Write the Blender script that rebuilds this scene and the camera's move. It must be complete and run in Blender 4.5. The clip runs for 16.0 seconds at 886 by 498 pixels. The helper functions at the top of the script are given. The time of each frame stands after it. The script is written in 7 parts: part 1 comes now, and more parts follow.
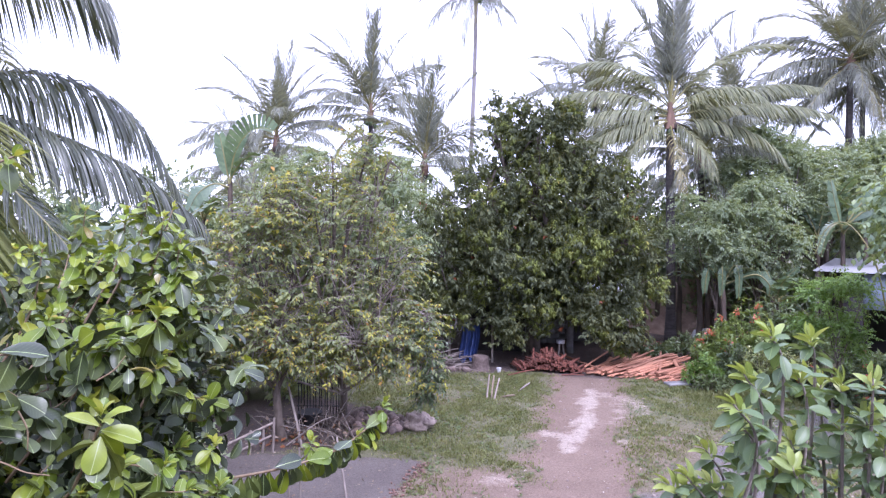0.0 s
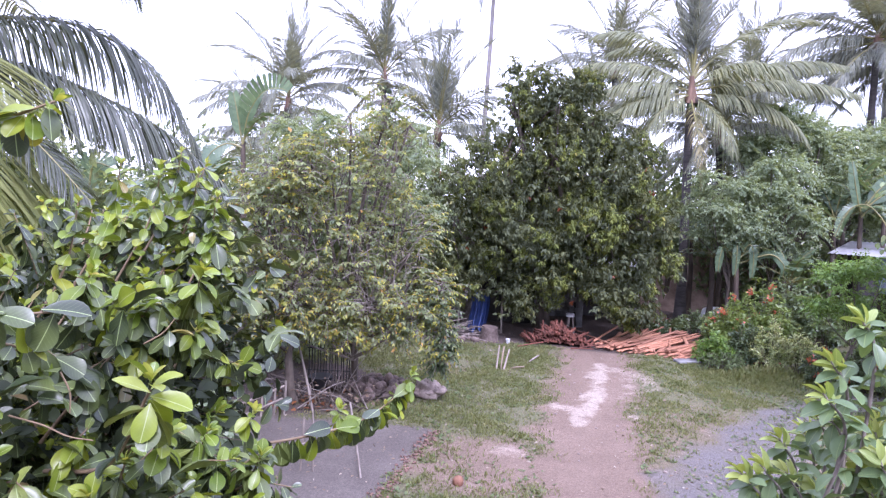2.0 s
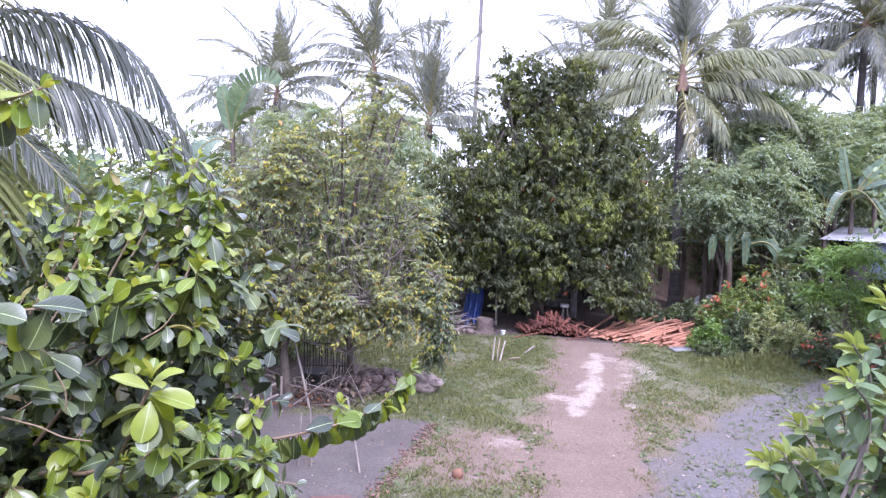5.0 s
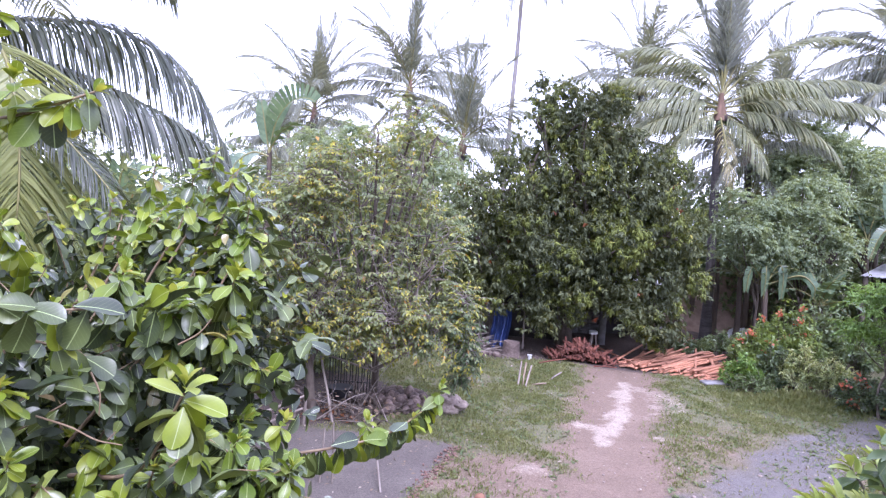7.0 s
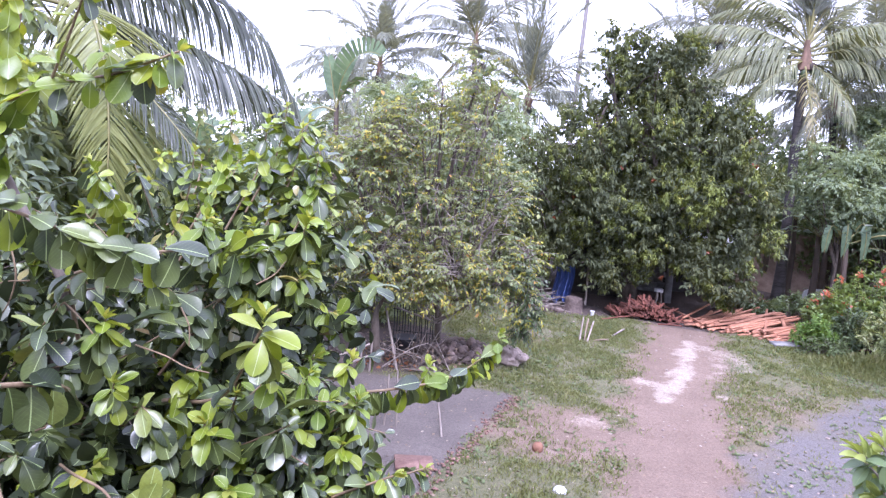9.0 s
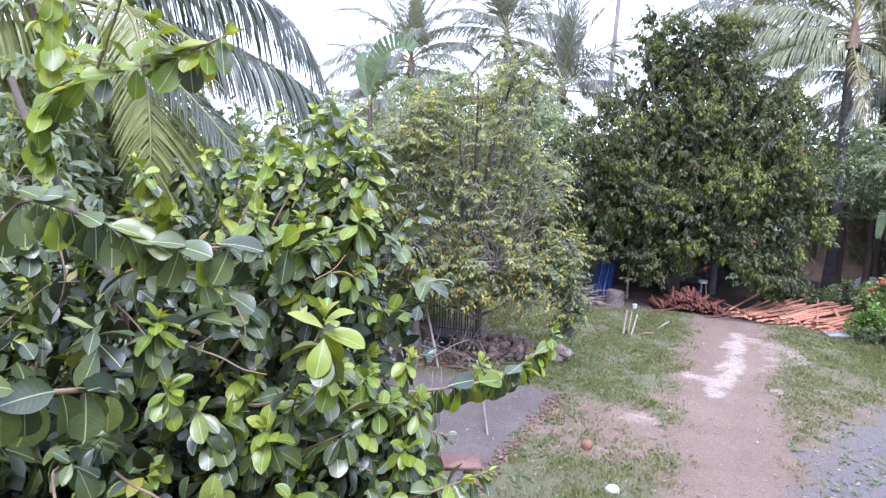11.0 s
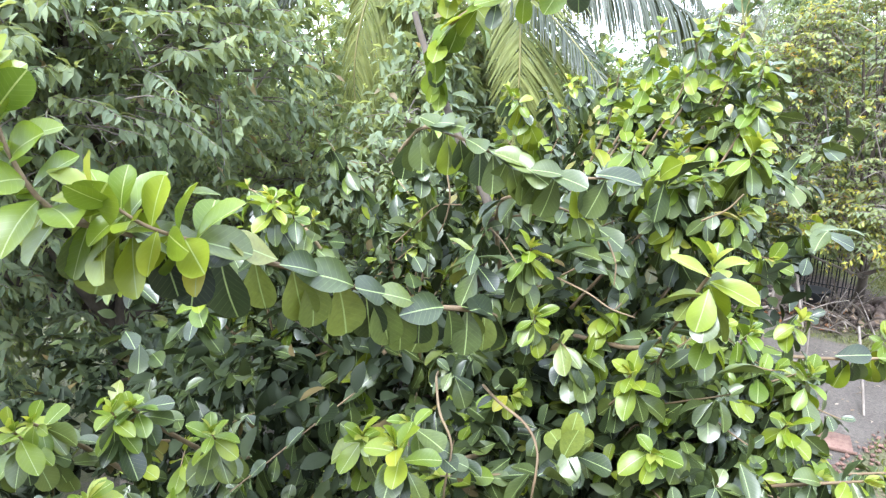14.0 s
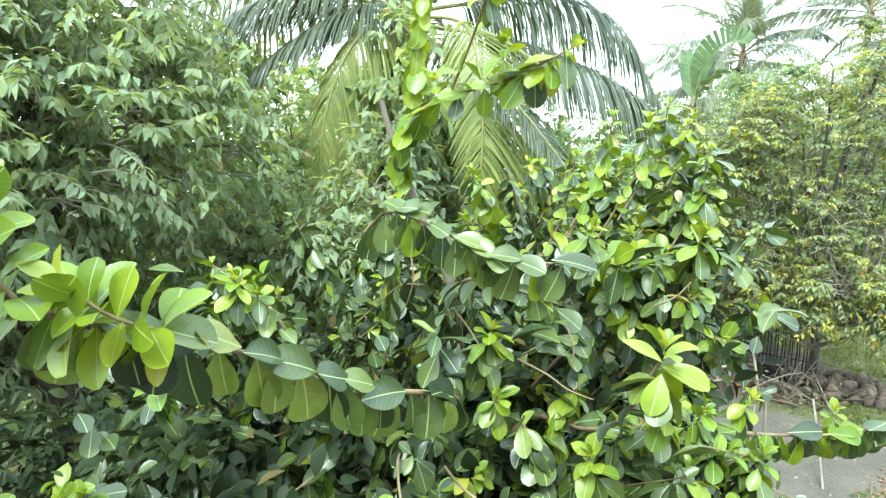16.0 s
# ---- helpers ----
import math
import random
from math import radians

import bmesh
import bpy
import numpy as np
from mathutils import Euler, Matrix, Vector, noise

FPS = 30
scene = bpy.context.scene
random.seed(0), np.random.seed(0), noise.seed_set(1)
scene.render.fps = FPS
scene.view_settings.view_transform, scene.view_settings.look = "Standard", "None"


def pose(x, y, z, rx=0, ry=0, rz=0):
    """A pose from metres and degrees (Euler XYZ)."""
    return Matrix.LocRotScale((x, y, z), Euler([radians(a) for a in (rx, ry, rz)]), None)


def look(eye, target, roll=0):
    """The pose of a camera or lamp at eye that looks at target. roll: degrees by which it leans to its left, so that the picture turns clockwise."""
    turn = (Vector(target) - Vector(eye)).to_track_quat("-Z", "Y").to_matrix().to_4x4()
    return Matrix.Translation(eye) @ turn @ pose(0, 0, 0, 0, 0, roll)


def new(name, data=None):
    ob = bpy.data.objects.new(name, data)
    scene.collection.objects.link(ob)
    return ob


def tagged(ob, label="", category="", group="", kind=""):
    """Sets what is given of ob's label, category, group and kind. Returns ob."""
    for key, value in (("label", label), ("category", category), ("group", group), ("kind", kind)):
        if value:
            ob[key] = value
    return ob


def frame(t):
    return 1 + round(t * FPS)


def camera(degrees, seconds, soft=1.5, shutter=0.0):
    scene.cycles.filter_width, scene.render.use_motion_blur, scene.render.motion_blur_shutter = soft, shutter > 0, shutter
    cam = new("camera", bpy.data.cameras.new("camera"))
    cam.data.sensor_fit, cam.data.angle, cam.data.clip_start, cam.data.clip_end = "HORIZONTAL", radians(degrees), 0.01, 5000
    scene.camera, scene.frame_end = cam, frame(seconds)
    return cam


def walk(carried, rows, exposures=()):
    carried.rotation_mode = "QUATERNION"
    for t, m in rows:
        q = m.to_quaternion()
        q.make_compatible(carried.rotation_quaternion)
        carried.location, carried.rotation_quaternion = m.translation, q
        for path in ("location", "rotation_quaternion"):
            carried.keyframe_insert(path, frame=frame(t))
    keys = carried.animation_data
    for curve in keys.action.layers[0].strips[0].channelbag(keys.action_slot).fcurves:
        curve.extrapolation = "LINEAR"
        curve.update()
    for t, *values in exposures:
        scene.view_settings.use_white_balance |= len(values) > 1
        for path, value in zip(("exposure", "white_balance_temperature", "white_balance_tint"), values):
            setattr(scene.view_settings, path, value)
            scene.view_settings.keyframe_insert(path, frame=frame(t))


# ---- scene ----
cam = camera(69.3, 16.0, soft=1.3)
PATH = [
    (0, (0.0, 0.0, 4.8), (-0.156, 1.992, 4.722), 0.3),
    (0.5, (-0.076, 0.025, 4.794), (-0.024, 2.022, 4.704), 0.6),
    (1, (-0.187, 0.03, 4.781), (-0.084, 2.024, 4.669), 3.8),
    (1.5, (-0.257, 0.07, 4.773), (-0.351, 2.06, 4.597), 0.4),
    (2, (-0.291, 0.166, 4.776), (-0.457, 2.152, 4.601), 2.3),
    (2.5, (-0.306, 0.202, 4.773), (-0.578, 2.174, 4.58), 1.5),
    (3, (-0.332, 0.194, 4.783), (-0.686, 2.162, 4.74), 2.0),
    (3.5, (-0.298, 0.221, 4.783), (-0.336, 2.217, 4.661), -0.6),
    (4, (-0.312, 0.285, 4.747), (-0.306, 2.275, 4.548), -0.1),
    (4.5, (-0.341, 0.249, 4.742), (-0.426, 2.237, 4.541), 0.2),
    (7, (-0.423, 0.295, 4.715), (-0.651, 2.277, 4.581), 3.5),
    (7.5, (-0.359, 0.203, 4.725), (-0.672, 2.169, 4.529), 3.1),
    (8, (-0.35, 0.208, 4.7), (-0.585, 2.18, 4.462), 5.2),
    (8.5, (-0.307, 0.144, 4.712), (-0.586, 2.103, 4.416), 2.0),
    (9, (-0.37, 0.158, 4.704), (-0.784, 2.094, 4.42), 3.6),
    (11.5, (-0.598, 0.364, 4.632), (-1.189, 2.251, 4.337), 0.2),
    (12, (-0.654, 0.406, 4.629), (-1.564, 2.169, 4.374), 1.5),
    (12.5, (-0.707, 0.429, 4.618), (-1.834, 2.049, 4.298), -0.0),
    (13, (-0.735, 0.437, 4.613), (-1.943, 1.964, 4.159), 3.0),
    (13.5, (-0.76, 0.436, 4.609), (-2.054, 1.87, 4.089), 1.4),
    (14, (-0.776, 0.428, 4.608), (-2.148, 1.787, 4.087), -0.1),
    (14.5, (-0.794, 0.404, 4.609), (-2.207, 1.724, 4.098), 0.8),
    (15, (-0.811, 0.387, 4.618), (-2.273, 1.667, 4.145), 1.2),
    (15.5, (-0.793, 0.402, 4.649), (-2.179, 1.787, 4.252), 1.4),
    (16, (-0.736, 0.393, 4.679), (-2.059, 1.86, 4.367), 1.0),
]
EXPOSURES = [(0, 1.44, 5210, 37), (1, 1.46, 5210, 37), (1.5, 1.62, 5210, 38), (2.5, 1.59, 5260, 37), (3.1, 1.54, 5180, 36), (3.5, 1.36, 5180, 36), (4, 1.56, 5210, 36), (4.5, 1.7, 5210, 36), (7, 1.64, 5210, 36), (9, 1.8, 5210, 36), (11.5, 1.68, 5130, 26), (12.5, 1.68, 5060, 30), (13, 1.9, 5230, 22), (13.5, 2.1, 5310, 18), (14.5, 2.24, 5660, -1), (15.5, 2.22, 5700, -12), (16, 2.15, 5720, -15)]
SKY, SUN = 0.9, 1.7
walk(cam, [(t, look(eye, target, roll)) for t, eye, target, roll in PATH], EXPOSURES)

# ---- world and sun: bright overcast sky ----
sky_world = bpy.data.worlds.new("overcast_sky")
scene.world = sky_world
sky_world.use_nodes = True
wn, wl = sky_world.node_tree.nodes, sky_world.node_tree.links
sky_tex = wn.new("ShaderNodeTexSky")
sky_tex.sky_type = "NISHITA"
sky_tex.sun_disc = False
sky_tex.sun_elevation, sky_tex.sun_rotation = radians(62), radians(200)
sky_bg = wn["Background"]
wl.new(sky_tex.outputs[0], sky_bg.inputs[0])
sky_bg.inputs[1].default_value = 0.05
cloud_bg = wn.new("ShaderNodeBackground")
cloud_bg.inputs[0].default_value = (1.0, 0.985, 0.965, 1)
cloud_bg.inputs[1].default_value = SKY
sky_add = wn.new("ShaderNodeAddShader")
wl.new(sky_bg.outputs[0], sky_add.inputs[0])
wl.new(cloud_bg.outputs[0], sky_add.inputs[1])
wl.new(sky_add.outputs[0], wn["World Output"].inputs[0])

sun_data = bpy.data.lights.new("sun", "SUN")
sun_data.energy, sun_data.angle, sun_data.color = SUN, radians(25), (1.0, 0.95, 0.88)
sun = new("sun", sun_data)
sun.matrix_world = look((9, -14, 30), (0, 6, 0))

UP = np.array((0.0, 0.0, 1.0))


# ---- materials ----
DEEP = 0.72  # one factor from the sampled colours to base colours


def damp(c):
    return tuple(v * DEEP for v in c)


def mat_base(name, rough=0.8):
    m = bpy.data.materials.new(name)
    m.use_nodes = True
    nt = m.node_tree
    p = nt.nodes["Principled BSDF"]
    p.inputs["Roughness"].default_value = rough
    return m, nt.nodes, nt.links, p


def ramp(nodes, stops):
    r = nodes.new("ShaderNodeValToRGB")
    while len(r.color_ramp.elements) < len(stops):
        r.color_ramp.elements.new(0.5)
    for e, (at, c) in zip(r.color_ramp.elements, stops):
        e.position, e.color = at, (*c, 1)
    return r


def noise_tex(nodes, links, scale, detail=4, rough=0.6, space="Object", stretch=(1, 1, 1)):
    co = nodes.new("ShaderNodeTexCoord")
    mp = nodes.new("ShaderNodeMapping")
    mp.inputs["Scale"].default_value = stretch
    n = nodes.new("ShaderNodeTexNoise")
    n.inputs["Scale"].default_value = scale
    n.inputs["Detail"].default_value = detail
    n.inputs["Roughness"].default_value = rough
    links.new(co.outputs[space], mp.inputs[0])
    links.new(mp.outputs[0], n.inputs["Vector"])
    return n


def math_node(nodes, links, op, a, b=0.0):
    n = nodes.new("ShaderNodeMath")
    n.operation = op
    for k, v in ((0, a), (1, b)):
        if hasattr(v, "links"):
            links.new(v, n.inputs[k])
        else:
            n.inputs[k].default_value = v
    return n.outputs[0]


def mix_rgb(nodes, links, fac, a, b, blend="MIX"):
    n = nodes.new("ShaderNodeMix")
    n.data_type, n.blend_type = "RGBA", blend
    for k, v in ((0, fac), (6, a), (7, b)):
        if hasattr(v, "links"):
            links.new(v, n.inputs[k])
        else:
            n.inputs[k].default_value = v if k == 0 else (*v, 1)
    return n.outputs[2]


def leaf_mat(name, stops, rough=0.45, trans=0.3, single=False, rib=None, spots=0.15, sheen=0.5, clump=2.2):
    """A leaf: colour by chance between the stops, a paler midrib where the leaf is large, light shining through."""
    m, nodes, links, p = mat_base(name, rough)
    if single:
        info = nodes.new("ShaderNodeObjectInfo")
        chance = info.outputs["Random"]
    else:
        info = nodes.new("ShaderNodeNewGeometry")
        # neighbours on one spray are alike, their shared sunlight put into colour: part chance, part place; few leaves
        # are odd
        lone = info.outputs["Random Per Island"]
        place = noise_tex(nodes, links, clump, 2, 0.5).outputs["Fac"]
        spread = nodes.new("ShaderNodeMapRange")
        spread.inputs[1].default_value, spread.inputs[2].default_value = 0.3, 0.7
        links.new(place, spread.inputs[0])
        alike = math_node(nodes, links, "ADD", math_node(nodes, links, "MULTIPLY", lone, 0.5), math_node(nodes, links, "MULTIPLY", spread.outputs[0], 0.46))
        odd = math_node(nodes, links, "MULTIPLY", math_node(nodes, links, "GREATER_THAN", lone, 0.985), lone)
        chance = math_node(nodes, links, "MAXIMUM", alike, odd)
    r = ramp(nodes, [(s, damp(k)) for s, k in stops])
    links.new(chance, r.inputs[0])
    n = noise_tex(nodes, links, 9.0, 3)
    dapple = ramp(nodes, [(0.3, (1 - spots,) * 3), (0.7, (1 + spots,) * 3)])
    links.new(n.outputs["Fac"], dapple.inputs[0])
    col = mix_rgb(nodes, links, 1.0, r.outputs[0], dapple.outputs[0], "MULTIPLY")
    if rib:
        uv = nodes.new("ShaderNodeUVMap")
        sep = nodes.new("ShaderNodeSeparateXYZ")
        links.new(uv.outputs[0], sep.inputs[0])
        across = math_node(nodes, links, "ABSOLUTE", math_node(nodes, links, "SUBTRACT", sep.outputs[0], 0.5))
        mid = math_node(nodes, links, "LESS_THAN", across, 0.02)
        slant = math_node(nodes, links, "ADD", math_node(nodes, links, "MULTIPLY", sep.outputs[1], 9.0), math_node(nodes, links, "MULTIPLY", across, -5.0))
        vein = math_node(nodes, links, "LESS_THAN", math_node(nodes, links, "FRACT", slant), 0.1)
        fac = math_node(nodes, links, "MAXIMUM", math_node(nodes, links, "MULTIPLY", mid, 0.9), math_node(nodes, links, "MULTIPLY", vein, 0.12))
        col = mix_rgb(nodes, links, fac, col, damp(rib))
    links.new(col, p.inputs["Base Color"])
    p.inputs["Specular IOR Level"].default_value = sheen
    tl = nodes.new("ShaderNodeBsdfTranslucent")
    warm = mix_rgb(nodes, links, 1.0, col, (1.5, 1.35, 0.5), "MULTIPLY")
    links.new(warm, tl.inputs[0])
    mx = nodes.new("ShaderNodeMixShader")
    mx.inputs[0].default_value = trans
    links.new(p.outputs[0], mx.inputs[1])
    links.new(tl.outputs[0], mx.inputs[2])
    links.new(mx.outputs[0], nodes["Material Output"].inputs[0])
    return m


def rough_mat(name, a, b, scale=8.0, rough=0.85, bump=0.4, stretch=(1, 1, 1), vary=0.0, detail=6):
    """An uneven surface between two colours, with fine relief; vary: how far single objects differ."""
    m, nodes, links, p = mat_base(name, rough)
    n = noise_tex(nodes, links, scale, detail, 0.65, stretch=stretch)
    n2 = noise_tex(nodes, links, scale * 0.17, 3, 0.6, stretch=stretch)
    both = math_node(nodes, links, "ADD", math_node(nodes, links, "MULTIPLY", n.outputs["Fac"], 0.6), math_node(nodes, links, "MULTIPLY", n2.outputs["Fac"], 0.4))
    r = ramp(nodes, [(0.36, damp(a)), (0.64, damp(b))])
    links.new(both, r.inputs[0])
    col = r.outputs[0]
    if vary:
        info = nodes.new("ShaderNodeObjectInfo")
        v = ramp(nodes, [(0, (1 - vary,) * 3), (1, (1 + vary, 1 + vary * 0.9, 1 + vary * 0.8))])
        links.new(info.outputs["Random"], v.inputs[0])
        col = mix_rgb(nodes, links, 1.0, col, v.outputs[0], "MULTIPLY")
    links.new(col, p.inputs["Base Color"])
    bp = nodes.new("ShaderNodeBump")
    bp.inputs["Strength"].default_value = bump
    bp.inputs["Distance"].default_value = 0.02
    links.new(n.outputs["Fac"], bp.inputs["Height"])
    links.new(bp.outputs[0], p.inputs["Normal"])
    return m


BIG_STOPS = [(0.0, (0.02, 0.031, 0.015)), (0.35, (0.055, 0.08, 0.028)), (0.7, (0.118, 0.155, 0.034)), (0.97, (0.225, 0.268, 0.044)), (0.992, (0.24, 0.25, 0.06)), (1.0, (0.3, 0.22, 0.06))]
M_BIG = leaf_mat("broad_leaf", BIG_STOPS, 0.34, 0.1, rib=(0.4, 0.5, 0.2), sheen=0.62, clump=3.0)
M_BIG_ONE = leaf_mat("broad_leaf_single", BIG_STOPS, 0.34, 0.1, single=True, rib=(0.4, 0.5, 0.2), sheen=0.62)
M_YOUNG = leaf_mat("young_leaf", [(0, (0.108, 0.178, 0.016)), (0.4, (0.195, 0.28, 0.019)), (0.75, (0.33, 0.39, 0.028)), (1, (0.48, 0.45, 0.048))], 0.36, 0.26, rib=(0.45, 0.53, 0.22), sheen=0.5)
M_TIP = leaf_mat("leaf_bud", [(0, (0.34, 0.43, 0.08)), (0.8, (0.5, 0.52, 0.11)), (1, (0.54, 0.46, 0.12))], 0.4, 0.4)
M_MANGO = leaf_mat("mango_leaf", [(0, (0.085, 0.104, 0.062)), (0.5, (0.132, 0.155, 0.078)), (0.85, (0.195, 0.218, 0.088)), (1, (0.26, 0.26, 0.095))], 0.62, 0.34, clump=0.8, sheen=0.22)
M_MANGO_NEW = leaf_mat("mango_new_leaf", [(0, (0.15, 0.195, 0.052)), (0.8, (0.265, 0.305, 0.066)), (1, (0.38, 0.34, 0.075))], 0.55, 0.3, sheen=0.25)
M_MANGO_RED = leaf_mat("mango_red_leaf", [(0, (0.28, 0.07, 0.03)), (1, (0.4, 0.14, 0.05))], 0.5, 0.3)
M_STAR = leaf_mat("feather_leaf", [(0, (0.145, 0.195, 0.1)), (0.4, (0.25, 0.305, 0.145)), (0.8, (0.38, 0.425, 0.17)), (0.95, (0.5, 0.48, 0.13)), (1, (0.55, 0.3, 0.08))], 0.55, 0.38, clump=1.0)
M_STAR_NEW = leaf_mat("feather_new_leaf", [(0, (0.3, 0.36, 0.07)), (0.6, (0.48, 0.46, 0.07)), (0.85, (0.58, 0.44, 0.08)), (1, (0.56, 0.3, 0.08))], 0.5, 0.35)
M_MID = leaf_mat("lance_leaf", [(0, (0.26, 0.33, 0.23)), (0.55, (0.39, 0.46, 0.31)), (0.93, (0.52, 0.6, 0.33)), (1, (0.4, 0.3, 0.22))], 0.72, 0.5, clump=1.2, sheen=0.18)
M_PALM = leaf_mat("palm_leaflet", [(0, (0.165, 0.18, 0.16)), (0.6, (0.275, 0.295, 0.235)), (1, (0.42, 0.425, 0.3))], 0.46, 0.24, spots=0.25, sheen=0.35)
M_PALM_OLIVE = leaf_mat("olive_palm_leaflet", [(0, (0.155, 0.175, 0.105)), (0.6, (0.265, 0.285, 0.165)), (1, (0.42, 0.42, 0.23))], 0.5, 0.3, spots=0.25, sheen=0.28)
M_PALM_OLD = leaf_mat("old_palm_leaflet", [(0, (0.2, 0.19, 0.07)), (0.6, (0.3, 0.26, 0.1)), (1, (0.36, 0.27, 0.13))], 0.5, 0.25)
M_RACHIS = rough_mat("palm_midrib", (0.16, 0.16, 0.05), (0.32, 0.28, 0.09), 6, 0.5, 0.1)
M_PALM_TRUNK = rough_mat("palm_bark", (0.045, 0.04, 0.038), (0.14, 0.122, 0.112), 5, 0.9, 0.9, (1, 1, 6))
M_PALM_PALE = rough_mat("pale_palm_bark", (0.22, 0.2, 0.18), (0.4, 0.36, 0.33), 5, 0.9, 0.6, (1, 1, 6))
M_BARK = rough_mat("bark", (0.08, 0.06, 0.045), (0.22, 0.18, 0.14), 9, 0.9, 0.8, (1, 1, 0.4))
M_TWIG = rough_mat("grey_twig", (0.2, 0.16, 0.13), (0.42, 0.36, 0.31), 12, 0.85, 0.4)
M_STEM = rough_mat("young_stem", (0.2, 0.13, 0.07), (0.34, 0.25, 0.14), 14, 0.7, 0.3)
M_BANANA = leaf_mat("banana_leaf", [(0, (0.095, 0.15, 0.085)), (1, (0.2, 0.28, 0.16))], 0.36, 0.3, rib=(0.3, 0.36, 0.18))
M_BANANA_STEM = rough_mat("banana_stem", (0.045, 0.03, 0.024), (0.13, 0.095, 0.06), 5, 0.7, 0.3, (1, 1, 0.3))
M_SHRUB = leaf_mat("shrub_leaf", [(0, (0.14, 0.195, 0.1)), (0.6, (0.22, 0.285, 0.145)), (1, (0.32, 0.4, 0.19))], 0.36, 0.36)
M_FINE = leaf_mat("fine_leaf", [(0, (0.19, 0.255, 0.16)), (0.6, (0.3, 0.375, 0.22)), (1, (0.42, 0.5, 0.27))], 0.42, 0.42)
M_HEDGE = leaf_mat("hedge_leaf", [(0, (0.08, 0.12, 0.06)), (0.6, (0.14, 0.19, 0.09)), (1, (0.22, 0.28, 0.12))], 0.4, 0.3)
M_BRIGHT = leaf_mat("bright_bush_leaf", [(0, (0.14, 0.24, 0.06)), (0.6, (0.22, 0.36, 0.08)), (1, (0.34, 0.46, 0.12))], 0.4, 0.4)
M_CREAM = leaf_mat("cream_edged_leaf", [(0, (0.27, 0.35, 0.14)), (0.5, (0.48, 0.55, 0.25)), (1, (0.78, 0.78, 0.5))], 0.4, 0.35)
M_LITTER = leaf_mat("leaf_litter", [(0, (0.16, 0.1, 0.06)), (0.5, (0.3, 0.22, 0.15)), (1, (0.5, 0.45, 0.38))], 0.8, 0.1)
M_WEED = leaf_mat("weed_leaf", [(0, (0.1, 0.15, 0.05)), (1, (0.2, 0.26, 0.1))], 0.5, 0.3)
M_FLOWER = leaf_mat("red_flower", [(0, (0.55, 0.13, 0.07)), (1, (0.75, 0.28, 0.17))], 0.5, 0.3)
M_RUST = leaf_mat("rust_leaf", [(0, (0.2, 0.08, 0.03)), (1, (0.4, 0.16, 0.06))], 0.5, 0.25)
M_LIME_LEAF = leaf_mat("pale_new_leaf", [(0, (0.26, 0.36, 0.09)), (0.6, (0.4, 0.48, 0.13)), (1, (0.54, 0.57, 0.19))], 0.4, 0.3, rib=(0.45, 0.52, 0.2))
M_SOFT_LEAF = leaf_mat("soft_leaf", [(0, (0.12, 0.19, 0.08)), (1, (0.24, 0.335, 0.14))], 0.4, 0.25, rib=(0.28, 0.36, 0.14))
# deep shade of crown and undergrowth is put into this near-black leaf colour
M_GLOOM = leaf_mat("painted_shade_leaf", [(0, (0.02, 0.028, 0.016)), (0.6, (0.042, 0.056, 0.026)), (0.9, (0.085, 0.108, 0.036)), (1, (0.16, 0.12, 0.05))], 0.5, 0.15, sheen=0.15)
M_FAR = leaf_mat("far_leaf", [(0, (0.05, 0.08, 0.045)), (1, (0.12, 0.17, 0.08))], 0.6, 0.2)
M_GRASS = leaf_mat("grass_blade", [(0, (0.17, 0.205, 0.07)), (0.6, (0.235, 0.26, 0.09)), (1, (0.37, 0.345, 0.16))], 0.6, 0.3)
M_WOOD = rough_mat("raw_lumber", (0.33, 0.13, 0.07), (0.62, 0.32, 0.19), 5, 0.75, 0.3, (1, 9, 9), 0.35)
M_LOG = rough_mat("split_firewood", (0.1, 0.034, 0.022), (0.25, 0.09, 0.055), 9, 0.85, 0.5, (1, 4, 4), 0.35)
M_GREYWOOD = rough_mat("weathered_bamboo", (0.2, 0.16, 0.13), (0.42, 0.36, 0.3), 10, 0.8, 0.3, (1, 1, 0.3), 0.2)
M_STRAW = rough_mat("pale_stake", (0.26, 0.19, 0.13), (0.42, 0.33, 0.23), 10, 0.8, 0.3)
M_CONCRETE = rough_mat("stained_concrete", (0.16, 0.15, 0.145), (0.34, 0.33, 0.32), 4, 0.9, 0.4)
M_TIN = rough_mat("galvanised_tin", (0.5, 0.5, 0.52), (0.75, 0.75, 0.76), 3, 0.35, 0.1)
M_TIN.node_tree.nodes["Principled BSDF"].inputs["Metallic"].default_value = 0.35
M_BLUEWALL = rough_mat("blue_board", (0.36, 0.42, 0.52), (0.5, 0.56, 0.65), 4, 0.8, 0.1)
# near-black: the dimness inside the sheds is put into the board colour
M_DARKWALL = rough_mat("shade_painted_board", (0.035, 0.03, 0.028), (0.075, 0.065, 0.06), 4, 0.9, 0.2)
M_TARP = rough_mat("blue_tarpaulin", (0.018, 0.035, 0.13), (0.04, 0.08, 0.25), 5, 0.5, 0.3)
M_WHITE = rough_mat("white_plastic", (0.62, 0.62, 0.62), (0.8, 0.8, 0.8), 5, 0.45, 0.1)
M_BLACK = rough_mat("black_rubber", (0.015, 0.015, 0.016), (0.04, 0.04, 0.042), 6, 0.6, 0.2)
M_COCONUT = rough_mat("dry_husk", (0.085, 0.06, 0.05), (0.26, 0.2, 0.17), 14, 0.9, 0.6, vary=0.4)
M_NUT = rough_mat("orange_husk", (0.19, 0.08, 0.045), (0.33, 0.17, 0.1), 12, 0.8, 0.4)
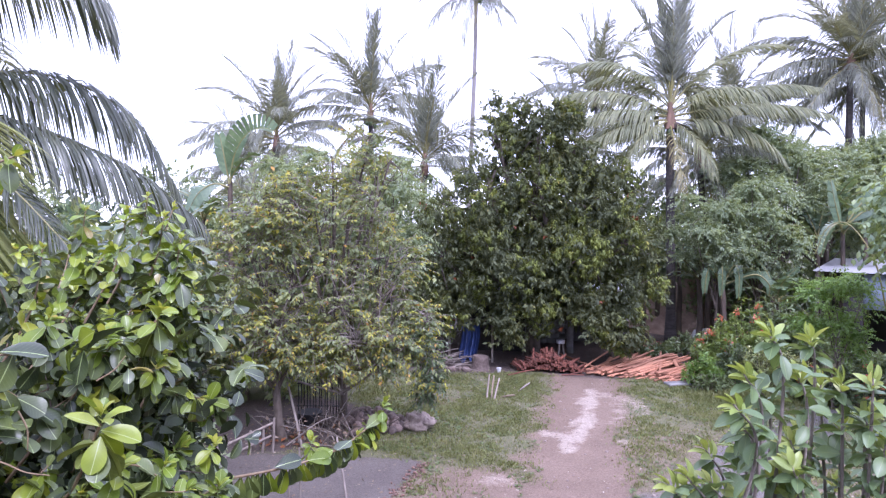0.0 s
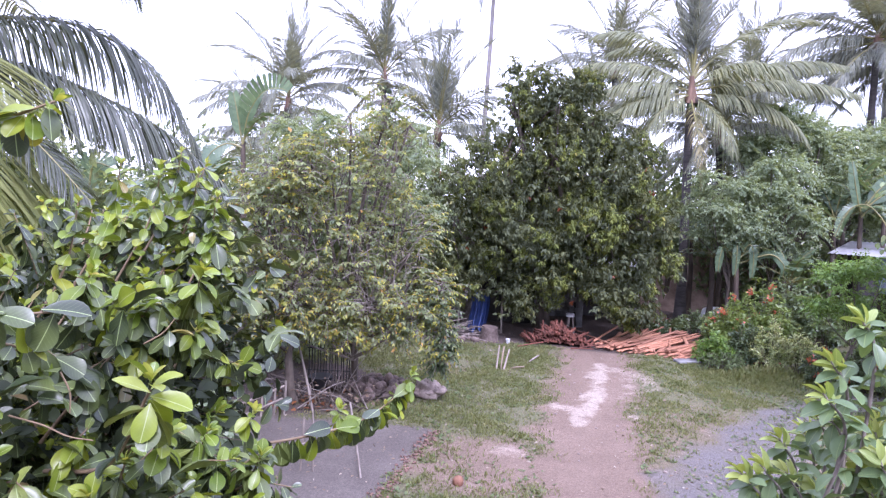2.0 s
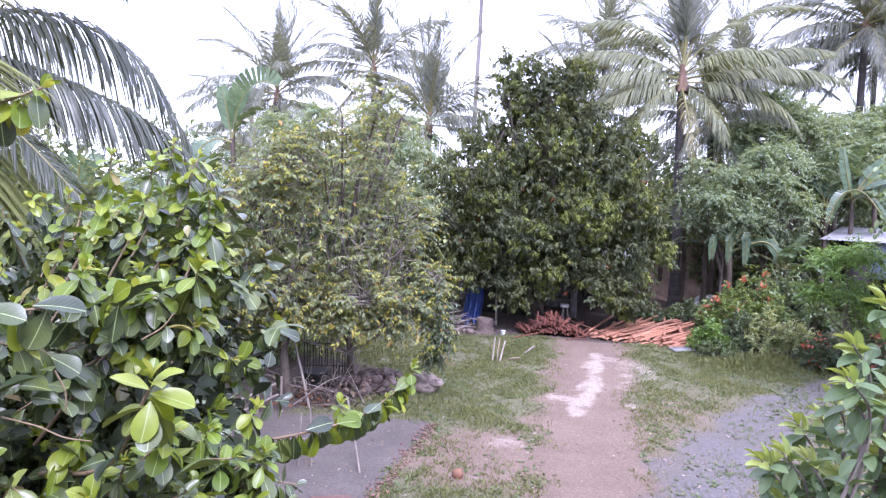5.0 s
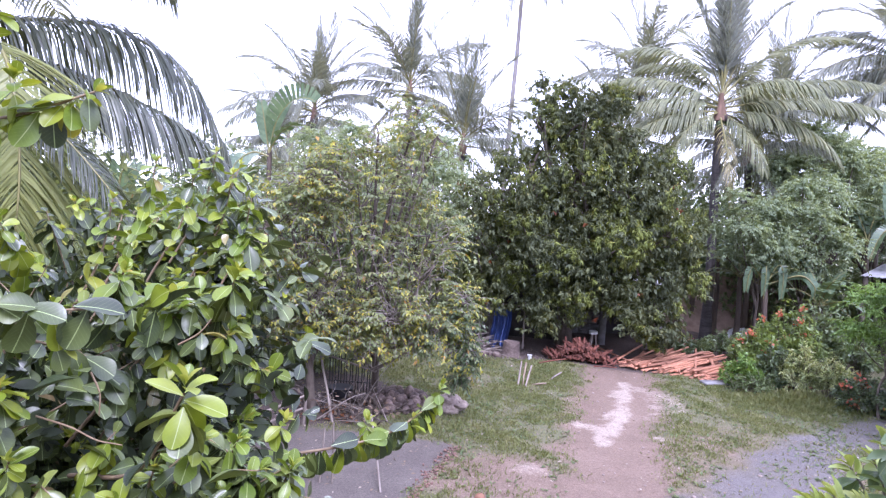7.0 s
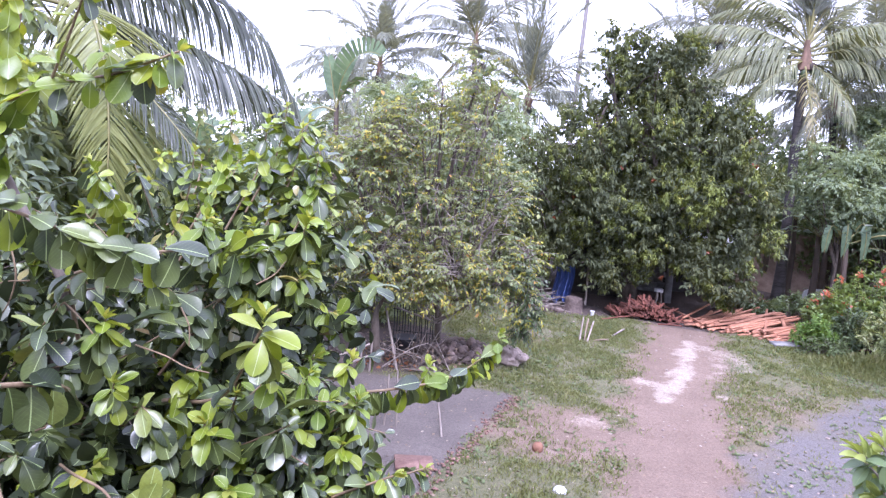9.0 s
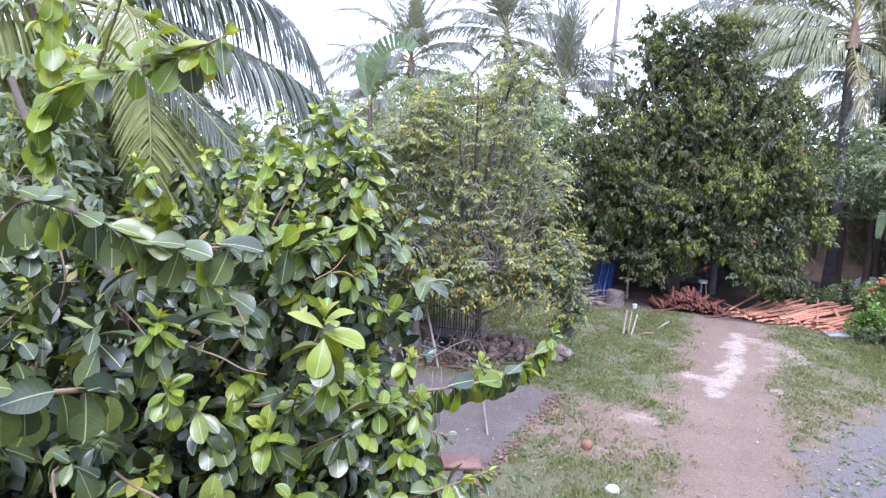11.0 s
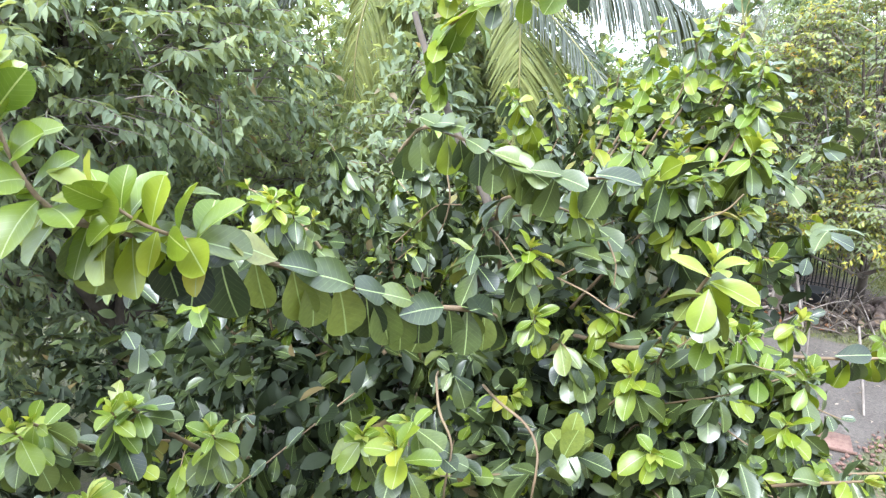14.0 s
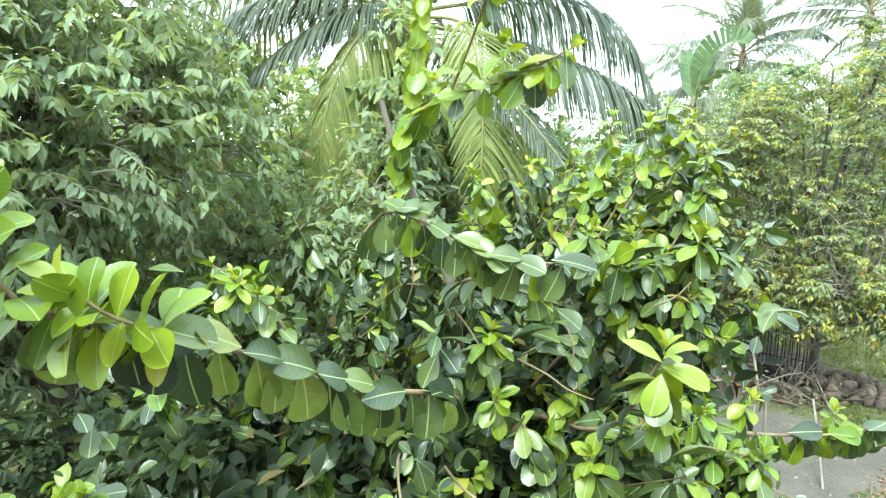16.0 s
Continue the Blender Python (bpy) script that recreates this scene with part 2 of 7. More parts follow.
M_ROCK = rough_mat("pale_coral_rock", (0.25, 0.185, 0.15), (0.6, 0.49, 0.41), 14, 0.95, 1.0, vary=0.2, detail=9)
M_BRICK = rough_mat("brick_chip", (0.16, 0.085, 0.065), (0.32, 0.2, 0.155), 20, 0.9, 0.5, vary=0.4)
M_REDCLOTH = rough_mat("red_plastic", (0.3, 0.03, 0.03), (0.42, 0.06, 0.05), 6, 0.8, 0.2)
M_EARTH = rough_mat("bare_earth", (0.2, 0.13, 0.09), (0.42, 0.31, 0.23), 3, 0.95, 0.8, detail=8)
M_PLASTER = rough_mat("plaster", (0.55, 0.53, 0.5), (0.68, 0.66, 0.62), 2, 0.9, 0.1)
M_THATCH = rough_mat("dry_fibre", (0.14, 0.085, 0.055), (0.3, 0.19, 0.125), 8, 0.9, 0.6, (1, 1, 0.3))


def ground_mat():
    """Grass soil, trodden path, spilt lime, damp sand and gravel, mixed by the masks that the sheet carries."""
    m, nodes, links, p = mat_base("yard_soil", 0.95)
    at = nodes.new("ShaderNodeAttribute")
    at.attribute_name = "cover"
    sep = nodes.new("ShaderNodeSeparateColor")
    links.new(at.outputs["Color"], sep.inputs[0])
    big = noise_tex(nodes, links, 0.9, 6, 0.65)
    fine = noise_tex(nodes, links, 9, 10, 0.82)
    grit = noise_tex(nodes, links, 70, 3, 0.7)

    def cut(mask, wobble, lo, hi, amount=1.1):
        v = math_node(nodes, links, "ADD", mask, math_node(nodes, links, "MULTIPLY", math_node(nodes, links, "SUBTRACT", wobble, 0.5), amount))
        n = nodes.new("ShaderNodeMapRange")
        n.inputs[1].default_value, n.inputs[2].default_value = lo, hi
        links.new(v, n.inputs[0])
        return n.outputs[0]

    turf = ramp(nodes, [(0.3, (0.12, 0.135, 0.056)), (0.5, (0.18, 0.178, 0.085)), (0.7, (0.25, 0.212, 0.135))])
    links.new(fine.outputs["Fac"], turf.inputs[0])
    dirt = ramp(nodes, [(0.3, (0.205, 0.142, 0.097)), (0.55, (0.295, 0.212, 0.153)), (0.75, (0.37, 0.288, 0.218))])
    links.new(math_node(nodes, links, "ADD", math_node(nodes, links, "MULTIPLY", big.outputs["Fac"], 0.6), math_node(nodes, links, "MULTIPLY", fine.outputs["Fac"], 0.4)), dirt.inputs[0])
    lime = ramp(nodes, [(0.3, (0.35, 0.275, 0.21)), (0.65, (0.62, 0.52, 0.415))])
    links.new(fine.outputs["Fac"], lime.inputs[0])
    sand = ramp(nodes, [(0.34, (0.12, 0.1, 0.085)), (0.5, (0.173, 0.147, 0.125)), (0.66, (0.25, 0.215, 0.185))])
    links.new(math_node(nodes, links, "ADD", math_node(nodes, links, "MULTIPLY", big.outputs["Fac"], 0.5), math_node(nodes, links, "MULTIPLY", grit.outputs["Fac"], 0.5)), sand.inputs[0])
    # bare soil under the trees, with their shade put into its dark colour
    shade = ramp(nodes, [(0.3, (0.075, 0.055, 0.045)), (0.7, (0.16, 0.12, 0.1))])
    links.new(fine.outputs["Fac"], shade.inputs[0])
    wob = math_node(nodes, links, "ADD", math_node(nodes, links, "MULTIPLY", big.outputs["Fac"], 0.45), math_node(nodes, links, "MULTIPLY", fine.outputs["Fac"], 0.55))
    mid_n = noise_tex(nodes, links, 3.2, 6, 0.7)
    wob2 = math_node(nodes, links, "ADD", math_node(nodes, links, "MULTIPLY", mid_n.outputs["Fac"], 0.6), math_node(nodes, links, "MULTIPLY", fine.outputs["Fac"], 0.4))
    col = mix_rgb(nodes, links, cut(sep.outputs[0], wob, 0.25, 0.75, 1.6), turf.outputs[0], dirt.outputs[0])
    col = mix_rgb(nodes, links, cut(sep.outputs[2], wob, 0.38, 0.6), col, sand.outputs[0])
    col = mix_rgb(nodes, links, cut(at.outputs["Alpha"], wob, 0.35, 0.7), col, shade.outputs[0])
    col = mix_rgb(nodes, links, cut(sep.outputs[1], wob2, 0.34, 0.75, 1.7), col, lime.outputs[0])
    stones = nodes.new("ShaderNodeAttribute")
    stones.attribute_name = "gravel"
    chips = ramp(nodes, [(0.3, (0.14, 0.127, 0.117)), (0.7, (0.265, 0.242, 0.228))])
    links.new(grit.outputs["Fac"], chips.inputs[0])
    col = mix_rgb(nodes, links, cut(stones.outputs["Fac"], wob, 0.33, 0.95, 1.4), col, chips.outputs[0])
    speck = ramp(nodes, [(0.3, damp((0.62, 0.6, 0.58))), (0.5, damp((1.0, 1.0, 1.0))), (0.7, damp((1.4, 1.38, 1.34)))])
    links.new(noise_tex(nodes, links, 22, 6, 0.8).outputs["Fac"], speck.inputs[0])
    col = mix_rgb(nodes, links, 1.0, col, speck.outputs[0], "MULTIPLY")
    links.new(col, p.inputs["Base Color"])
    bp = nodes.new("ShaderNodeBump")
    bp.inputs["Strength"].default_value, bp.inputs["Distance"].default_value = 0.9, 0.05
    links.new(math_node(nodes, links, "ADD", fine.outputs["Fac"], math_node(nodes, links, "MULTIPLY", grit.outputs["Fac"], 0.5)), bp.inputs["Height"])
    links.new(bp.outputs[0], p.inputs["Normal"])
    return m


# ---- mesh building ----
class Geo:
    """Quads with UVs and material slots, gathered from arrays."""

    def __init__(self):
        self.v, self.f, self.uv, self.mi, self.n = [], [], [], [], 0

    def add(self, v, f, uv=None, mi=0):
        v, f = np.asarray(v, float).reshape(-1, 3), np.asarray(f, int).reshape(-1, 4)
        self.v.append(v)
        self.f.append(f + self.n)
        self.uv.append(np.zeros((len(v), 2)) if uv is None else np.asarray(uv, float))
        self.mi.append(np.full(len(f), mi))
        self.n += len(v)
        return self

    def mesh(self, name, *mats):
        me = bpy.data.meshes.new(name)
        v, f = np.concatenate(self.v), np.concatenate(self.f)
        me.from_pydata(v.tolist(), [], f.tolist())
        layer = me.uv_layers.new(name="UVMap")
        layer.data.foreach_set("uv", np.concatenate(self.uv)[f.ravel()].ravel())
        for m in mats:
            me.materials.append(m)
        me.polygons.foreach_set("material_index", np.concatenate(self.mi))
        me.polygons.foreach_set("use_smooth", np.ones(len(f), bool))
        me.update()
        return me


def unit(a):
    a = np.asarray(a, float)
    return a / np.maximum(np.linalg.norm(a, axis=-1, keepdims=True), 1e-9)


def smooth_line(pts, n):
    """A rounded line of n points through the given ones."""
    pts = np.asarray(pts, float)
    if len(pts) < 3:
        s = np.linspace(0, 1, n)[:, None]
        return pts[0] * (1 - s) + pts[-1] * s
    q = np.vstack([2 * pts[0] - pts[1], pts, 2 * pts[-1] - pts[-2]])
    out = []
    for s in np.linspace(0, len(pts) - 1 - 1e-6, n):
        i, u = int(s), s - int(s)
        a, b, c, d = q[i : i + 4]
        out.append(0.5 * (2 * b + (c - a) * u + (2 * a - 5 * b + 4 * c - d) * u * u + (3 * b - a - 3 * c + d) * u**3))
    return np.array(out)


def tube(geo, pts, r0, r1, sides=6, mi=0, wobble=0.0, seed=1, flare=0.0):
    """A tapered round stem along a line."""
    pts = np.asarray(pts, float)
    n = len(pts)
    t = unit(np.gradient(pts, axis=0))
    ref = np.where(np.abs(t[:, 2:3]) > 0.9, [[1.0, 0, 0]], [[0, 0, 1.0]])
    a = unit(np.cross(t, ref))
    b = np.cross(t, a)
    s = np.linspace(0, 1, n)
    r = r0 + (r1 - r0) * s + flare * np.exp(-s * 14)
    rng = np.random.default_rng(seed)
    ang = np.arange(sides) * 2 * np.pi / sides
    rr = r[:, None] * (1 + wobble * rng.normal(size=(n, sides)))
    v = pts[:, None] + rr[..., None] * (np.cos(ang)[None, :, None] * a[:, None] + np.sin(ang)[None, :, None] * b[:, None])
    i, j = np.meshgrid(np.arange(n - 1), np.arange(sides), indexing="ij")
    k = (j + 1) % sides
    f = np.stack([i * sides + j, i * sides + k, (i + 1) * sides + k, (i + 1) * sides + j], -1)
    uv = np.stack(np.broadcast_arrays((np.arange(sides) / sides)[None], s[:, None]), -1).reshape(-1, 2)
    geo.add(v, f, uv, mi)
    # closing caps
    mid = np.vstack([v[0], v[-1]])
    if sides % 2 == 0:
        caps = [(q, (sides - q - 1) % sides, (sides - q - 2) % sides, q + 1) for q in range(sides // 2 - 1)]
        geo.add(mid, [c for c in caps] + [tuple(sides + x for x in reversed(c)) for c in caps], None, mi)
    return geo


def block(geo, x0, x1, y0, y1, z0, z1, mi=0, m=None, soft=0.0):
    """A box with worn edges."""
    c = min(soft, (x1 - x0) / 3, (y1 - y0) / 3, (z1 - z0) / 3) if soft else 0.0
    if not c:
        v = np.array([(x, y, z) for z in (z0, z1) for y in (y0, y1) for x in (x0, x1)], float)
        f = [(0, 2, 3, 1), (4, 5, 7, 6), (0, 1, 5, 4), (2, 6, 7, 3), (0, 4, 6, 2), (1, 3, 7, 5)]
    else:
        ring = [(x0 + c, y0), (x1 - c, y0), (x1, y0 + c), (x1, y1 - c), (x1 - c, y1), (x0 + c, y1), (x0, y1 - c), (x0, y0 + c)]
        inner = [(x0 + c, y0 + c), (x1 - c, y0 + c), (x1 - c, y0 + c), (x1 - c, y1 - c), (x1 - c, y1 - c), (x0 + c, y1 - c), (x0 + c, y1 - c), (x0 + c, y0 + c)]
        inner = [(a * 0.7 + p * 0.3, b * 0.7 + q * 0.3) for (a, b), (p, q) in zip(inner, ring)]
        v = np.array([(*p, z0) for p in inner] + [(*p, z0 + c) for p in ring] + [(*p, z1 - c) for p in ring] + [(*p, z1) for p in inner], float)
        f = [(r * 8 + i, r * 8 + (i + 1) % 8, r * 8 + 8 + (i + 1) % 8, r * 8 + 8 + i) for r in range(3) for i in range(8)]
        f += [(24, 25, 26, 27), (24, 27, 28, 31), (28, 29, 30, 31), (3, 2, 1, 0), (7, 4, 3, 0), (7, 6, 5, 4)]
    if m is not None:
        v = np.array([m @ Vector(p) for p in v])
    geo.add(v, f, None, mi)
    return geo


def lump(geo, c, r, seed=0, n=7, rough=0.18, mi=0, squash=1.0):
    """An uneven rounded lump."""
    rng = np.random.default_rng(seed)
    ph = rng.uniform(0, 6.28, 6)
    th, la = np.meshgrid(np.arange(n + 1) * 2 * np.pi / (n + 1), np.linspace(0.06, np.pi - 0.06, n), indexing="ij")
    d = np.stack([np.cos(th) * np.sin(la), np.sin(th) * np.sin(la), np.cos(la)], -1)
    k = 1 + rough * (np.sin(d[..., 0] * 3.1 + ph[0]) + np.sin(d[..., 1] * 3.7 + ph[1]) + np.sin(d[..., 2] * 4.3 + ph[2]) + 0.5 * np.sin(d[..., 0] * 7 + d[..., 1] * 6 + ph[3])) / 2
    v = np.asarray(c) + d * k[..., None] * np.asarray(r) * (1, 1, squash)
    i, j = np.meshgrid(np.arange(n + 1), np.arange(n - 1), indexing="ij")
    i2 = (i + 1) % (n + 1)
    geo.add(v.reshape(-1, 3), np.stack([i * n + j, i2 * n + j, i2 * n + j + 1, i * n + j + 1][::-1], -1), None, mi)
    return geo


def thing(name, label, category, group="", kind="", at=(0, 0, 0)):
    ob = new(name)
    ob.empty_display_size = 0.1
    ob.location = at
    return tagged(ob, label, category, group, kind)


def solid(name, geo, mats, label="", category="", group="", kind="", parent=None, m=None):
    """One mesh object, a thing of its own or, with a parent, a part."""
    me = geo if isinstance(geo, bpy.types.Mesh) else geo.mesh(name, *(mats if isinstance(mats, (list, tuple)) else [mats]))
    ob = new(name, me)
    if parent is not None:
        ob.parent = parent
        bpy_inverse = Matrix.Translation(-parent.location)
        ob.matrix_parent_inverse = bpy_inverse
    if m is not None:
        ob.matrix_basis = m
    return tagged(ob, label, category, group, kind)


# ---- leaves ----
def leaf_shape(rows, wide, peak, fold=0.12, curl=0.25, stalk=0.1, point=0.0, wave=0.0, twist=0.0):
    """A leaf along +y, its upper face to +z: half-width, place of the widest row, fold along the midrib, downward curl."""
    s = np.linspace(0, 1, rows + 1)
    s = s if rows < 5 else 0.5 * s + 0.5 * np.sin(s * np.pi / 2)
    u = np.clip((s - stalk) / (1 - stalk), 0, 1)
    e = np.log(0.5) / np.log(peak)
    w = wide * np.sin(np.pi * u**e) ** (0.62 + point) + 0.012
    w[-1] = 0.03 * wide / 0.2 if rows < 5 else 0.2 * wide
    z = -curl * s**2
    up, tw = fold * w / wide * 0.5, twist * s * w
    wl_, wr_ = wave * np.sin(s * 8.0 + 1.0) * u, wave * np.sin(s * 9.5 + 3.2) * u
    bow = twist * 0.25 * s**2
    v = np.stack([np.stack([bow - w, s, z + up + tw + wl_], -1), np.stack([bow, s, z], -1), np.stack([bow + w, s, z + up - tw + wr_], -1)], 1).reshape(-1, 3)
    f = [(r * 3 + c, r * 3 + c + 1, r * 3 + c + 4, r * 3 + c + 3) for r in range(rows) for c in (0, 1)]
    uv = np.stack([np.stack([0.5 - w / wide / 2, s], -1), np.stack([0.5 + 0 * w, s], -1), np.stack([0.5 + w / wide / 2, s], -1)], 1).reshape(-1, 2)
    return v, np.array(f), uv


KITE = (np.array([(0, 0, 0), (0.17, 0.45, 0.05), (0, 1, -0.12), (-0.17, 0.45, 0.05)]), np.array([(0, 1, 2, 3)]), np.array([(0.5, 0), (1, 0.45), (0.5, 1), (0, 0.45)]))
ROUND_KITE = (np.array([(0, 0, 0), (0.3, 0.5, 0.06), (0, 1, -0.12), (-0.3, 0.5, 0.06)]), np.array([(0, 1, 2, 3)]), KITE[2])
LANCE_LOW = leaf_shape(2, 0.17, 0.48, 0.16, 0.35, 0.06)
LANCE = leaf_shape(3, 0.17, 0.45, 0.1, 0.3, 0.06)
SLIM = leaf_shape(2, 0.17, 0.45, 0.1, 0.3, 0.06)
OBOVATES = [leaf_shape(7, 0.265, 0.6, 0.16, 0.16, 0.1, -0.16, 0.03, 0.12), leaf_shape(7, 0.25, 0.58, 0.26, 0.3, 0.1, -0.14, 0.04, -0.2), leaf_shape(7, 0.275, 0.62, 0.1, 0.06, 0.1, -0.18, 0.045, 0.25), leaf_shape(7, 0.24, 0.57, 0.34, 0.14, 0.1, -0.12, 0.03, -0.12)]
OBOVATE_FLAT = leaf_shape(7, 0.26, 0.61, 0.2, 0.22, 0.08, -0.18, 0.045, 0.2)
OVAL = leaf_shape(4, 0.2, 0.5, 0.14, 0.25, 0.06)


def leaf_turns(d, nh, length, width):
    """Turns and sizes for leaves that point along d with their faces towards nh."""
    d = unit(d)
    x = unit(np.cross(d, nh))
    z = np.cross(x, d)
    return np.stack([x * (length * width)[:, None], d * length[:, None], z * length[:, None]], -1)


def leaves(geo, shape, p, a, mi=0):
    v, f, uv = shape
    k = len(p)
    if not k:
        return geo
    vv = np.einsum("kij,nj->kni", a, v) + p[:, None]
    ff = f[None] + (np.arange(k) * len(v))[:, None, None]
    return geo.add(vv, ff, np.tile(uv, (k, 1)), mi)


def gap_noise(p, scale, seed):
    return np.array([noise.noise(Vector(q) * scale + Vector((seed * 7.3, seed * 3.1, 0))) for q in p])


def sample_lobes(rng, lobes, n, depth=0.2, flat=0.92):
    c = np.array([l[:3] for l in lobes], float)
    r = np.array([l[3] for l in lobes], float)
    k = rng.choice(len(lobes), n, p=r**2 / (r**2).sum())
    u = unit(rng.normal(size=(n, 3)))
    rad = r[k] * (1.04 - np.abs(rng.normal(size=n)) * depth)
    p = c[k] + u * (rad * (1 + 0.15 * rng.normal(size=n)).clip(0.7, 1.32))[:, None] * (1, 1, flat)
    return p, u


def crown(geo, rng, lobes, twigs, per, size, shape, droop=0.5, mi=0, spread=0.35, gaps=-0.3, grain=0.8, depth=0.2, width=1.0, low=0.25, fan=0.9, sticks=0.0, stick_mi=1, new_mi=None, new_share=0.0):
    """Twigs over a crown's lobes, each with its leaves; noise leaves gaps."""
    p, u = sample_lobes(rng, lobes, twigs, depth)
    keep = (gap_noise(p, grain, int(rng.integers(50))) > gaps) & (p[:, 2] > low)
    p, u = p[keep], u[keep]
    d = unit(u + 0.45 * rng.normal(size=u.shape) + (0, 0, 0.1))
    n = len(p)
    s = rng.uniform(0, 1, (n, per))
    base = p[:, None] + d[:, None] * (s * spread)[..., None]
    side = rng.normal(size=(n, per, 3))
    ld = unit(d[:, None] * 0.55 + fan * unit(side) + np.array((0, 0, -droop)))
    nh = unit(UP + 0.45 * rng.normal(size=(n, per, 3)))
    length = size * rng.uniform(0.6, 1.15, (n, per))
    base, ld, nh, length = base.reshape(-1, 3), ld.reshape(-1, 3), nh.reshape(-1, 3), length.ravel()
    a = leaf_turns(ld, nh, length, np.full(len(length), width))
    if new_mi is not None:
        fresh = np.repeat((gap_noise(p, grain * 1.7, 91) > 0.0) & (rng.uniform(size=n) < new_share), per)
        leaves(geo, shape, base[~fresh], a[~fresh], mi)
        leaves(geo, shape, base[fresh], a[fresh], new_mi)
    else:
        leaves(geo, shape, base, a, mi)
    for q in rng.choice(n, int(n * sticks), replace=False) if sticks else ():
        tube(geo, [p[q] - d[q] * rng.uniform(0.2, 0.9) * spread * 2, p[q] + d[q] * spread], 0.006 + 0.004 * rng.random(), 0.003, 4, stick_mi)
    return p, d


def whorls(geo, rng, lobes, n, per, size, shape, mi, new_mi, new_share, gaps, grain):
    """Shoot ends over a crown, each a ring of leaves that spread and hang."""
    p, u = sample_lobes(rng, lobes, n, 0.14)
    keep = (gap_noise(p, grain, int(rng.integers(50))) > gaps) & (p[:, 2] > 0.5)
    p, u = p[keep], u[keep]
    n = len(p)
    axis = unit(u + 0.35 * rng.normal(size=u.shape) + (0, 0, 0.5))
    a = unit(np.cross(axis, (0.3, 0.9, 0.1)))
    b = np.cross(axis, a)
    th = np.arange(per)[None] * 2.4 + rng.uniform(0, 6.28, (n, 1))
    ring = a[:, None] * np.cos(th)[..., None] + b[:, None] * np.sin(th)[..., None]
    low = np.linspace(0.1, 1.0, per)[None, :, None]
    d = unit(ring * 0.8 + axis[:, None] * (0.55 - 0.75 * low) - UP * (0.2 + 0.75 * low) + 0.2 * rng.normal(size=ring.shape))
    pos = p[:, None] - axis[:, None] * 0.12 * low
    nh = unit(axis[:, None] * 0.5 + UP + ring * 0.5 + 0.25 * rng.normal(size=ring.shape))
    length = size * rng.uniform(0.65, 1.15, (n, per))
    turns = leaf_turns(d.reshape(-1, 3), nh.reshape(-1, 3), length.ravel(), np.full(n * per, 1.0))
    fresh = np.repeat((gap_noise(p, grain * 0.8, 91) > -0.05) & (rng.random(n) < new_share), per)
    pos = pos.reshape(-1, 3)
    leaves(geo, shape, pos[~fresh], turns[~fresh], mi)
    leaves(geo, shape, pos[fresh], turns[fresh], new_mi)


def clumps(rng, lobes, n, share, low=0.3):
    """Smaller lobes over the skin of larger ones: a crown of bunches with creases between."""
    out = []
    for x, y, z, r in lobes:
        for _ in range(max(3, int(n * r))):
            u = unit(rng.normal(size=3))
            s = r * share * rng.uniform(0.6, 1.3)
            p = np.array((x, y, z)) + u * (r - 0.55 * s)
            if p[2] - s > low:
                out.append((*p, s))
    return out


def limbs(rng, base, fork, lobes, r, mat, parent, twigs=3):
    """A trunk and a limb to each lobe, with a few branches; every limb is a part."""
    g = Geo()
    b, f = np.array(base, float), np.array(fork, float)
    mid = (b + f) / 2 + rng.normal(size=3) * (0.08, 0.08, 0)
    tube(g, smooth_line([b - (0, 0, 0.1), mid, f], 9), r, r * 0.72, 10, 0, 0.05, 3, r * 0.5)
    solid("trunk", g, mat, parent=parent)
    for l in lobes:
        g = Geo()
        c = np.array(l[:3], float)
        start = f + (b - f) * rng.uniform(0, 0.25)
        bend = (start + c) / 2 + rng.normal(size=3) * 0.18 * l[3] - (0, 0, 0.1 * l[3])
        line = smooth_line([start, bend, c, c + unit(c - bend) * 0.45 * l[3]], 9)
        tube(g, line, r * 0.5, r * 0.12, 7, 0, 0.05, 5)
        for _ in range(twigs):
            q = line[int(rng.integers(3, 8))]
            e = c + unit(rng.normal(size=3) + (0, 0, 0.4)) * l[3] * 0.85
            tube(g, smooth_line([q, (q + e) / 2 + rng.normal(size=3) * 0.12 * l[3], e], 6), r * 0.17, r * 0.04, 5, 0)
        solid("limb", g, mat, parent=parent)


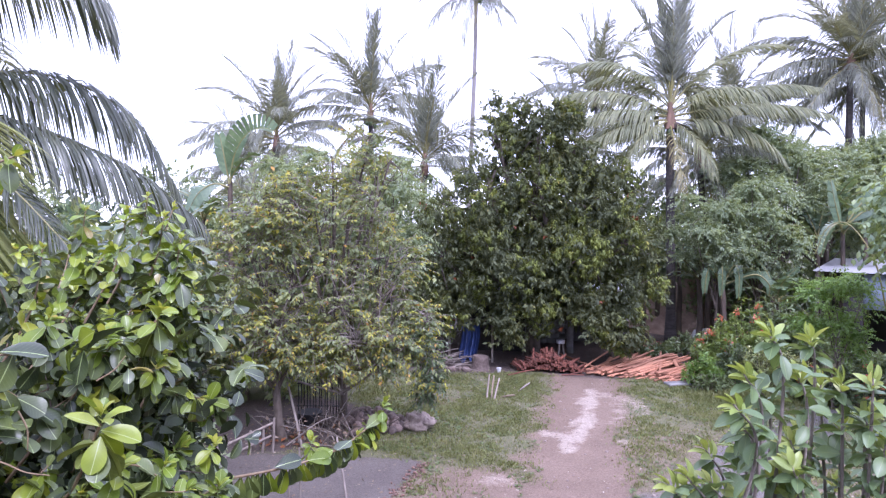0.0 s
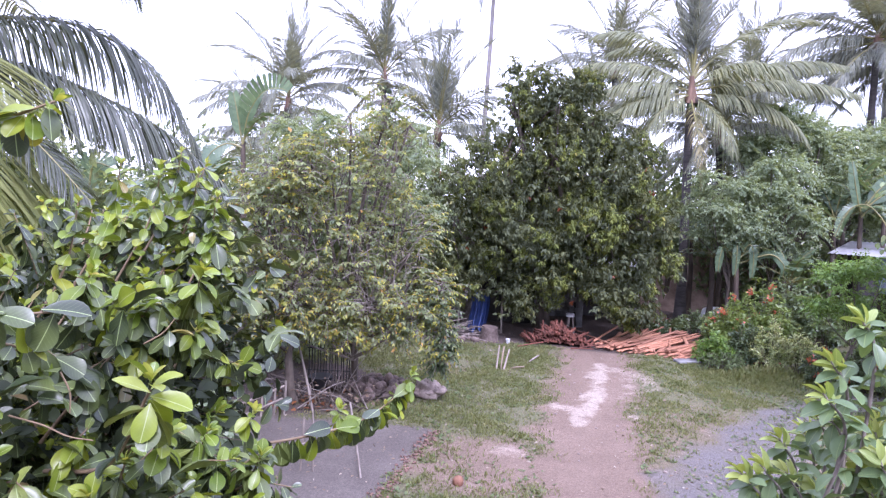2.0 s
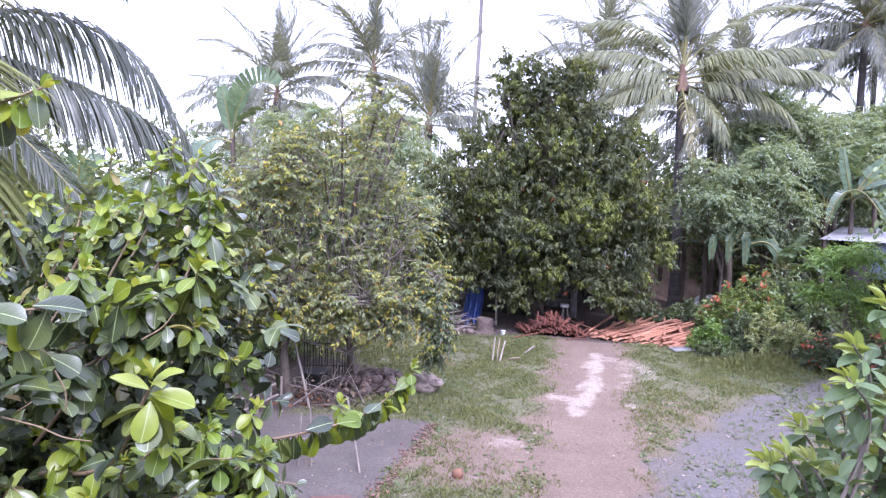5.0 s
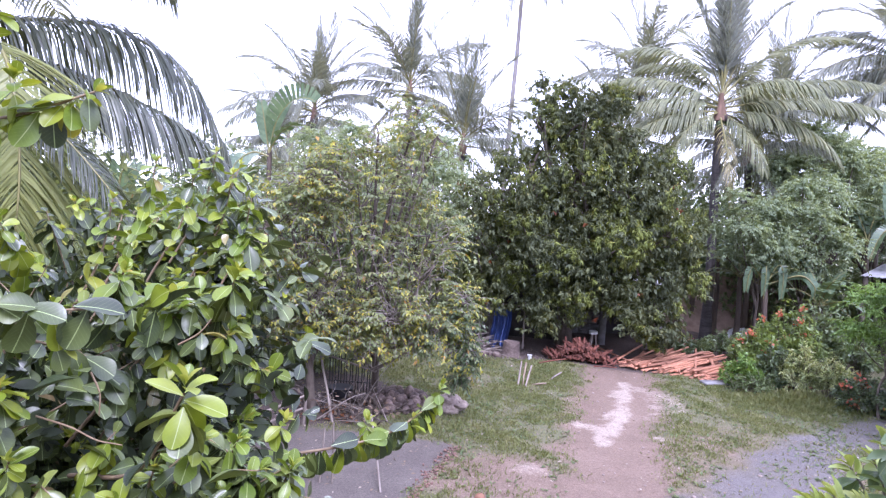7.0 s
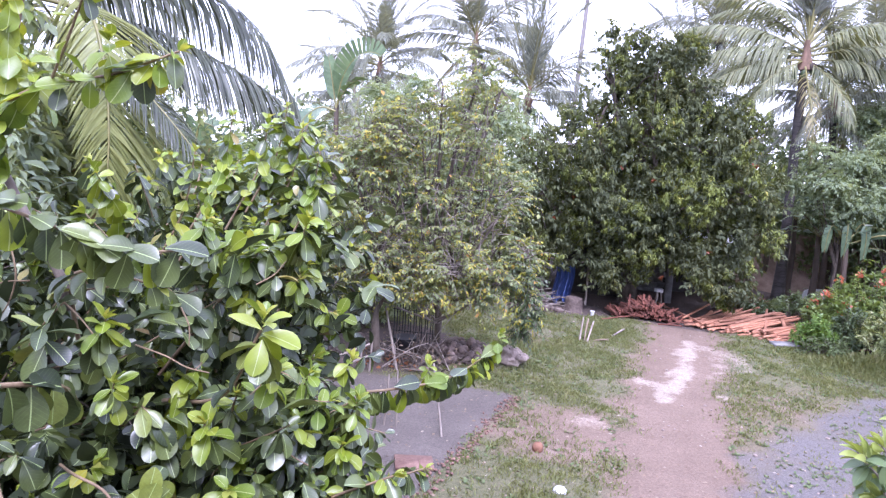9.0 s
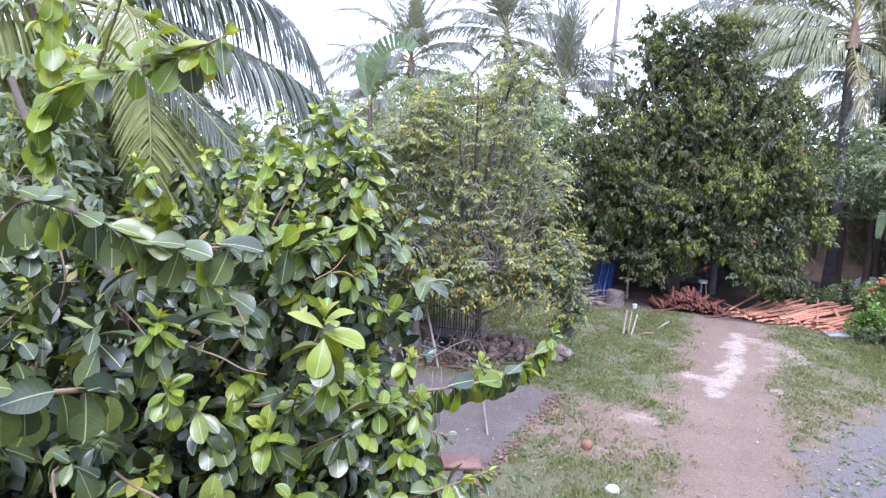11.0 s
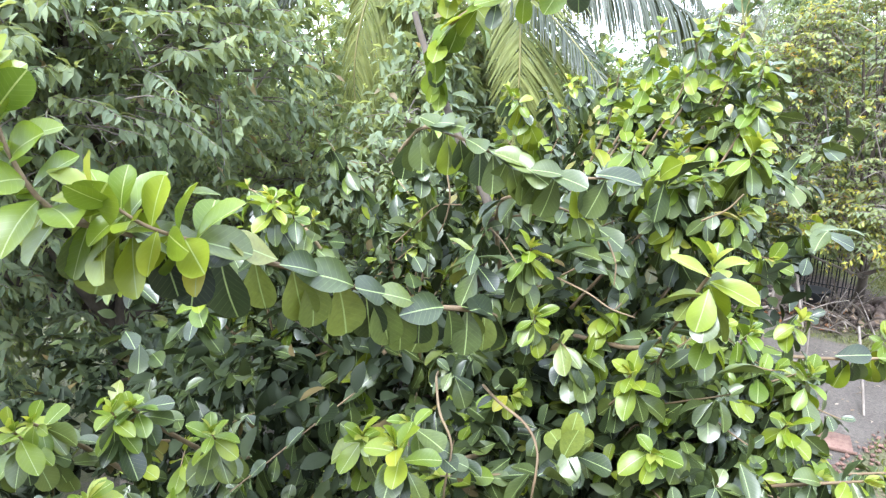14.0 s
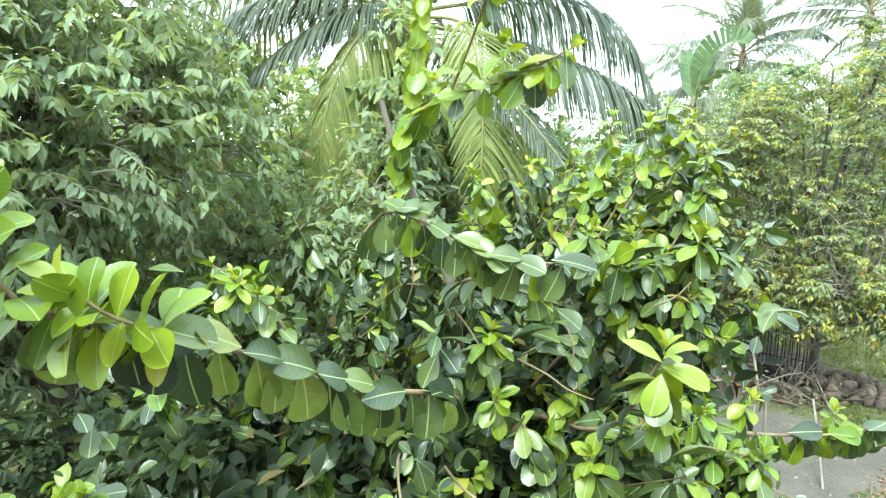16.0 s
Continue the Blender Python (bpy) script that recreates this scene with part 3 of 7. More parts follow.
def sprays(geo, rng, lobes, n, length, pairs, size, shape, droop=0.45, mi=0, width=1.0, new_mi=None, new_share=0.0, stick_mi=None, low=0.3, gaps=-0.3, grain=1.0, inner=0.6, squash=1.0):
    """Curved branchlets that leave a crown's lobes, with leaves in pairs along them and fresher ones at their ends."""
    c = np.array([l[:3] for l in lobes], float)
    r = np.array([l[3] for l in lobes], float)
    k = rng.choice(len(lobes), n, p=r**2 / (r**2).sum())
    u = unit(rng.normal(size=(n, 3)) + (0, 0, 0.15))
    flat = np.array((1, 1, 0.55))
    p0 = c[k] + u * (1, 1, squash) * (r[k] * rng.uniform(inner, 1.0, n) - 0.4 * length)[:, None]
    keep = gap_noise(p0 + u * length * 0.6, grain, int(rng.integers(60))) > gaps
    p0, u = p0[keep], u[keep]
    n = len(p0)
    d = unit((u + 0.5 * rng.normal(size=(n, 3))) * flat + (0, 0, 0.2))
    ln = length * rng.uniform(0.6, 1.25, n)
    s = np.linspace(0.15, 1.0, pairs)
    drop = droop * rng.uniform(0.5, 1.5, n)

    def at(v):
        return p0[:, None] + d[:, None] * (ln[:, None] * v)[..., None] - UP * (ln[:, None] * drop[:, None] * v**2)[..., None]

    q = at(s[None])
    t = unit(d[:, None] - UP * (2 * drop[:, None] * s[None])[..., None])
    side = unit(np.cross(t, UP))
    for sign in (-1, 1):
        ld = unit(side * sign * 0.75 + t * 0.55 - UP * 0.45 + 0.3 * rng.normal(size=q.shape))
        nh = unit(UP + 0.4 * rng.normal(size=q.shape))
        length_k = size * (1.05 - 0.3 * s[None]) * rng.uniform(0.7, 1.15, q.shape[:2])
        pos, ldf, nhf, lf = q.reshape(-1, 3), ld.reshape(-1, 3), nh.reshape(-1, 3), length_k.ravel()
        ok = pos[:, 2] > low
        fresh = ((rng.random(n) < new_share)[:, None] & (s[None] > 0.55)).ravel() if new_mi is not None else np.zeros(len(pos), bool)
        a = leaf_turns(ldf, nhf, lf, np.full(len(lf), width))
        leaves(geo, shape, pos[ok & ~fresh], a[ok & ~fresh], mi)
        if new_mi is not None:
            leaves(geo, shape, pos[ok & fresh], a[ok & fresh], new_mi)
    if stick_mi is not None:
        line = at(np.array([[-0.5, 0.0, 0.5, 1.0]]))
        for row in line[line[:, :, 2].min(1) > low]:
            tube(geo, row, 0.008, 0.003, 4, stick_mi)


# ---- the yard: one sheet of ground out to the horizon ----
def step(a, b, x):
    t = np.clip((x - a) / (b - a), 0, 1)
    return t * t * (3 - 2 * t)


def along(x, y, pts):
    """Distance from a line of points."""
    best = np.full(np.shape(x), 1e9)
    for (ax, ay), (bx, by) in zip(pts, pts[1:]):
        dx, dy = bx - ax, by - ay
        t = np.clip(((x - ax) * dx + (y - ay) * dy) / (dx * dx + dy * dy), 0, 1)
        best = np.minimum(best, np.hypot(x - ax - t * dx, y - ay - t * dy))
    return best


ROAD = [(1.2, -5), (1.35, 7), (1.55, 11.5), (2.1, 15), (2.9, 19.5), (2.9, 23)]
EDGING = [(-1.3, 12.75), (-1.62, 11.3), (-2.05, 9.3), (-2.5, 7.0)]


def cover(x, y):
    """Shares of trodden dirt, spilt lime, sand or gravel, and bare soil under the trees, darkened by painted shade."""
    pt = np.stack([np.ravel(x), np.ravel(y), 0 * np.ravel(x)], -1)
    wave = gap_noise(pt, 1.1, 11).reshape(np.shape(x))
    wave2 = gap_noise(pt, 2.7, 13).reshape(np.shape(x))
    d = along(x, y, ROAD) + 0.35 * wave + 0.25 * wave2
    path = 1 - step(0.5, 1.8, d)
    path = np.maximum(path, 0.8 * (1 - step(0.5, 1.5, np.hypot((x + 0.3) / 1.5, (y - 11.2) / 1.4) + 0.4 * wave2)))
    path = np.maximum(path, 0.55 * (1 - step(1.5, 4.0, np.hypot((x - 4.6) / 1.6, (y - 11.0) / 1.8))))
    path = np.maximum(path, 0.5 * (1 - step(0.4, 1.1, np.hypot(x + 1.5, (y - 17.2)))))
    lime = 0.82 * (1 - step(0.03, 0.46, along(x, y, [(1.6, 13.7), (1.65, 14.2), (2.1, 15.1), (2.35, 16.2), (2.6, 17.4), (2.85, 18.6)]) + 0.2 * wave + 0.28 * wave2))
    lime = np.maximum(lime, 0.54 * (1 - step(0.1, 0.65, along(x, y, [(2.9, 18.5), (3.5, 18.1), (3.85, 17.4), (3.9, 16.8)]) + 0.3 * wave2)))
    lime = np.maximum(lime, 0.45 * (1 - step(0.1, 0.5, along(x, y, [(3.0, 15.7), (3.3, 16.3), (3.4, 17.4)]) + 0.3 * wave2)))
    lime = np.maximum(lime, 0.66 * (1 - step(0.1, 0.45, along(x, y, [(1.3, 14.8), (1.9, 14.7)]) + 0.1 * wave2)))
    lime = np.maximum(lime, 0.62 * (1 - step(0.08, 0.36, np.hypot(x - 2.95, y - 14.36))))
    lime = np.maximum(lime, 0.42 * (1 - step(0.1, 0.5, np.hypot((x + 0.5) / 0.8, (y - 10.3) / 0.7))))
    lime = np.maximum(lime, 0.5 * (1 - step(0.2, 0.8, np.hypot((x - 0.1) / 1.0, (y - 11.9) / 0.7))))
    right = np.interp(y, [7, 9.3, 11.3, 12.75, 13.3], [-2.5, -2.05, -1.62, -1.3, -1.4])
    sand = (1 - step(-0.25, 0.1, x - right)) * (1 - step(12.5, 13.2, y)) * step(-9.5, -7, x)
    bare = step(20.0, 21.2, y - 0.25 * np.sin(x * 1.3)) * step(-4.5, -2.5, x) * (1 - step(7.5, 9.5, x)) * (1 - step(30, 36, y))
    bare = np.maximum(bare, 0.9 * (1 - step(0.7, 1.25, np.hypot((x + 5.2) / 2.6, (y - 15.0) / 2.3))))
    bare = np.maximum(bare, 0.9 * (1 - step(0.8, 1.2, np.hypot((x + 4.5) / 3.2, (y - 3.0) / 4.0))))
    return path, lime, sand, bare


def gravel(x, y):
    """Grey-blue gravel spread along the far side of the yard."""
    pt = np.stack([np.ravel(x), np.ravel(y), 0 * np.ravel(x)], -1)
    d = along(x, y, [(3.0, 9.5), (3.6, 10.9), (4.9, 12.8), (6.5, 15.0), (9.2, 17.2)]) + 0.5 * gap_noise(pt, 1.1, 31).reshape(np.shape(x)) + 0.3 * gap_noise(pt, 2.9, 33).reshape(np.shape(x))
    wide = np.interp(y, [8, 10.5, 13, 15, 17.5], [1.6, 1.25, 1.3, 0.95, 0.7])
    return 0.9 * (1 - step(0.35, 1.15, d / wide))


def ground_height(x, y):
    d = along(x, y, ROAD)
    return -0.04 * (1 - step(0.5, 1.6, d)) + 0.025 * np.sin(x * 1.7 + 0.6 * y) * np.sin(y * 1.1 - 0.4 * x) * step(0.6, 2, d)


def build_ground():
    gx = np.concatenate([[-600, -250, -120, -60, -35, -24], np.arange(-17, 17.01, 0.2), [24, 35, 60, 120, 250, 600]])
    gy = np.concatenate([[-600, -200, -60, -20, -6, 0, 4], np.arange(6, 30.01, 0.2), [33, 38, 48, 70, 120, 250, 600]])
    x, y = np.meshgrid(gx, gy, indexing="ij")
    z = ground_height(x, y)
    nx, ny = x.shape
    i, j = np.meshgrid(np.arange(nx - 1), np.arange(ny - 1), indexing="ij")
    f = np.stack([i * ny + j, (i + 1) * ny + j, (i + 1) * ny + j + 1, i * ny + j + 1], -1)
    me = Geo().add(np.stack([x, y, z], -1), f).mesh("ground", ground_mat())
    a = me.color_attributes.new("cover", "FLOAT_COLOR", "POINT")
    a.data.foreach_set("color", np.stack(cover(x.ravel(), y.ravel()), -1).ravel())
    a = me.attributes.new("gravel", "FLOAT", "POINT")
    a.data.foreach_set("value", gravel(x.ravel(), y.ravel()))
    solid("ground", me, None, "trodden yard of patchy grass, pale dirt track, spilt lime and grey sand", "ground", kind="structure")


build_ground()

# the house that the view is taken from: plain wall and balcony slab behind the eye
g = Geo()
block(g, -3.2, 4.2, -2.2, -1.2, 0, 7.0)
solid("wall_south", g, M_PLASTER, "plain plastered house wall behind the balcony", "wall", kind="structure")
g = Geo()
block(g, -1.3, 2.6, -1.2, 0.6, 2.98, 3.15)
solid("balcony_floor", g, M_CONCRETE, "bare concrete balcony slab against the house wall", "balcony", kind="structure")


# ---- coconut palms ----
def bent_line(elev, bend, length, seed=0, n=22):
    """A midrib that leaves the crown along +x at an angle and bends over."""
    s = np.linspace(0, 1, n)
    ang = np.radians(elev) - np.radians(bend) * s**1.5
    l = length / (n - 1)
    x = np.concatenate([[0], np.cumsum(np.cos(ang[:-1]) * l)])
    z = np.concatenate([[0], np.cumsum(np.sin(ang[:-1]) * l)])
    return np.stack([x, 0.06 * length * np.sin(s * 2 + seed) * s, z], -1)


def frond_mesh(name, line, seed, pairs=56, hang=0.9, mat=M_PALM, blade=1.0, width=0.07, segs=3, ragged=0.1, first=0.12, lay=18, split=False, face=None, short=1.0):
    """A feather frond along a line: midrib and two combs of drooping leaflets."""
    rng = np.random.default_rng(seed)
    g = Geo()
    s = np.linspace(0, 1, len(line))
    length = np.linalg.norm(np.diff(line, axis=0), axis=1).sum()
    rib = Geo() if split else g
    tube(rib, line, 0.008 * length, 0.005, 6, 0 if split else 1)
    grad = np.gradient(line, axis=0)
    for sign in (-1, 1):
        u = np.linspace(first, 0.995, pairs) + rng.normal(size=pairs) * 0.004
        u = u[rng.random(pairs) > ragged].clip(0, 1)
        k = len(u)
        at = np.stack([np.interp(u, s, line[:, c]) for c in range(3)], -1)
        tan = unit(np.stack([np.interp(u, s, grad[:, c]) for c in range(3)], -1))
        side = unit(np.cross(tan, UP + np.array((1e-3, 0, 0)))) * sign
        if face is not None:
            side = unit(np.array(face) - tan * (tan @ np.array(face))[:, None]) * sign
        nor = np.cross(side * sign, tan)
        ln = blade * (0.5 + 0.5 * np.sin(np.pi * np.clip(u * 0.85 + 0.12, 0, 1)) ** 0.7) * (1 - 0.5 * u**5) * rng.uniform(0.85, 1.1, k) * (short if sign < 0 else 1)
        phi = np.radians(lay + 36 * u)
        d = side * np.cos(phi)[:, None] + tan * np.sin(phi)[:, None] + nor * 0.25 + rng.normal(size=(k, 3)) * 0.06
        cur, rows = at.copy(), [at.copy()]
        for q in range(segs):
            dd = unit(d + np.array((0, 0, -1)) * hang * (q + 0.35) / segs * 1.7)
            cur = cur + dd * (ln / segs)[:, None]
            rows.append(cur)
        wv = unit(tan + rng.normal(size=(k, 3)) * 0.2)
        ws = width * np.interp(np.linspace(0, 1, segs + 1), [0, 0.3, 0.7, 1], [0.5, 1, 0.8, 0.06])
        v = np.stack([np.stack([r - wv * w / 2, r + wv * w / 2], 1) for r, w in zip(rows, ws)], 1)
        n = 2 * (segs + 1)
        f = np.array([(2 * q, 2 * q + 1, 2 * q + 3, 2 * q + 2) for q in range(segs)])
        g.add(v, (f[None] + (np.arange(k) * n)[:, None, None]), None, 0)
    if split:
        return g.mesh(name, mat), rib.mesh("midrib", M_RACHIS)
    return g.mesh(name, mat, M_RACHIS)


FRONDS = {}
for q, (elev, bend, hang, lay, blade) in enumerate([(85, 6, 0.0, 44, 0.9), (70, 30, 0.1, 40, 1.0), (52, 58, 0.5, 36, 1.15), (34, 60, 1.1, 36, 1.3), (13, 50, 1.6, 36, 1.35), (-9, 40, 1.9, 36, 1.3), (-34, 34, 1.9, 36, 1.2)]):
    FRONDS[q] = [frond_mesh("frond", bent_line(elev + 3 * e, bend * (1 + 0.2 * e), (5.4 if q < 2 else 5.0) - 0.3 * e, e), 10 * q + e, 112, hang, M_PALM, blade, 0.05, ragged=0.05 if q < 2 else 0.1, lay=lay) for e in (0, 1)]
FRONDS["old"] = [frond_mesh("frond", bent_line(-38, 40, 4.0), 91, 56, 1.3, M_PALM_OLD, 0.8, 0.045, ragged=0.2, lay=34), frond_mesh("frond", bent_line(-62, 22, 3.6), 92, 52, 1.3, M_PALM_OLD, 0.75, 0.045, ragged=0.25, lay=34)]


def palm(x, y, z, size, seed, label, rings=(3, 4, 5, 5, 5, 4, 3), old=1, old_turn=None, lean=(0.4, 0.2), r=0.17, bark=None, set_fronds=None, group="palms"):
    """Coconut palm: trunk, boot of fibre, fronds from the spear down, a few nuts."""
    rng = np.random.default_rng(seed)
    t = thing("coconut_palm", label, "palm tree", group, at=(x - lean[0], y - lean[1], 0))
    g = Geo()
    n = max(10, int(z / 0.35))
    line = smooth_line([(x - lean[0], y - lean[1], -0.1), (x - lean[0] * 0.8, y - lean[1] * 0.8, z * 0.35), (x - lean[0] * 0.2, y - lean[1] * 0.2, z * 0.75), (x, y, z + 0.15)], n)
    tube(g, line, r, r * 0.72, 10, 0, 0.035, seed, r * 0.6)
    solid("trunk", g, bark or M_PALM_TRUNK, parent=t)
    g = Geo()
    tube(g, smooth_line([(x, y, z - 0.15), (x, y, z + 0.3), (x, y, z + 0.6), (x, y, z + 0.9)], 8), r * 1.3, r * 0.4, 8, 0, 0.2, seed)
    solid("crown_fibre", g, M_THATCH, parent=t)
    if set_fronds:
        for q, (az, elev, bend, length, hang, lay) in enumerate(set_fronds):
            me = frond_mesh("frond", bent_line(elev, bend, length, q), 500 + 7 * q + seed, int(24 * length), hang * 0.75, M_PALM_OLIVE if elev < 60 else M_PALM, 1.3 if elev < 60 else 1.15, 0.056, 4, 0.05, 0.14, 36)
            solid("frond", me, None, parent=t, m=pose(x, y, z + 0.2 + 0.9 * max(0.0, min(1.0, elev / 85)), rng.normal() * 3, 0, az))
    else:
        turn = rng.uniform(0, 360)
        for q, count in enumerate(rings):
            for e in range(count):
                turn += 137.5 + rng.normal() * 12
                me = FRONDS[q][int(rng.integers(2))]
                m = pose(x, y, z + 0.95 - 0.13 * q, rng.normal() * 6, rng.normal() * 5, turn) @ Matrix.Scale(size * rng.uniform(0.85, 1.08) * (0.94 if q < 2 else 1), 4)
                solid("frond", me, None, parent=t, m=m)
    for e in range(old):
        m = pose(x, y, z + 0.1, 0, 0, rng.uniform(180, 350) if old_turn is None else old_turn + 75 * e) @ Matrix.Scale(size, 4)
        solid("frond", FRONDS["old"][e % 2], None, "dry yellow hanging frond", parent=t, m=m)
    for e in range(7):
        a = rng.uniform(0, 6.28)
        g = Geo()
        lump(g, (x + 0.3 * math.cos(a), y + 0.3 * math.sin(a), z - 0.05 - 0.14 * (e % 3)), 0.12, e, 6, 0.08, squash=1.2)
        solid("coconut", g, M_COCONUT if e % 3 == 0 else M_HEDGE, parent=t)
    return t


# bearing, rise, bend, length, hang of the leaflets, their angle to the midrib
WIDE_CROWN = [
    (100, 87, 5, 4.8, 0.0, 52), (-60, 83, 9, 4.7, 0.0, 50), (185, 83, 8, 4.9, 0.0, 50), (5, 84, 7, 5.0, 0.0, 50), (80, 78, 14, 5.0, 0.05, 48), (150, 76, 22, 4.8, 0.1, 46),
    (25, 64, 38, 5.4, 0.2, 44), (5, 50, 60, 5.6, 0.9, 36), (172, 52, 74, 4.5, 1.5, 32), (140, 44, 60, 4.6, 1.2, 32), (60, 46, 58, 5.0, 1.0, 34), (182, 26, 44, 4.3, 2.0, 30),
    (192, 12, 44, 3.9, 2.3, 28), (160, 2, 50, 4.0, 2.5, 28), (8, 24, 36, 6.2, 1.9, 30), (-6, 12, 36, 5.8, 2.2, 28), (-35, 30, 92, 4.2, 1.8, 30), (-22, -2, 62, 4.8, 2.3, 30),
    (200, -4, 46, 4.4, 2.4, 28), (178, -28, 40, 3.8, 2.6, 28), (120, 12, 50, 4.6, 2.2, 28), (-90, 80, 12, 4.9, 0.0, 50), (90, 70, 24, 5.0, 0.1, 46), (110, 58, 40, 5.0, 0.4, 40),
    (95, 22, 60, 4.6, 2.0, 30), (215, -18, 50, 3.6, 2.6, 28), (40, -4, 50, 4.4, 2.5, 28), (-60, -30, 40, 3.4, 2.4, 30),
]
palm(-10.75, 31.2, 8.5, 0.92, 1, "grey-green coconut palm with upright spear and arching fronds", (3, 6, 5, 4, 4, 4, 2), 0, lean=(0.5, 0))
palm(-6.45, 33.4, 10.2, 0.98, 2, "coconut palm with thin ragged crown behind the fruit trees", (2, 5, 5, 4, 4, 3, 1), 1, lean=(-0.3, 0))
palm(-3.2, 29.8, 7.2, 0.9, 3, "coconut palm with dark dense crown and one dry frond", (4, 6, 5, 5, 4, 4, 3), 1, 250, lean=(0.25, 0))
palm(-1.1, 38.0, 18.2, 0.85, 4, "very tall coconut palm with pale slender trunk", (2, 2, 2, 3, 4, 4, 3), 1, lean=(0.4, 0), r=0.15, bark=M_PALM_PALE)
palm(6.95, 26.2, 8.75, 1.1, 5, "large coconut palm with wide drooping crown behind the lumber", old=1, old_turn=262, lean=(-0.2, -0.1), r=0.19, set_fronds=WIDE_CROWN)
palm(5.6, 36.0, 11.4, 0.95, 6, "distant coconut palm half hidden by a nearer crown")
palm(12.8, 36.0, 10.6, 0.95, 7, "distant coconut palm with low spreading crown", (2, 3, 4, 5, 5, 5, 3))
palm(17.6, 33.6, 12.6, 1.1, 8, "tall coconut palm with dark trunk and bushy crown", (3, 6, 5, 5, 6, 6, 4), lean=(0.1, 0.3), r=0.2)
palm(19.3, 35.6, 12.0, 1.1, 9, "tall coconut palm standing close beside another", (3, 3, 4, 5, 6, 6, 4), lean=(-0.1, 0.2))
palm(25.2, 36.0, 11.9, 0.95, 10, "distant coconut palm at the edge of the grove")
palm(8.5, 27.4, 7.2, 0.85, 11, "coconut palm with dark leaning trunk and drooping old fronds", (0, 1, 1, 2, 3, 3, 3), 2, 300, lean=(-0.9, 0.2), r=0.15)
palm(4.4, 33.5, 7.9, 0.9, 14, "distant coconut palm half hidden behind the mango", (2, 3, 4, 4, 4, 3, 2))
palm(10.6, 33.5, 7.6, 1.0, 15, "coconut palm with full crown in the grove", (1, 2, 3, 4, 4, 4, 3))
palm(20.6, 38.0, 6.6, 0.9, 16, "low distant coconut palm between taller trunks", (1, 2, 3, 4, 4, 3, 2))
palm(-13.8, 36.0, 7.4, 0.9, 12, "distant coconut palm over the banana clump", (1, 2, 3, 4, 4, 3, 2))
palm(-9.6, 24.5, 4.3, 0.7, 13, "short young coconut palm beside the bananas", (1, 2, 3, 4, 4, 3, 1), 1)

# the near palm, whose fronds hang over the near tree
NP = (-6.85, 6.3, 6.1)
near_palm = thing("coconut_palm", "near coconut palm with long drooping yellow-ribbed fronds", "palm tree", "palms", at=(-7.2, 6.6, 0))
g = Geo()
tube(g, smooth_line([(-7.2, 6.6, -0.1), (-7.15, 6.5, 2.5), (-7.0, 6.35, 5), (*NP[:2], NP[2] + 0.2)], 22), 0.16, 0.12, 12, 0, 0.05, 3, 0.15)
solid("trunk", g, M_PALM_TRUNK, parent=near_palm)
g = Geo()
tube(g, smooth_line([(*NP[:2], NP[2] - 0.2), NP, (*NP[:2], NP[2] + 0.8)], 6), 0.2, 0.08, 10, 0, 0.12, 4)
solid("crown_fibre", g, M_THATCH, parent=near_palm)
# sunlit and backlit copies of one leaflet: the light is put into their colours
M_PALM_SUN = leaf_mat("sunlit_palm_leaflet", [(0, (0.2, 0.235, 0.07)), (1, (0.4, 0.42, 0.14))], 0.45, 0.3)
M_PALM_SHADE = leaf_mat("backlit_palm_leaflet", [(0, (0.07, 0.084, 0.062)), (0.6, (0.125, 0.142, 0.098)), (1, (0.21, 0.225, 0.14))], 0.36, 0.28)
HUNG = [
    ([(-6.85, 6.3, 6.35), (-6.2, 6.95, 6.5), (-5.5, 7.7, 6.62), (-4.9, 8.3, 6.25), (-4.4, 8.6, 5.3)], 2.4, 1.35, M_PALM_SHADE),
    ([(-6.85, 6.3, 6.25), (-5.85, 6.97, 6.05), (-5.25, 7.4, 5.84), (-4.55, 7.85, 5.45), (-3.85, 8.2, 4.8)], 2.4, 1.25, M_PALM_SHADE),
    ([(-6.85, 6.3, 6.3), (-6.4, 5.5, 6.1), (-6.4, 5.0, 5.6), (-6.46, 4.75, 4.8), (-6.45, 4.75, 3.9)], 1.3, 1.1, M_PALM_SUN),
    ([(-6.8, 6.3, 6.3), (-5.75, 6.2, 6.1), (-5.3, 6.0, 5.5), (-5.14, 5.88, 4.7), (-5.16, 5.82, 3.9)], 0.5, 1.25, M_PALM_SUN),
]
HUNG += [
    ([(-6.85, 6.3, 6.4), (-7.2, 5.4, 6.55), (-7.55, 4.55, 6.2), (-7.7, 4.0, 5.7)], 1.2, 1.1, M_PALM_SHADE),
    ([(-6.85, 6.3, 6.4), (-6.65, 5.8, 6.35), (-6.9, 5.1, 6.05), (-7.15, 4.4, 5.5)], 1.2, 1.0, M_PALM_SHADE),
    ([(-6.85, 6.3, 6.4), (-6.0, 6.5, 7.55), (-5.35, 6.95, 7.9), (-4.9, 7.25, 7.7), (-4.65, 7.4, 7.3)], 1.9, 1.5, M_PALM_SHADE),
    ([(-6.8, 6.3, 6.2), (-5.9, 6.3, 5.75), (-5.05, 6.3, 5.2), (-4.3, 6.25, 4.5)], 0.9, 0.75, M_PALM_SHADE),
]
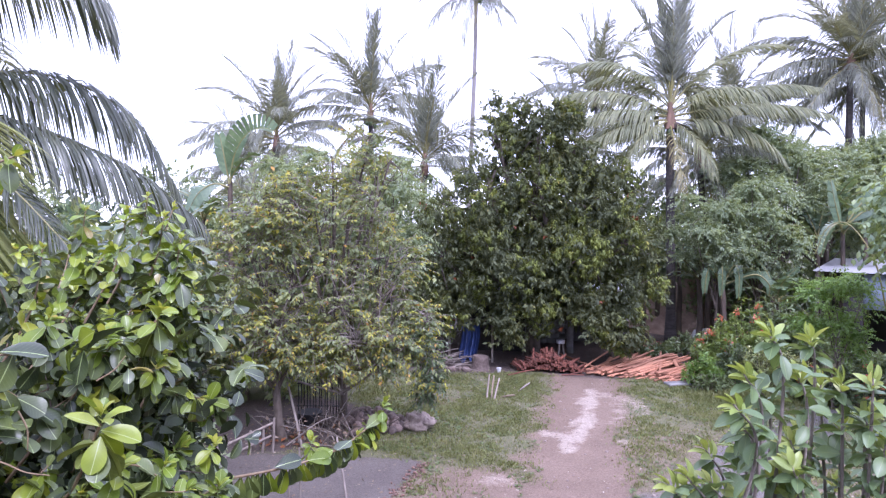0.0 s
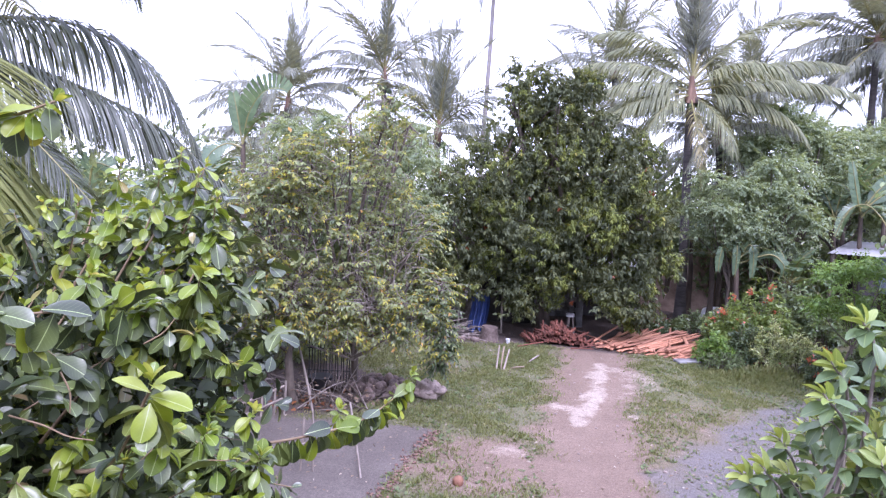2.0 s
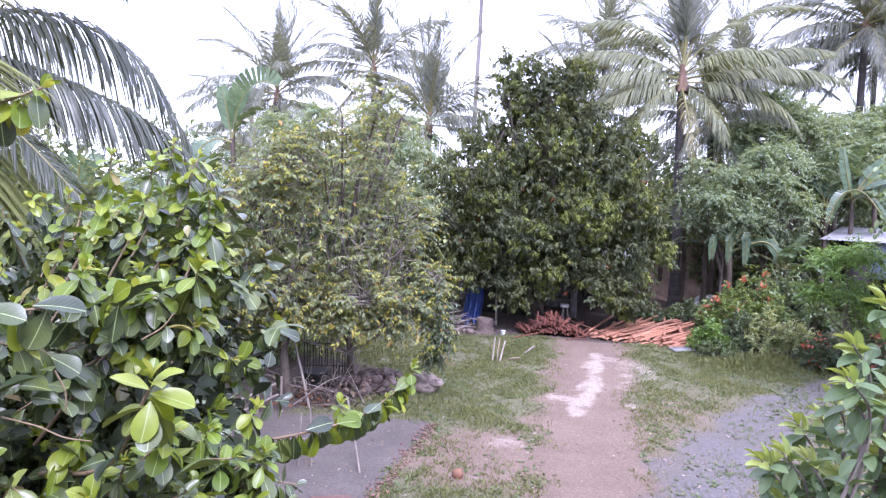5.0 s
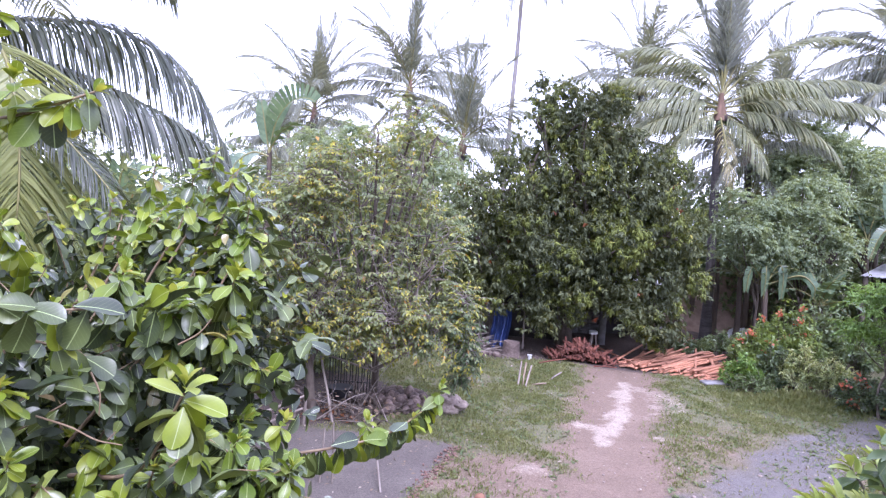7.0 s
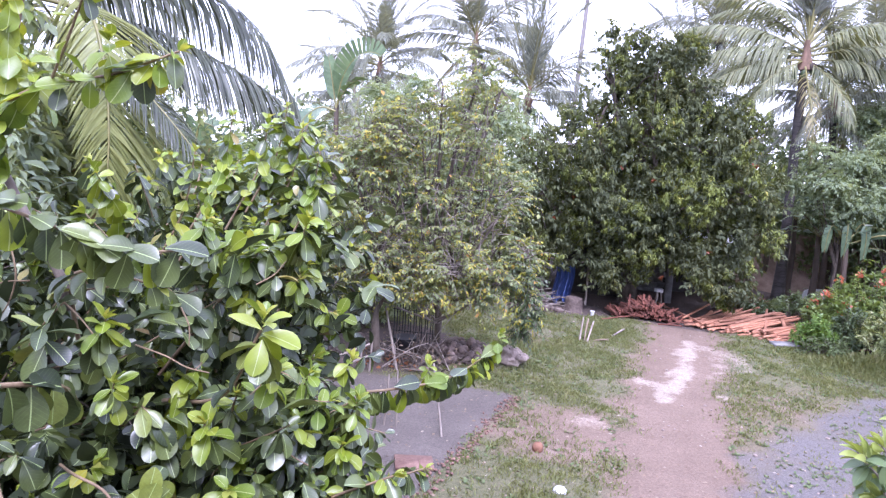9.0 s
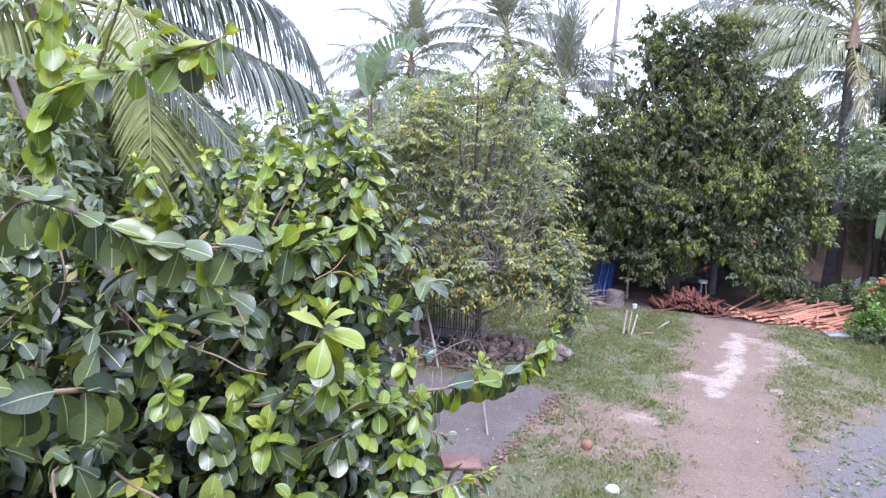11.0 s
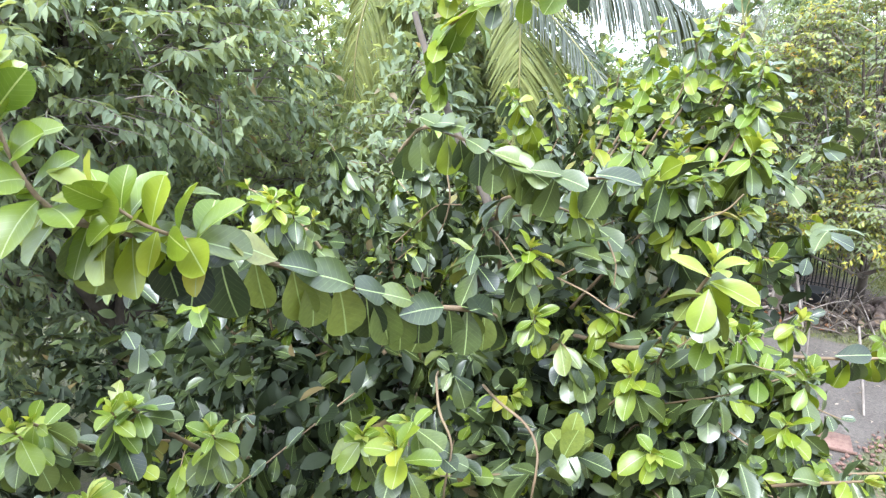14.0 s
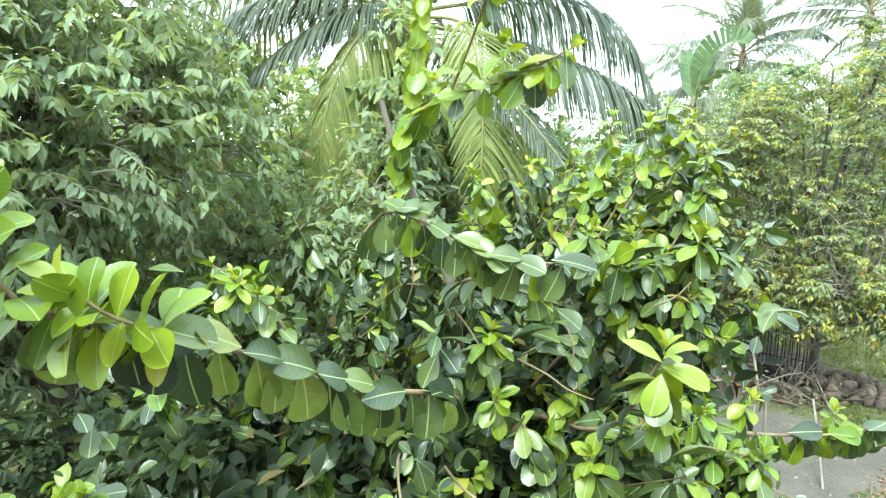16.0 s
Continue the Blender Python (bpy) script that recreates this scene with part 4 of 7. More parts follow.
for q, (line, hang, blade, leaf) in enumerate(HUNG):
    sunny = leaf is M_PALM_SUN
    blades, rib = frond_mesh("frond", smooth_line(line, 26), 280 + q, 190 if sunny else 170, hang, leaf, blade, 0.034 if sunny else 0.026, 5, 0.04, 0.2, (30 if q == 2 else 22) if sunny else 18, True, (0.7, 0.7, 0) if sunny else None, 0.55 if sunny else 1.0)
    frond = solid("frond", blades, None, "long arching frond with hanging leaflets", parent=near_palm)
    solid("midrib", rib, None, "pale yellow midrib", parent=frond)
for q, (az, elev, bend, length, hang) in enumerate([(100, 40, 80, 4.2, 1.0), (150, 30, 80, 4.2, 1.0), (-170, 55, 70, 4.2, 0.9), (10, 72, 50, 4.4, 0.7), (-60, 70, 50, 4.4, 0.6), (-150, 20, 70, 4.0, 1.2), (60, 66, 60, 4.4, 0.8), (-110, 62, 60, 4.4, 0.9), (120, 10, 70, 4.0, 1.2), (200, 8, 60, 4.0, 1.2)]):
    solid("frond", frond_mesh("frond", bent_line(elev, bend, length, q), 300 + q, 84, hang, M_PALM, 1.0, 0.045, 4, 0.05), None, parent=near_palm, m=pose(NP[0], NP[1], NP[2] + 0.25, 0, 0, az))


# ---- bananas ----
def banana_leaf(g, rng, p, az, elev, bend, length, wide, mi=0):
    """A long paddle on a stout midrib, torn along its veins."""
    n = 18
    s = np.linspace(0, 1, n)
    ang = np.radians(elev) - np.radians(bend) * s**1.4
    l = length / (n - 1)
    x = np.concatenate([[0], np.cumsum(np.cos(ang[:-1]) * l)])
    z = np.concatenate([[0], np.cumsum(np.sin(ang[:-1]) * l)])
    ca, sa = math.cos(az), math.sin(az)
    line = np.stack([p[0] + x * ca, p[1] + x * sa, p[2] + z], -1)
    tube(g, line, 0.035, 0.008, 5, 1)
    w = wide * np.sin(np.pi * np.clip((s - 0.12) / 0.88, 0, 1) ** 0.8) ** 0.6
    side = np.array((-sa, ca, 0.0))
    for sign in (-1, 1):
        for q in range(2, n - 1):
            tear = rng.uniform(0.0, 0.25) if rng.random() < 0.45 else 0.01
            a, b = line[q], line[q] + (line[q + 1] - line[q]) * (1 - tear)
            lift = rng.uniform(-0.35, 0.25)
            oa, ob_ = side * sign * w[q] + UP * w[q] * lift, side * sign * w[min(q + 1, n - 1)] + UP * w[q] * (lift + rng.normal() * 0.05)
            v = [a, b, b + ob_ + (b - a) * 0.4, a + oa + (b - a) * 0.4]
            g.add(v, [(0, 1, 2, 3)], [(0.5, s[q]), (0.5, s[q + 1]), (1, s[q + 1]), (1, s[q])], mi)


def set_leaf(plant, pts, wide, face, seed, fold=0.25):
    """One banana leaf along a given midrib, its blade turned towards face and notched at the edges."""
    rng = np.random.default_rng(seed)
    line = smooth_line(pts, 20)
    g = Geo()
    tube(g, line, 0.035, 0.008, 5, 1)
    s = np.linspace(0, 1, 20)
    w = wide * np.sin(np.pi * np.clip((s - 0.1) / 0.92, 0, 1) ** 0.85) ** 0.55
    for sign in (-1, 1):
        for q in range(1, 18):
            tan = unit(line[q + 1] - line[q])
            side = unit(np.cross(tan, np.array(face, float))) * sign
            lift = unit(np.cross(side, tan)) * sign * -fold
            a, b = line[q], line[q] + (line[q + 1] - line[q]) * (1 - (rng.uniform(0.05, 0.3) if rng.random() < 0.1 else 0.0))
            slant = tan * 0.12
            g.add([a, b, b + (side + lift) * w[q + 1] + slant, a + (side + lift) * w[q] + slant], [(0, 1, 2, 3)], [(0.5, s[q]), (0.5, s[q + 1]), (1, s[q + 1]), (1, s[q])], 0)
    solid("leaf", g, [M_BANANA, M_RACHIS], parent=plant)


def banana(x, y, h, seed, n=7, size=1.9, label="banana plant with torn green leaves"):
    rng = np.random.default_rng(seed)
    t = thing("banana_plant", label, "banana plant", "bananas", at=(x, y, 0))
    g = Geo()
    tube(g, smooth_line([(x, y, -0.05), (x + 0.05, y, h * 0.5), (x, y + 0.05, h)], 9), 0.13, 0.07, 9, 0, 0.06, seed, 0.05)
    solid("stem", g, M_BANANA_STEM, parent=t)
    for e in range(n):
        g = Geo()
        banana_leaf(g, rng, (x, y, h - 0.1), e * 2.4 + rng.normal() * 0.3, rng.uniform(25, 84), rng.uniform(40, 115), size * rng.uniform(0.8, 1.15), 0.27)
        solid("leaf", g, [M_BANANA, M_RACHIS], parent=t)
    return t


for q, (x, y, h, n, size) in enumerate([(-9.6, 20.6, 5.0, 7, 2.2), (-7.2, 20.2, 4.4, 6, 2.1), (-9.4, 17.5, 4.0, 7, 2.2), (-7.6, 11.6, 3.3, 7, 1.9), (-6.7, 10.9, 2.9, 6, 1.7), (-8.6, 12.8, 3.2, 7, 2.0), (12.2, 25.2, 4.4, 8, 2.5),
                                        (6.3, 27.5, 3.0, 6, 1.8), (8.0, 28.3, 3.2, 6, 1.9), (8.9, 27.4, 2.9, 6, 1.8), (7.4, 29.6, 3.4, 6, 1.9), (5.6, 29.0, 3.6, 6, 1.9), (9.7, 29.2, 3.1, 6, 1.8), (7.7, 24.6, 2.9, 7, 1.9), (8.6, 25.0, 2.6, 6, 1.8), (9.9, 23.2, 2.2, 8, 1.8), (10.9, 22.6, 1.5, 7, 1.6), (13.6, 24.6, 4.6, 7, 2.2), (12.9, 26.0, 4.9, 7, 2.3)]):
    banana(x, y, h, 40 + q, n, size, "banana plant with dark stem and torn green leaves")
tall = banana(-8.15, 19.3, 6.1, 61, 1, 1.4, "tall banana plant with one upright leaf and one folded over")
set_leaf(tall, [(-8.15, 19.3, 6.0), (-8.24, 19.3, 6.5), (-8.34, 19.28, 7.05), (-8.45, 19.25, 7.6)], 0.24, (0.4, -1, 0.1), 62)
set_leaf(tall, [(-8.12, 19.3, 6.1), (-7.95, 19.25, 6.9), (-7.55, 19.2, 7.5), (-7.05, 19.1, 7.68), (-6.55, 19.0, 7.55)], 0.36, (0.2, -0.8, 0.5), 63, -0.9)
set_leaf(tall, [(-8.15, 19.3, 5.9), (-8.6, 19.2, 6.0), (-9.0, 19.0, 5.7), (-9.3, 18.9, 5.1)], 0.3, (0.2, -0.7, 0.7), 64)
low = banana(-8.2, 11.9, 3.9, 65, 4, 1.5, "banana plant with a broad grey-green leaf laid over")
set_leaf(low, [(-8.2, 11.9, 3.9), (-8.25, 11.7, 4.45), (-7.75, 11.5, 4.56), (-7.1, 11.4, 4.66)], 0.24, (0.1, -0.8, 0.7), 66)
set_leaf(low, [(-8.2, 11.9, 3.9), (-8.15, 11.9, 4.5), (-8.0, 11.85, 5.05), (-7.6, 11.8, 5.0)], 0.26, (0.2, -1, 0.2), 67)
hung = banana(8.0, 23.0, 2.9, 74, 2, 1.3, "banana plant with broad leaves hanging straight down")
for q, (dx, top, end) in enumerate(((-0.6, 3.3, 2.4), (-0.05, 3.35, 2.25), (0.5, 3.4, 2.2), (1.5, 3.1, 2.4))):
    set_leaf(hung, [(8.0, 23.1, 2.7), (8.0 + 0.7 * dx, 23.0, top), (8.0 + dx, 22.9, top - 0.3), (8.0 + 1.04 * dx, 22.95, end)], 0.17, (0.3, -1, -0.15), 75 + q, 0.12)
bright = banana(12.75, 24.5, 4.6, 68, 3, 1.8, "bright banana plant with yellow arching midribs beside the shed")
set_leaf(bright, [(12.7, 24.5, 4.6), (12.52, 24.4, 5.1), (12.33, 24.35, 5.75), (12.14, 24.3, 6.5)], 0.22, (0.3, -1, 0.0), 69)
set_leaf(bright, [(12.75, 24.5, 4.7), (13.2, 24.4, 5.5), (13.75, 24.3, 6.0), (14.5, 24.2, 6.4)], 0.3, (0.1, -0.7, 0.8), 70)
set_leaf(bright, [(12.75, 24.5, 4.7), (13.3, 24.3, 5.3), (14.0, 24.2, 5.5), (14.7, 24.1, 5.4)], 0.28, (0.1, -0.7, 0.8), 71)
set_leaf(bright, [(12.8, 24.4, 4.8), (12.3, 24.2, 4.85), (11.95, 24.1, 4.4), (11.75, 24.0, 3.75)], 0.2, (-0.6, -0.5, 0.6), 72, -0.6)
set_leaf(bright, [(12.8, 24.4, 4.8), (13.15, 24.1, 4.6), (13.5, 24.0, 4.1), (13.8, 23.9, 3.6)], 0.2, (0.5, -0.6, 0.6), 73, -0.6)


# ---- mango tree ----
MANGO = [(0.30, 22.3, 8.73, 0.55), (1.36, 22.26, 8.62, 0.52), (2.4, 22.17, 8.5, 0.55), (0.11, 22.3, 7.67, 0.75), (1.46, 22.25, 7.37, 0.92), (2.69, 22.14, 7.16, 0.8), (-1.5, 22.24, 5.1, 1.12), (-0.07, 22.3, 5.82, 1.28), (1.67, 22.24, 5.53, 1.5), (3.37, 22.04, 5.34, 1.4), (4.4, 21.83, 4.3, 1.15), (-1.6, 22.23, 3.46, 1.3)]
MANGO += [(0.54, 22.4, 3.4, 1.9), (3.21, 22.2, 3.4, 1.9), (4.75, 21.75, 2.7, 0.95), (-1.5, 22.0, 2.0, 1.0), (0.1, 21.7, 2.0, 0.9), (1.72, 21.6, 2.3, 1.1), (3.9, 21.5, 1.9, 1.0), (4.3, 21.3, 1.2, 0.6), (0.6, 21.2, 1.2, 0.45), (1.9, 24.5, 4.5, 2.6), (1.4, 23.4, 6.6, 1.2), (0.5, 21.2, 1.15, 0.62), (4.3, 21.2, 1.2, 0.7), (3.1, 21.2, 1.9, 0.6), (-1.0, 21.3, 1.5, 0.42)]
t = thing("mango_tree", "large dense dark green mango tree with yellow-green new leaves", "tree", at=(1.5, 23.6, 0))
rng = np.random.default_rng(5)
limbs(rng, (1.5, 23.6, 0), (1.55, 23.4, 2.0), MANGO[3:14], 0.3, M_BARK, t, 4)
MANGO += [(4.15, 22.0, 6.1, 0.9), (3.5, 22.1, 6.9, 0.55), (0.4, 22.3, 8.55, 0.7), (2.3, 22.2, 8.35, 0.7), (0.85, 22.3, 8.3, 0.6), (1.9, 22.2, 8.1, 0.65), (0.8, 22.5, 7.6, 0.8), (2.1, 22.4, 7.3, 0.85), (3.3, 22.1, 6.4, 0.6), (-0.7, 22.3, 6.4, 0.6)]
g = Geo()
bunches = clumps(rng, MANGO, 10, 0.34, 0.25)
crown(g, rng, MANGO, 4200, 8, 0.2, KITE, 0.7, 0, 0.3, -0.7, 1.0, 0.5, 1.3, 0.9)
whorls(g, rng, bunches, 9500, 13, 0.15, LANCE_LOW, 0, 1, 0.45, -0.4, 1.1)
lower = [b for b in bunches if b[2] < 5.0 and (b[0] > 2.0 or b[2] < 2.6) and rng.random() < 0.35]
whorls(g, rng, lower, 1000, 13, 0.155, LANCE_LOW, 1, 1, 0.0, -0.2, 1.4)
crown(g, rng, [b for b in bunches if b[2] < 6.0], 26, 9, 0.15, LANCE, 1.1, 2, 0.12, -1, 1.0, 0.05, 1.2, 1.2)
solid("crown", g, [M_MANGO, M_MANGO_NEW, M_MANGO_RED], parent=t)

# ---- star-fruit tree with thin feathery leaves and bare twigs ----
STAR = [(-2.4, 14.4, 6.0, 0.5), (-3.6, 14.2, 6.0, 0.5), (-4.5, 14.0, 5.6, 0.5), (-3.9, 14.0, 4.7, 1.35), (-2.7, 14.3, 5.6, 1.0), (-2.8, 14.2, 6.5, 0.6), (-4.9, 13.7, 4.95, 0.95), (-5.25, 13.5, 4.1, 1.1), (-3.9, 14.0, 3.3, 1.45), (-2.45, 14.3, 3.7, 1.1), (-2.3, 14.3, 2.5, 0.95), (-4.8, 13.7, 2.5, 1.05), (-3.4, 14.1, 1.9, 0.8), (-5.7, 13.4, 2.8, 0.75), (-3.5, 14.8, 4.8, 1.4), (-2.2, 14.0, 1.95, 0.45), (-3.84, 13.7, 2.1, 0.6), (-3.12, 13.85, 2.64, 0.85), (-4.86, 13.34, 2.32, 0.85), (-2.27, 14.0, 3.25, 0.65), (-2.7, 13.9, 1.8, 0.35), (-5.4, 13.1, 1.86, 0.55), (-1.85, 14.1, 2.3, 0.38)]
t = thing("fruit_tree", "twiggy fruit tree with small yellowish-green feathery leaves", "tree", at=(-3.64, 15.2, 0))
rng = np.random.default_rng(6)
limbs(rng, (-3.64, 15.2, 0), (-3.7, 14.9, 1.5), STAR[:13] + STAR[16:20], 0.1, M_BARK, t, 7)
g = Geo()
sprays(g, rng, STAR, 2050, 0.5, 8, 0.125, KITE, 0.26, 0, 1.2, 2, 0.4, 1, 0.7, 0.0, 0.85, 0.75)
crown(g, rng, STAR, 350, 8, 0.13, ROUND_KITE, 0.5, 0, 0.2, -0.2, 1.2, 0.4, 1.3, 0.9)
SKIRT = [(-1.75, 14.0, 2.0, 0.55), (-2.5, 13.7, 1.75, 0.45), (-3.37, 13.5, 1.8, 0.5), (-1.5, 14.2, 2.7, 0.45), (-2.1, 13.8, 2.2, 0.6), (-2.92, 13.5, 2.4, 0.7), (-4.3, 13.3, 1.9, 0.5)]
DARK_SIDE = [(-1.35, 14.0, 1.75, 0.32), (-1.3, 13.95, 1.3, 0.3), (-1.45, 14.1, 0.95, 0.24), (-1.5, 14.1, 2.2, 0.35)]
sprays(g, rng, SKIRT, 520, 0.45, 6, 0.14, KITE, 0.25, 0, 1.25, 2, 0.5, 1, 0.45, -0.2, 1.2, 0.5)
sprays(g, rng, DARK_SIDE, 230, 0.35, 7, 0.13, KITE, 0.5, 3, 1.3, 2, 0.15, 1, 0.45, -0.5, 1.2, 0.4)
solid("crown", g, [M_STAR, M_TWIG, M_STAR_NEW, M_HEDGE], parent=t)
for x, y, z, lx in ((-3.3, 14.3, 4.6, 0.2), (-4.2, 13.8, 4.2, -0.25), (-2.8, 14.2, 5.2, 0.3), (-3.8, 13.9, 3.6, 0.35), (-4.9, 13.5, 4.4, -0.3), (-2.5, 14.0, 3.4, 0.1), (-3.1, 13.6, 3.2, -0.35), (-4.5, 13.3, 3.1, 0.3)):
    g2 = Geo()
    tube(g2, smooth_line([(-3.64 + 0.3 * lx, 15.0, 0.7), (x - lx, (y + 14.9) / 2, z * 0.45), (x - 0.2 * lx, y, z * 0.75), (x + lx, y - 0.2, z + 0.5)], 14), 0.028, 0.008, 6, 0, 0.08)
    solid("limb", g2, M_TWIG, "bare pale grey shoot", parent=t)
t = thing("fruit_tree", "second slender fruit tree with leaning bark-brown trunk", "tree", at=(-4.65, 13.75, 0))
limbs(rng, (-4.65, 13.75, 0), (-4.75, 13.7, 1.4), STAR[6:8] + STAR[11:12] + STAR[13:14], 0.11, M_BARK, t, 6)
g = Geo()
sprays(g, rng, STAR[6:8] + STAR[11:12] + STAR[13:14], 380, 0.6, 6, 0.16, KITE, 0.3, 0, 1.3, 2, 0.3, 1, 0.7, -0.2, 1.2, 0.75)
solid("crown", g, [M_STAR, M_TWIG, M_STAR_NEW], parent=t)

# ---- tree behind the near tree: many lance-shaped dull leaves ----
MID = [(-6.9, 2.1, 4.9, 1.45), (-6.7, 3.1, 4.8, 1.05), (-8.0, 2.7, 3.5, 1.3), (-8.1, 1.3, 3.5, 1.3), (-7.4, 4.5, 3.5, 0.9), (-7.2, 0.6, 4.8, 1.5), (-7.0, 2.3, 6.1, 1.35), (-7.4, 1.2, 6.1, 1.4), (-8.2, 2.6, 2.4, 1.1), (-8.4, 0.6, 2.3, 1.2), (-7.0, 4.9, 2.2, 1.0), (-5.75, 5.0, 4.75, 0.3), (-5.7, 4.8, 4.2, 0.4), (-5.8, 4.5, 3.7, 0.5)]
t = thing("lance_leaved_tree", "bushy tree with dull dark green lance-shaped leaves", "tree", at=(-7.7, 2.4, 0))
rng = np.random.default_rng(7)
limbs(rng, (-7.7, 2.4, 0), (-7.6, 2.4, 2.2), MID[:8], 0.17, M_BARK, t, 5)
g = Geo()
sprays(g, rng, MID, 2500, 0.45, 8, 0.15, LANCE_LOW, 0.22, 0, 1.2, 2, 0.15, 1, 0.5, -0.42, 1.2, 0.7)
crown(g, rng, MID, 2700, 8, 0.14, LANCE_LOW, 0.4, 0, 0.24, -0.45, 1.2, 0.5, 1.2, 0.6)
solid("crown", g, [M_MID, M_TWIG, M_SHRUB], parent=t)


# ---- near tree: broad glossy leaves ----
NEAR = [(-3.35, 2.8, 3.1, 1.2), (-2.6, 3.5, 3.15, 1.1), (-3.7, 1.35, 2.15, 0.75), (-2.65, 4.5, 3.5, 0.9), (-3.6, 4.2, 3.45, 1.1), (-3.9, 5.4, 3.6, 0.95), (-2.15, 2.8, 2.85, 0.8), (-3.0, 2.1, 2.15, 0.95), (-2.4, 3.6, 2.0, 1.0), (-4.0, 2.2, 3.0, 1.0), (-3.3, 0.8, 1.75, 0.95), (-1.75, 2.95, 2.85, 0.62), (-1.9, 3.5, 2.6, 0.7)]
NEAR_SMALL = [(-2.4, 4.62, 4.5, 0.36), (-2.2, 4.3, 4.15, 0.45), (-2.1, 3.4, 4.0, 0.4), (-3.1, 4.8, 4.35, 0.35)]
near_tree = thing("broad_leaved_tree", "near tree with broad glossy rounded leaves and pale yellow shoots", "tree", at=(-3.5, 3.5, 0))
rng = np.random.default_rng(8)
limbs(rng, (-3.5, 3.5, 0), (-3.38, 3.35, 3.4), NEAR[:7], 0.06, M_BARK, near_tree, 4)
near_p, near_a, near_kind = [], [], []


def hang_leaf(p, d, length, kind=0, wide=1.0, nh=None):
    nh = unit(UP + 0.3 * rng.normal(size=3)) if nh is None else nh
    near_p.append(np.asarray(p, float))
    near_a.append(leaf_turns(np.asarray(d, float)[None], np.asarray(nh, float)[None], np.array([length]), np.array([wide * 1.08]))[0])
    near_kind.append(kind)


def rosette(p, axis, n, length, kind=1, bud=True):
    """A whorl of leaves round a shoot's end, with small new ones upright in it."""
    axis = unit(axis)
    a = unit(np.cross(axis, (0.3, 0.9, 0.1)))
    b = np.cross(axis, a)
    for q in range(n):
        u = (q + 0.5) / n
        th = q * 2.4 + rng.normal() * 0.2
        out = a * math.cos(th) + b * math.sin(th)
        d = out * (0.55 + 0.4 * u) + axis * (0.75 - 1.0 * u) - UP * (0.1 + 0.85 * u) * rng.uniform(0.5, 1.5) + 0.22 * rng.normal(size=3)
        hang_leaf(p - axis * 0.15 * u, d, length * (0.62 + 0.56 * u) * rng.uniform(0.8, 1.2), 1 if kind == 3 else kind if u < 0.6 else 0, rng.uniform(0.88, 1.12), unit(axis * 0.7 + UP * 0.5 + out * 0.7 * u + 0.25 * rng.normal(size=3)))
    if bud:
        for q in range(4):
            th = q * 1.7
            hang_leaf(p, axis + 0.45 * (a * math.cos(th) + b * math.sin(th)), length * rng.uniform(0.35, 0.6), 2 if q < 3 else 1)


def leafy_branch(pts, r0, r1, length, every, start=0.2, kind=0, hang=0.55, end=7, end_kind=1, label=""):
    """A branch with leaves to both sides in turn, and a whorl at its end."""
    line = smooth_line(pts, 24)
    g = Geo()
    tube(g, line, r0, r1, 7, 0, 0.04, len(near_p) + 2)
    solid("branch", g, M_STEM, label, parent=near_tree)
    seg = np.linalg.norm(np.diff(line, axis=0), axis=1).sum()
    n = int(seg * (1 - start) / every)
    for q in range(n):
        s = start + (1 - start) * q / n
        i = min(int(s * 23), 22)
        p = line[i] + (line[i + 1] - line[i]) * (s * 23 - i)
        if kind == 0 and rng.random() < 0.12:
            continue
        tan = unit(line[min(i + 1, 23)] - line[max(i - 1, 0)])
        side = unit(np.cross(tan, UP)) * (1 if q % 2 else -1)
        low = hang * (rng.uniform(0.8, 1.5) if q % 2 else rng.uniform(-0.1, 0.7))
        hang_leaf(p, side * (0.75 - 0.3 * min(low, 1)) + tan * rng.uniform(-0.1, 0.5) - UP * low + rng.normal(size=3) * 0.22, length * rng.uniform(0.75, 1.15), kind, rng.uniform(0.9, 1.15), nh=unit(UP + side * low * 0.8 + 0.35 * rng.normal(size=3)))
    if end:
        rosette(line[-1], line[-1] - line[-3], end, length * 0.85, end_kind)


def feathered_branch(pts, r0, r1, length, n, start, towards, kind=0, young=0.08, lying=3):
    """A branch seen from its side: leaves hang under it and lie along it, faces turned outward."""
    line = smooth_line(pts, 24)
    g = Geo()
    tube(g, line, r0, r1, 7, 0, 0.04, 5)
    solid("branch", g, M_STEM, parent=near_tree)
    out = unit(np.array(towards, float))
    for q in range(n):
        s = (start + (1 - start) * (q + rng.uniform(-0.3, 0.3)) / n) * 23
        i = int(np.clip(s, 0, 22))
        p = line[i] + (line[i + 1] - line[i]) * (s - i)
        tan = unit(line[i + 1] - line[max(i - 1, 0)])
        k = kind if kind or rng.random() > young else 1
        if q % lying:
            d = -UP * rng.uniform(0.7, 1.1) - tan * rng.uniform(-0.2, 0.7) + out * rng.uniform(-0.1, 0.4) + 0.25 * rng.normal(size=3)
            nh = unit(out + UP * rng.uniform(0.1, 0.6) + 0.22 * rng.normal(size=3))
        else:
            d = -tan * rng.uniform(0.5, 0.9) + out * rng.uniform(0.1, 0.5) + UP * rng.uniform(-0.1, 0.3)
            nh = unit(out * 0.7 + UP + 0.25 * rng.normal(size=3))
        hang_leaf(p - UP * 0.01, d, length * rng.uniform(0.75, 1.1), k, rng.uniform(0.9, 1.15), nh)


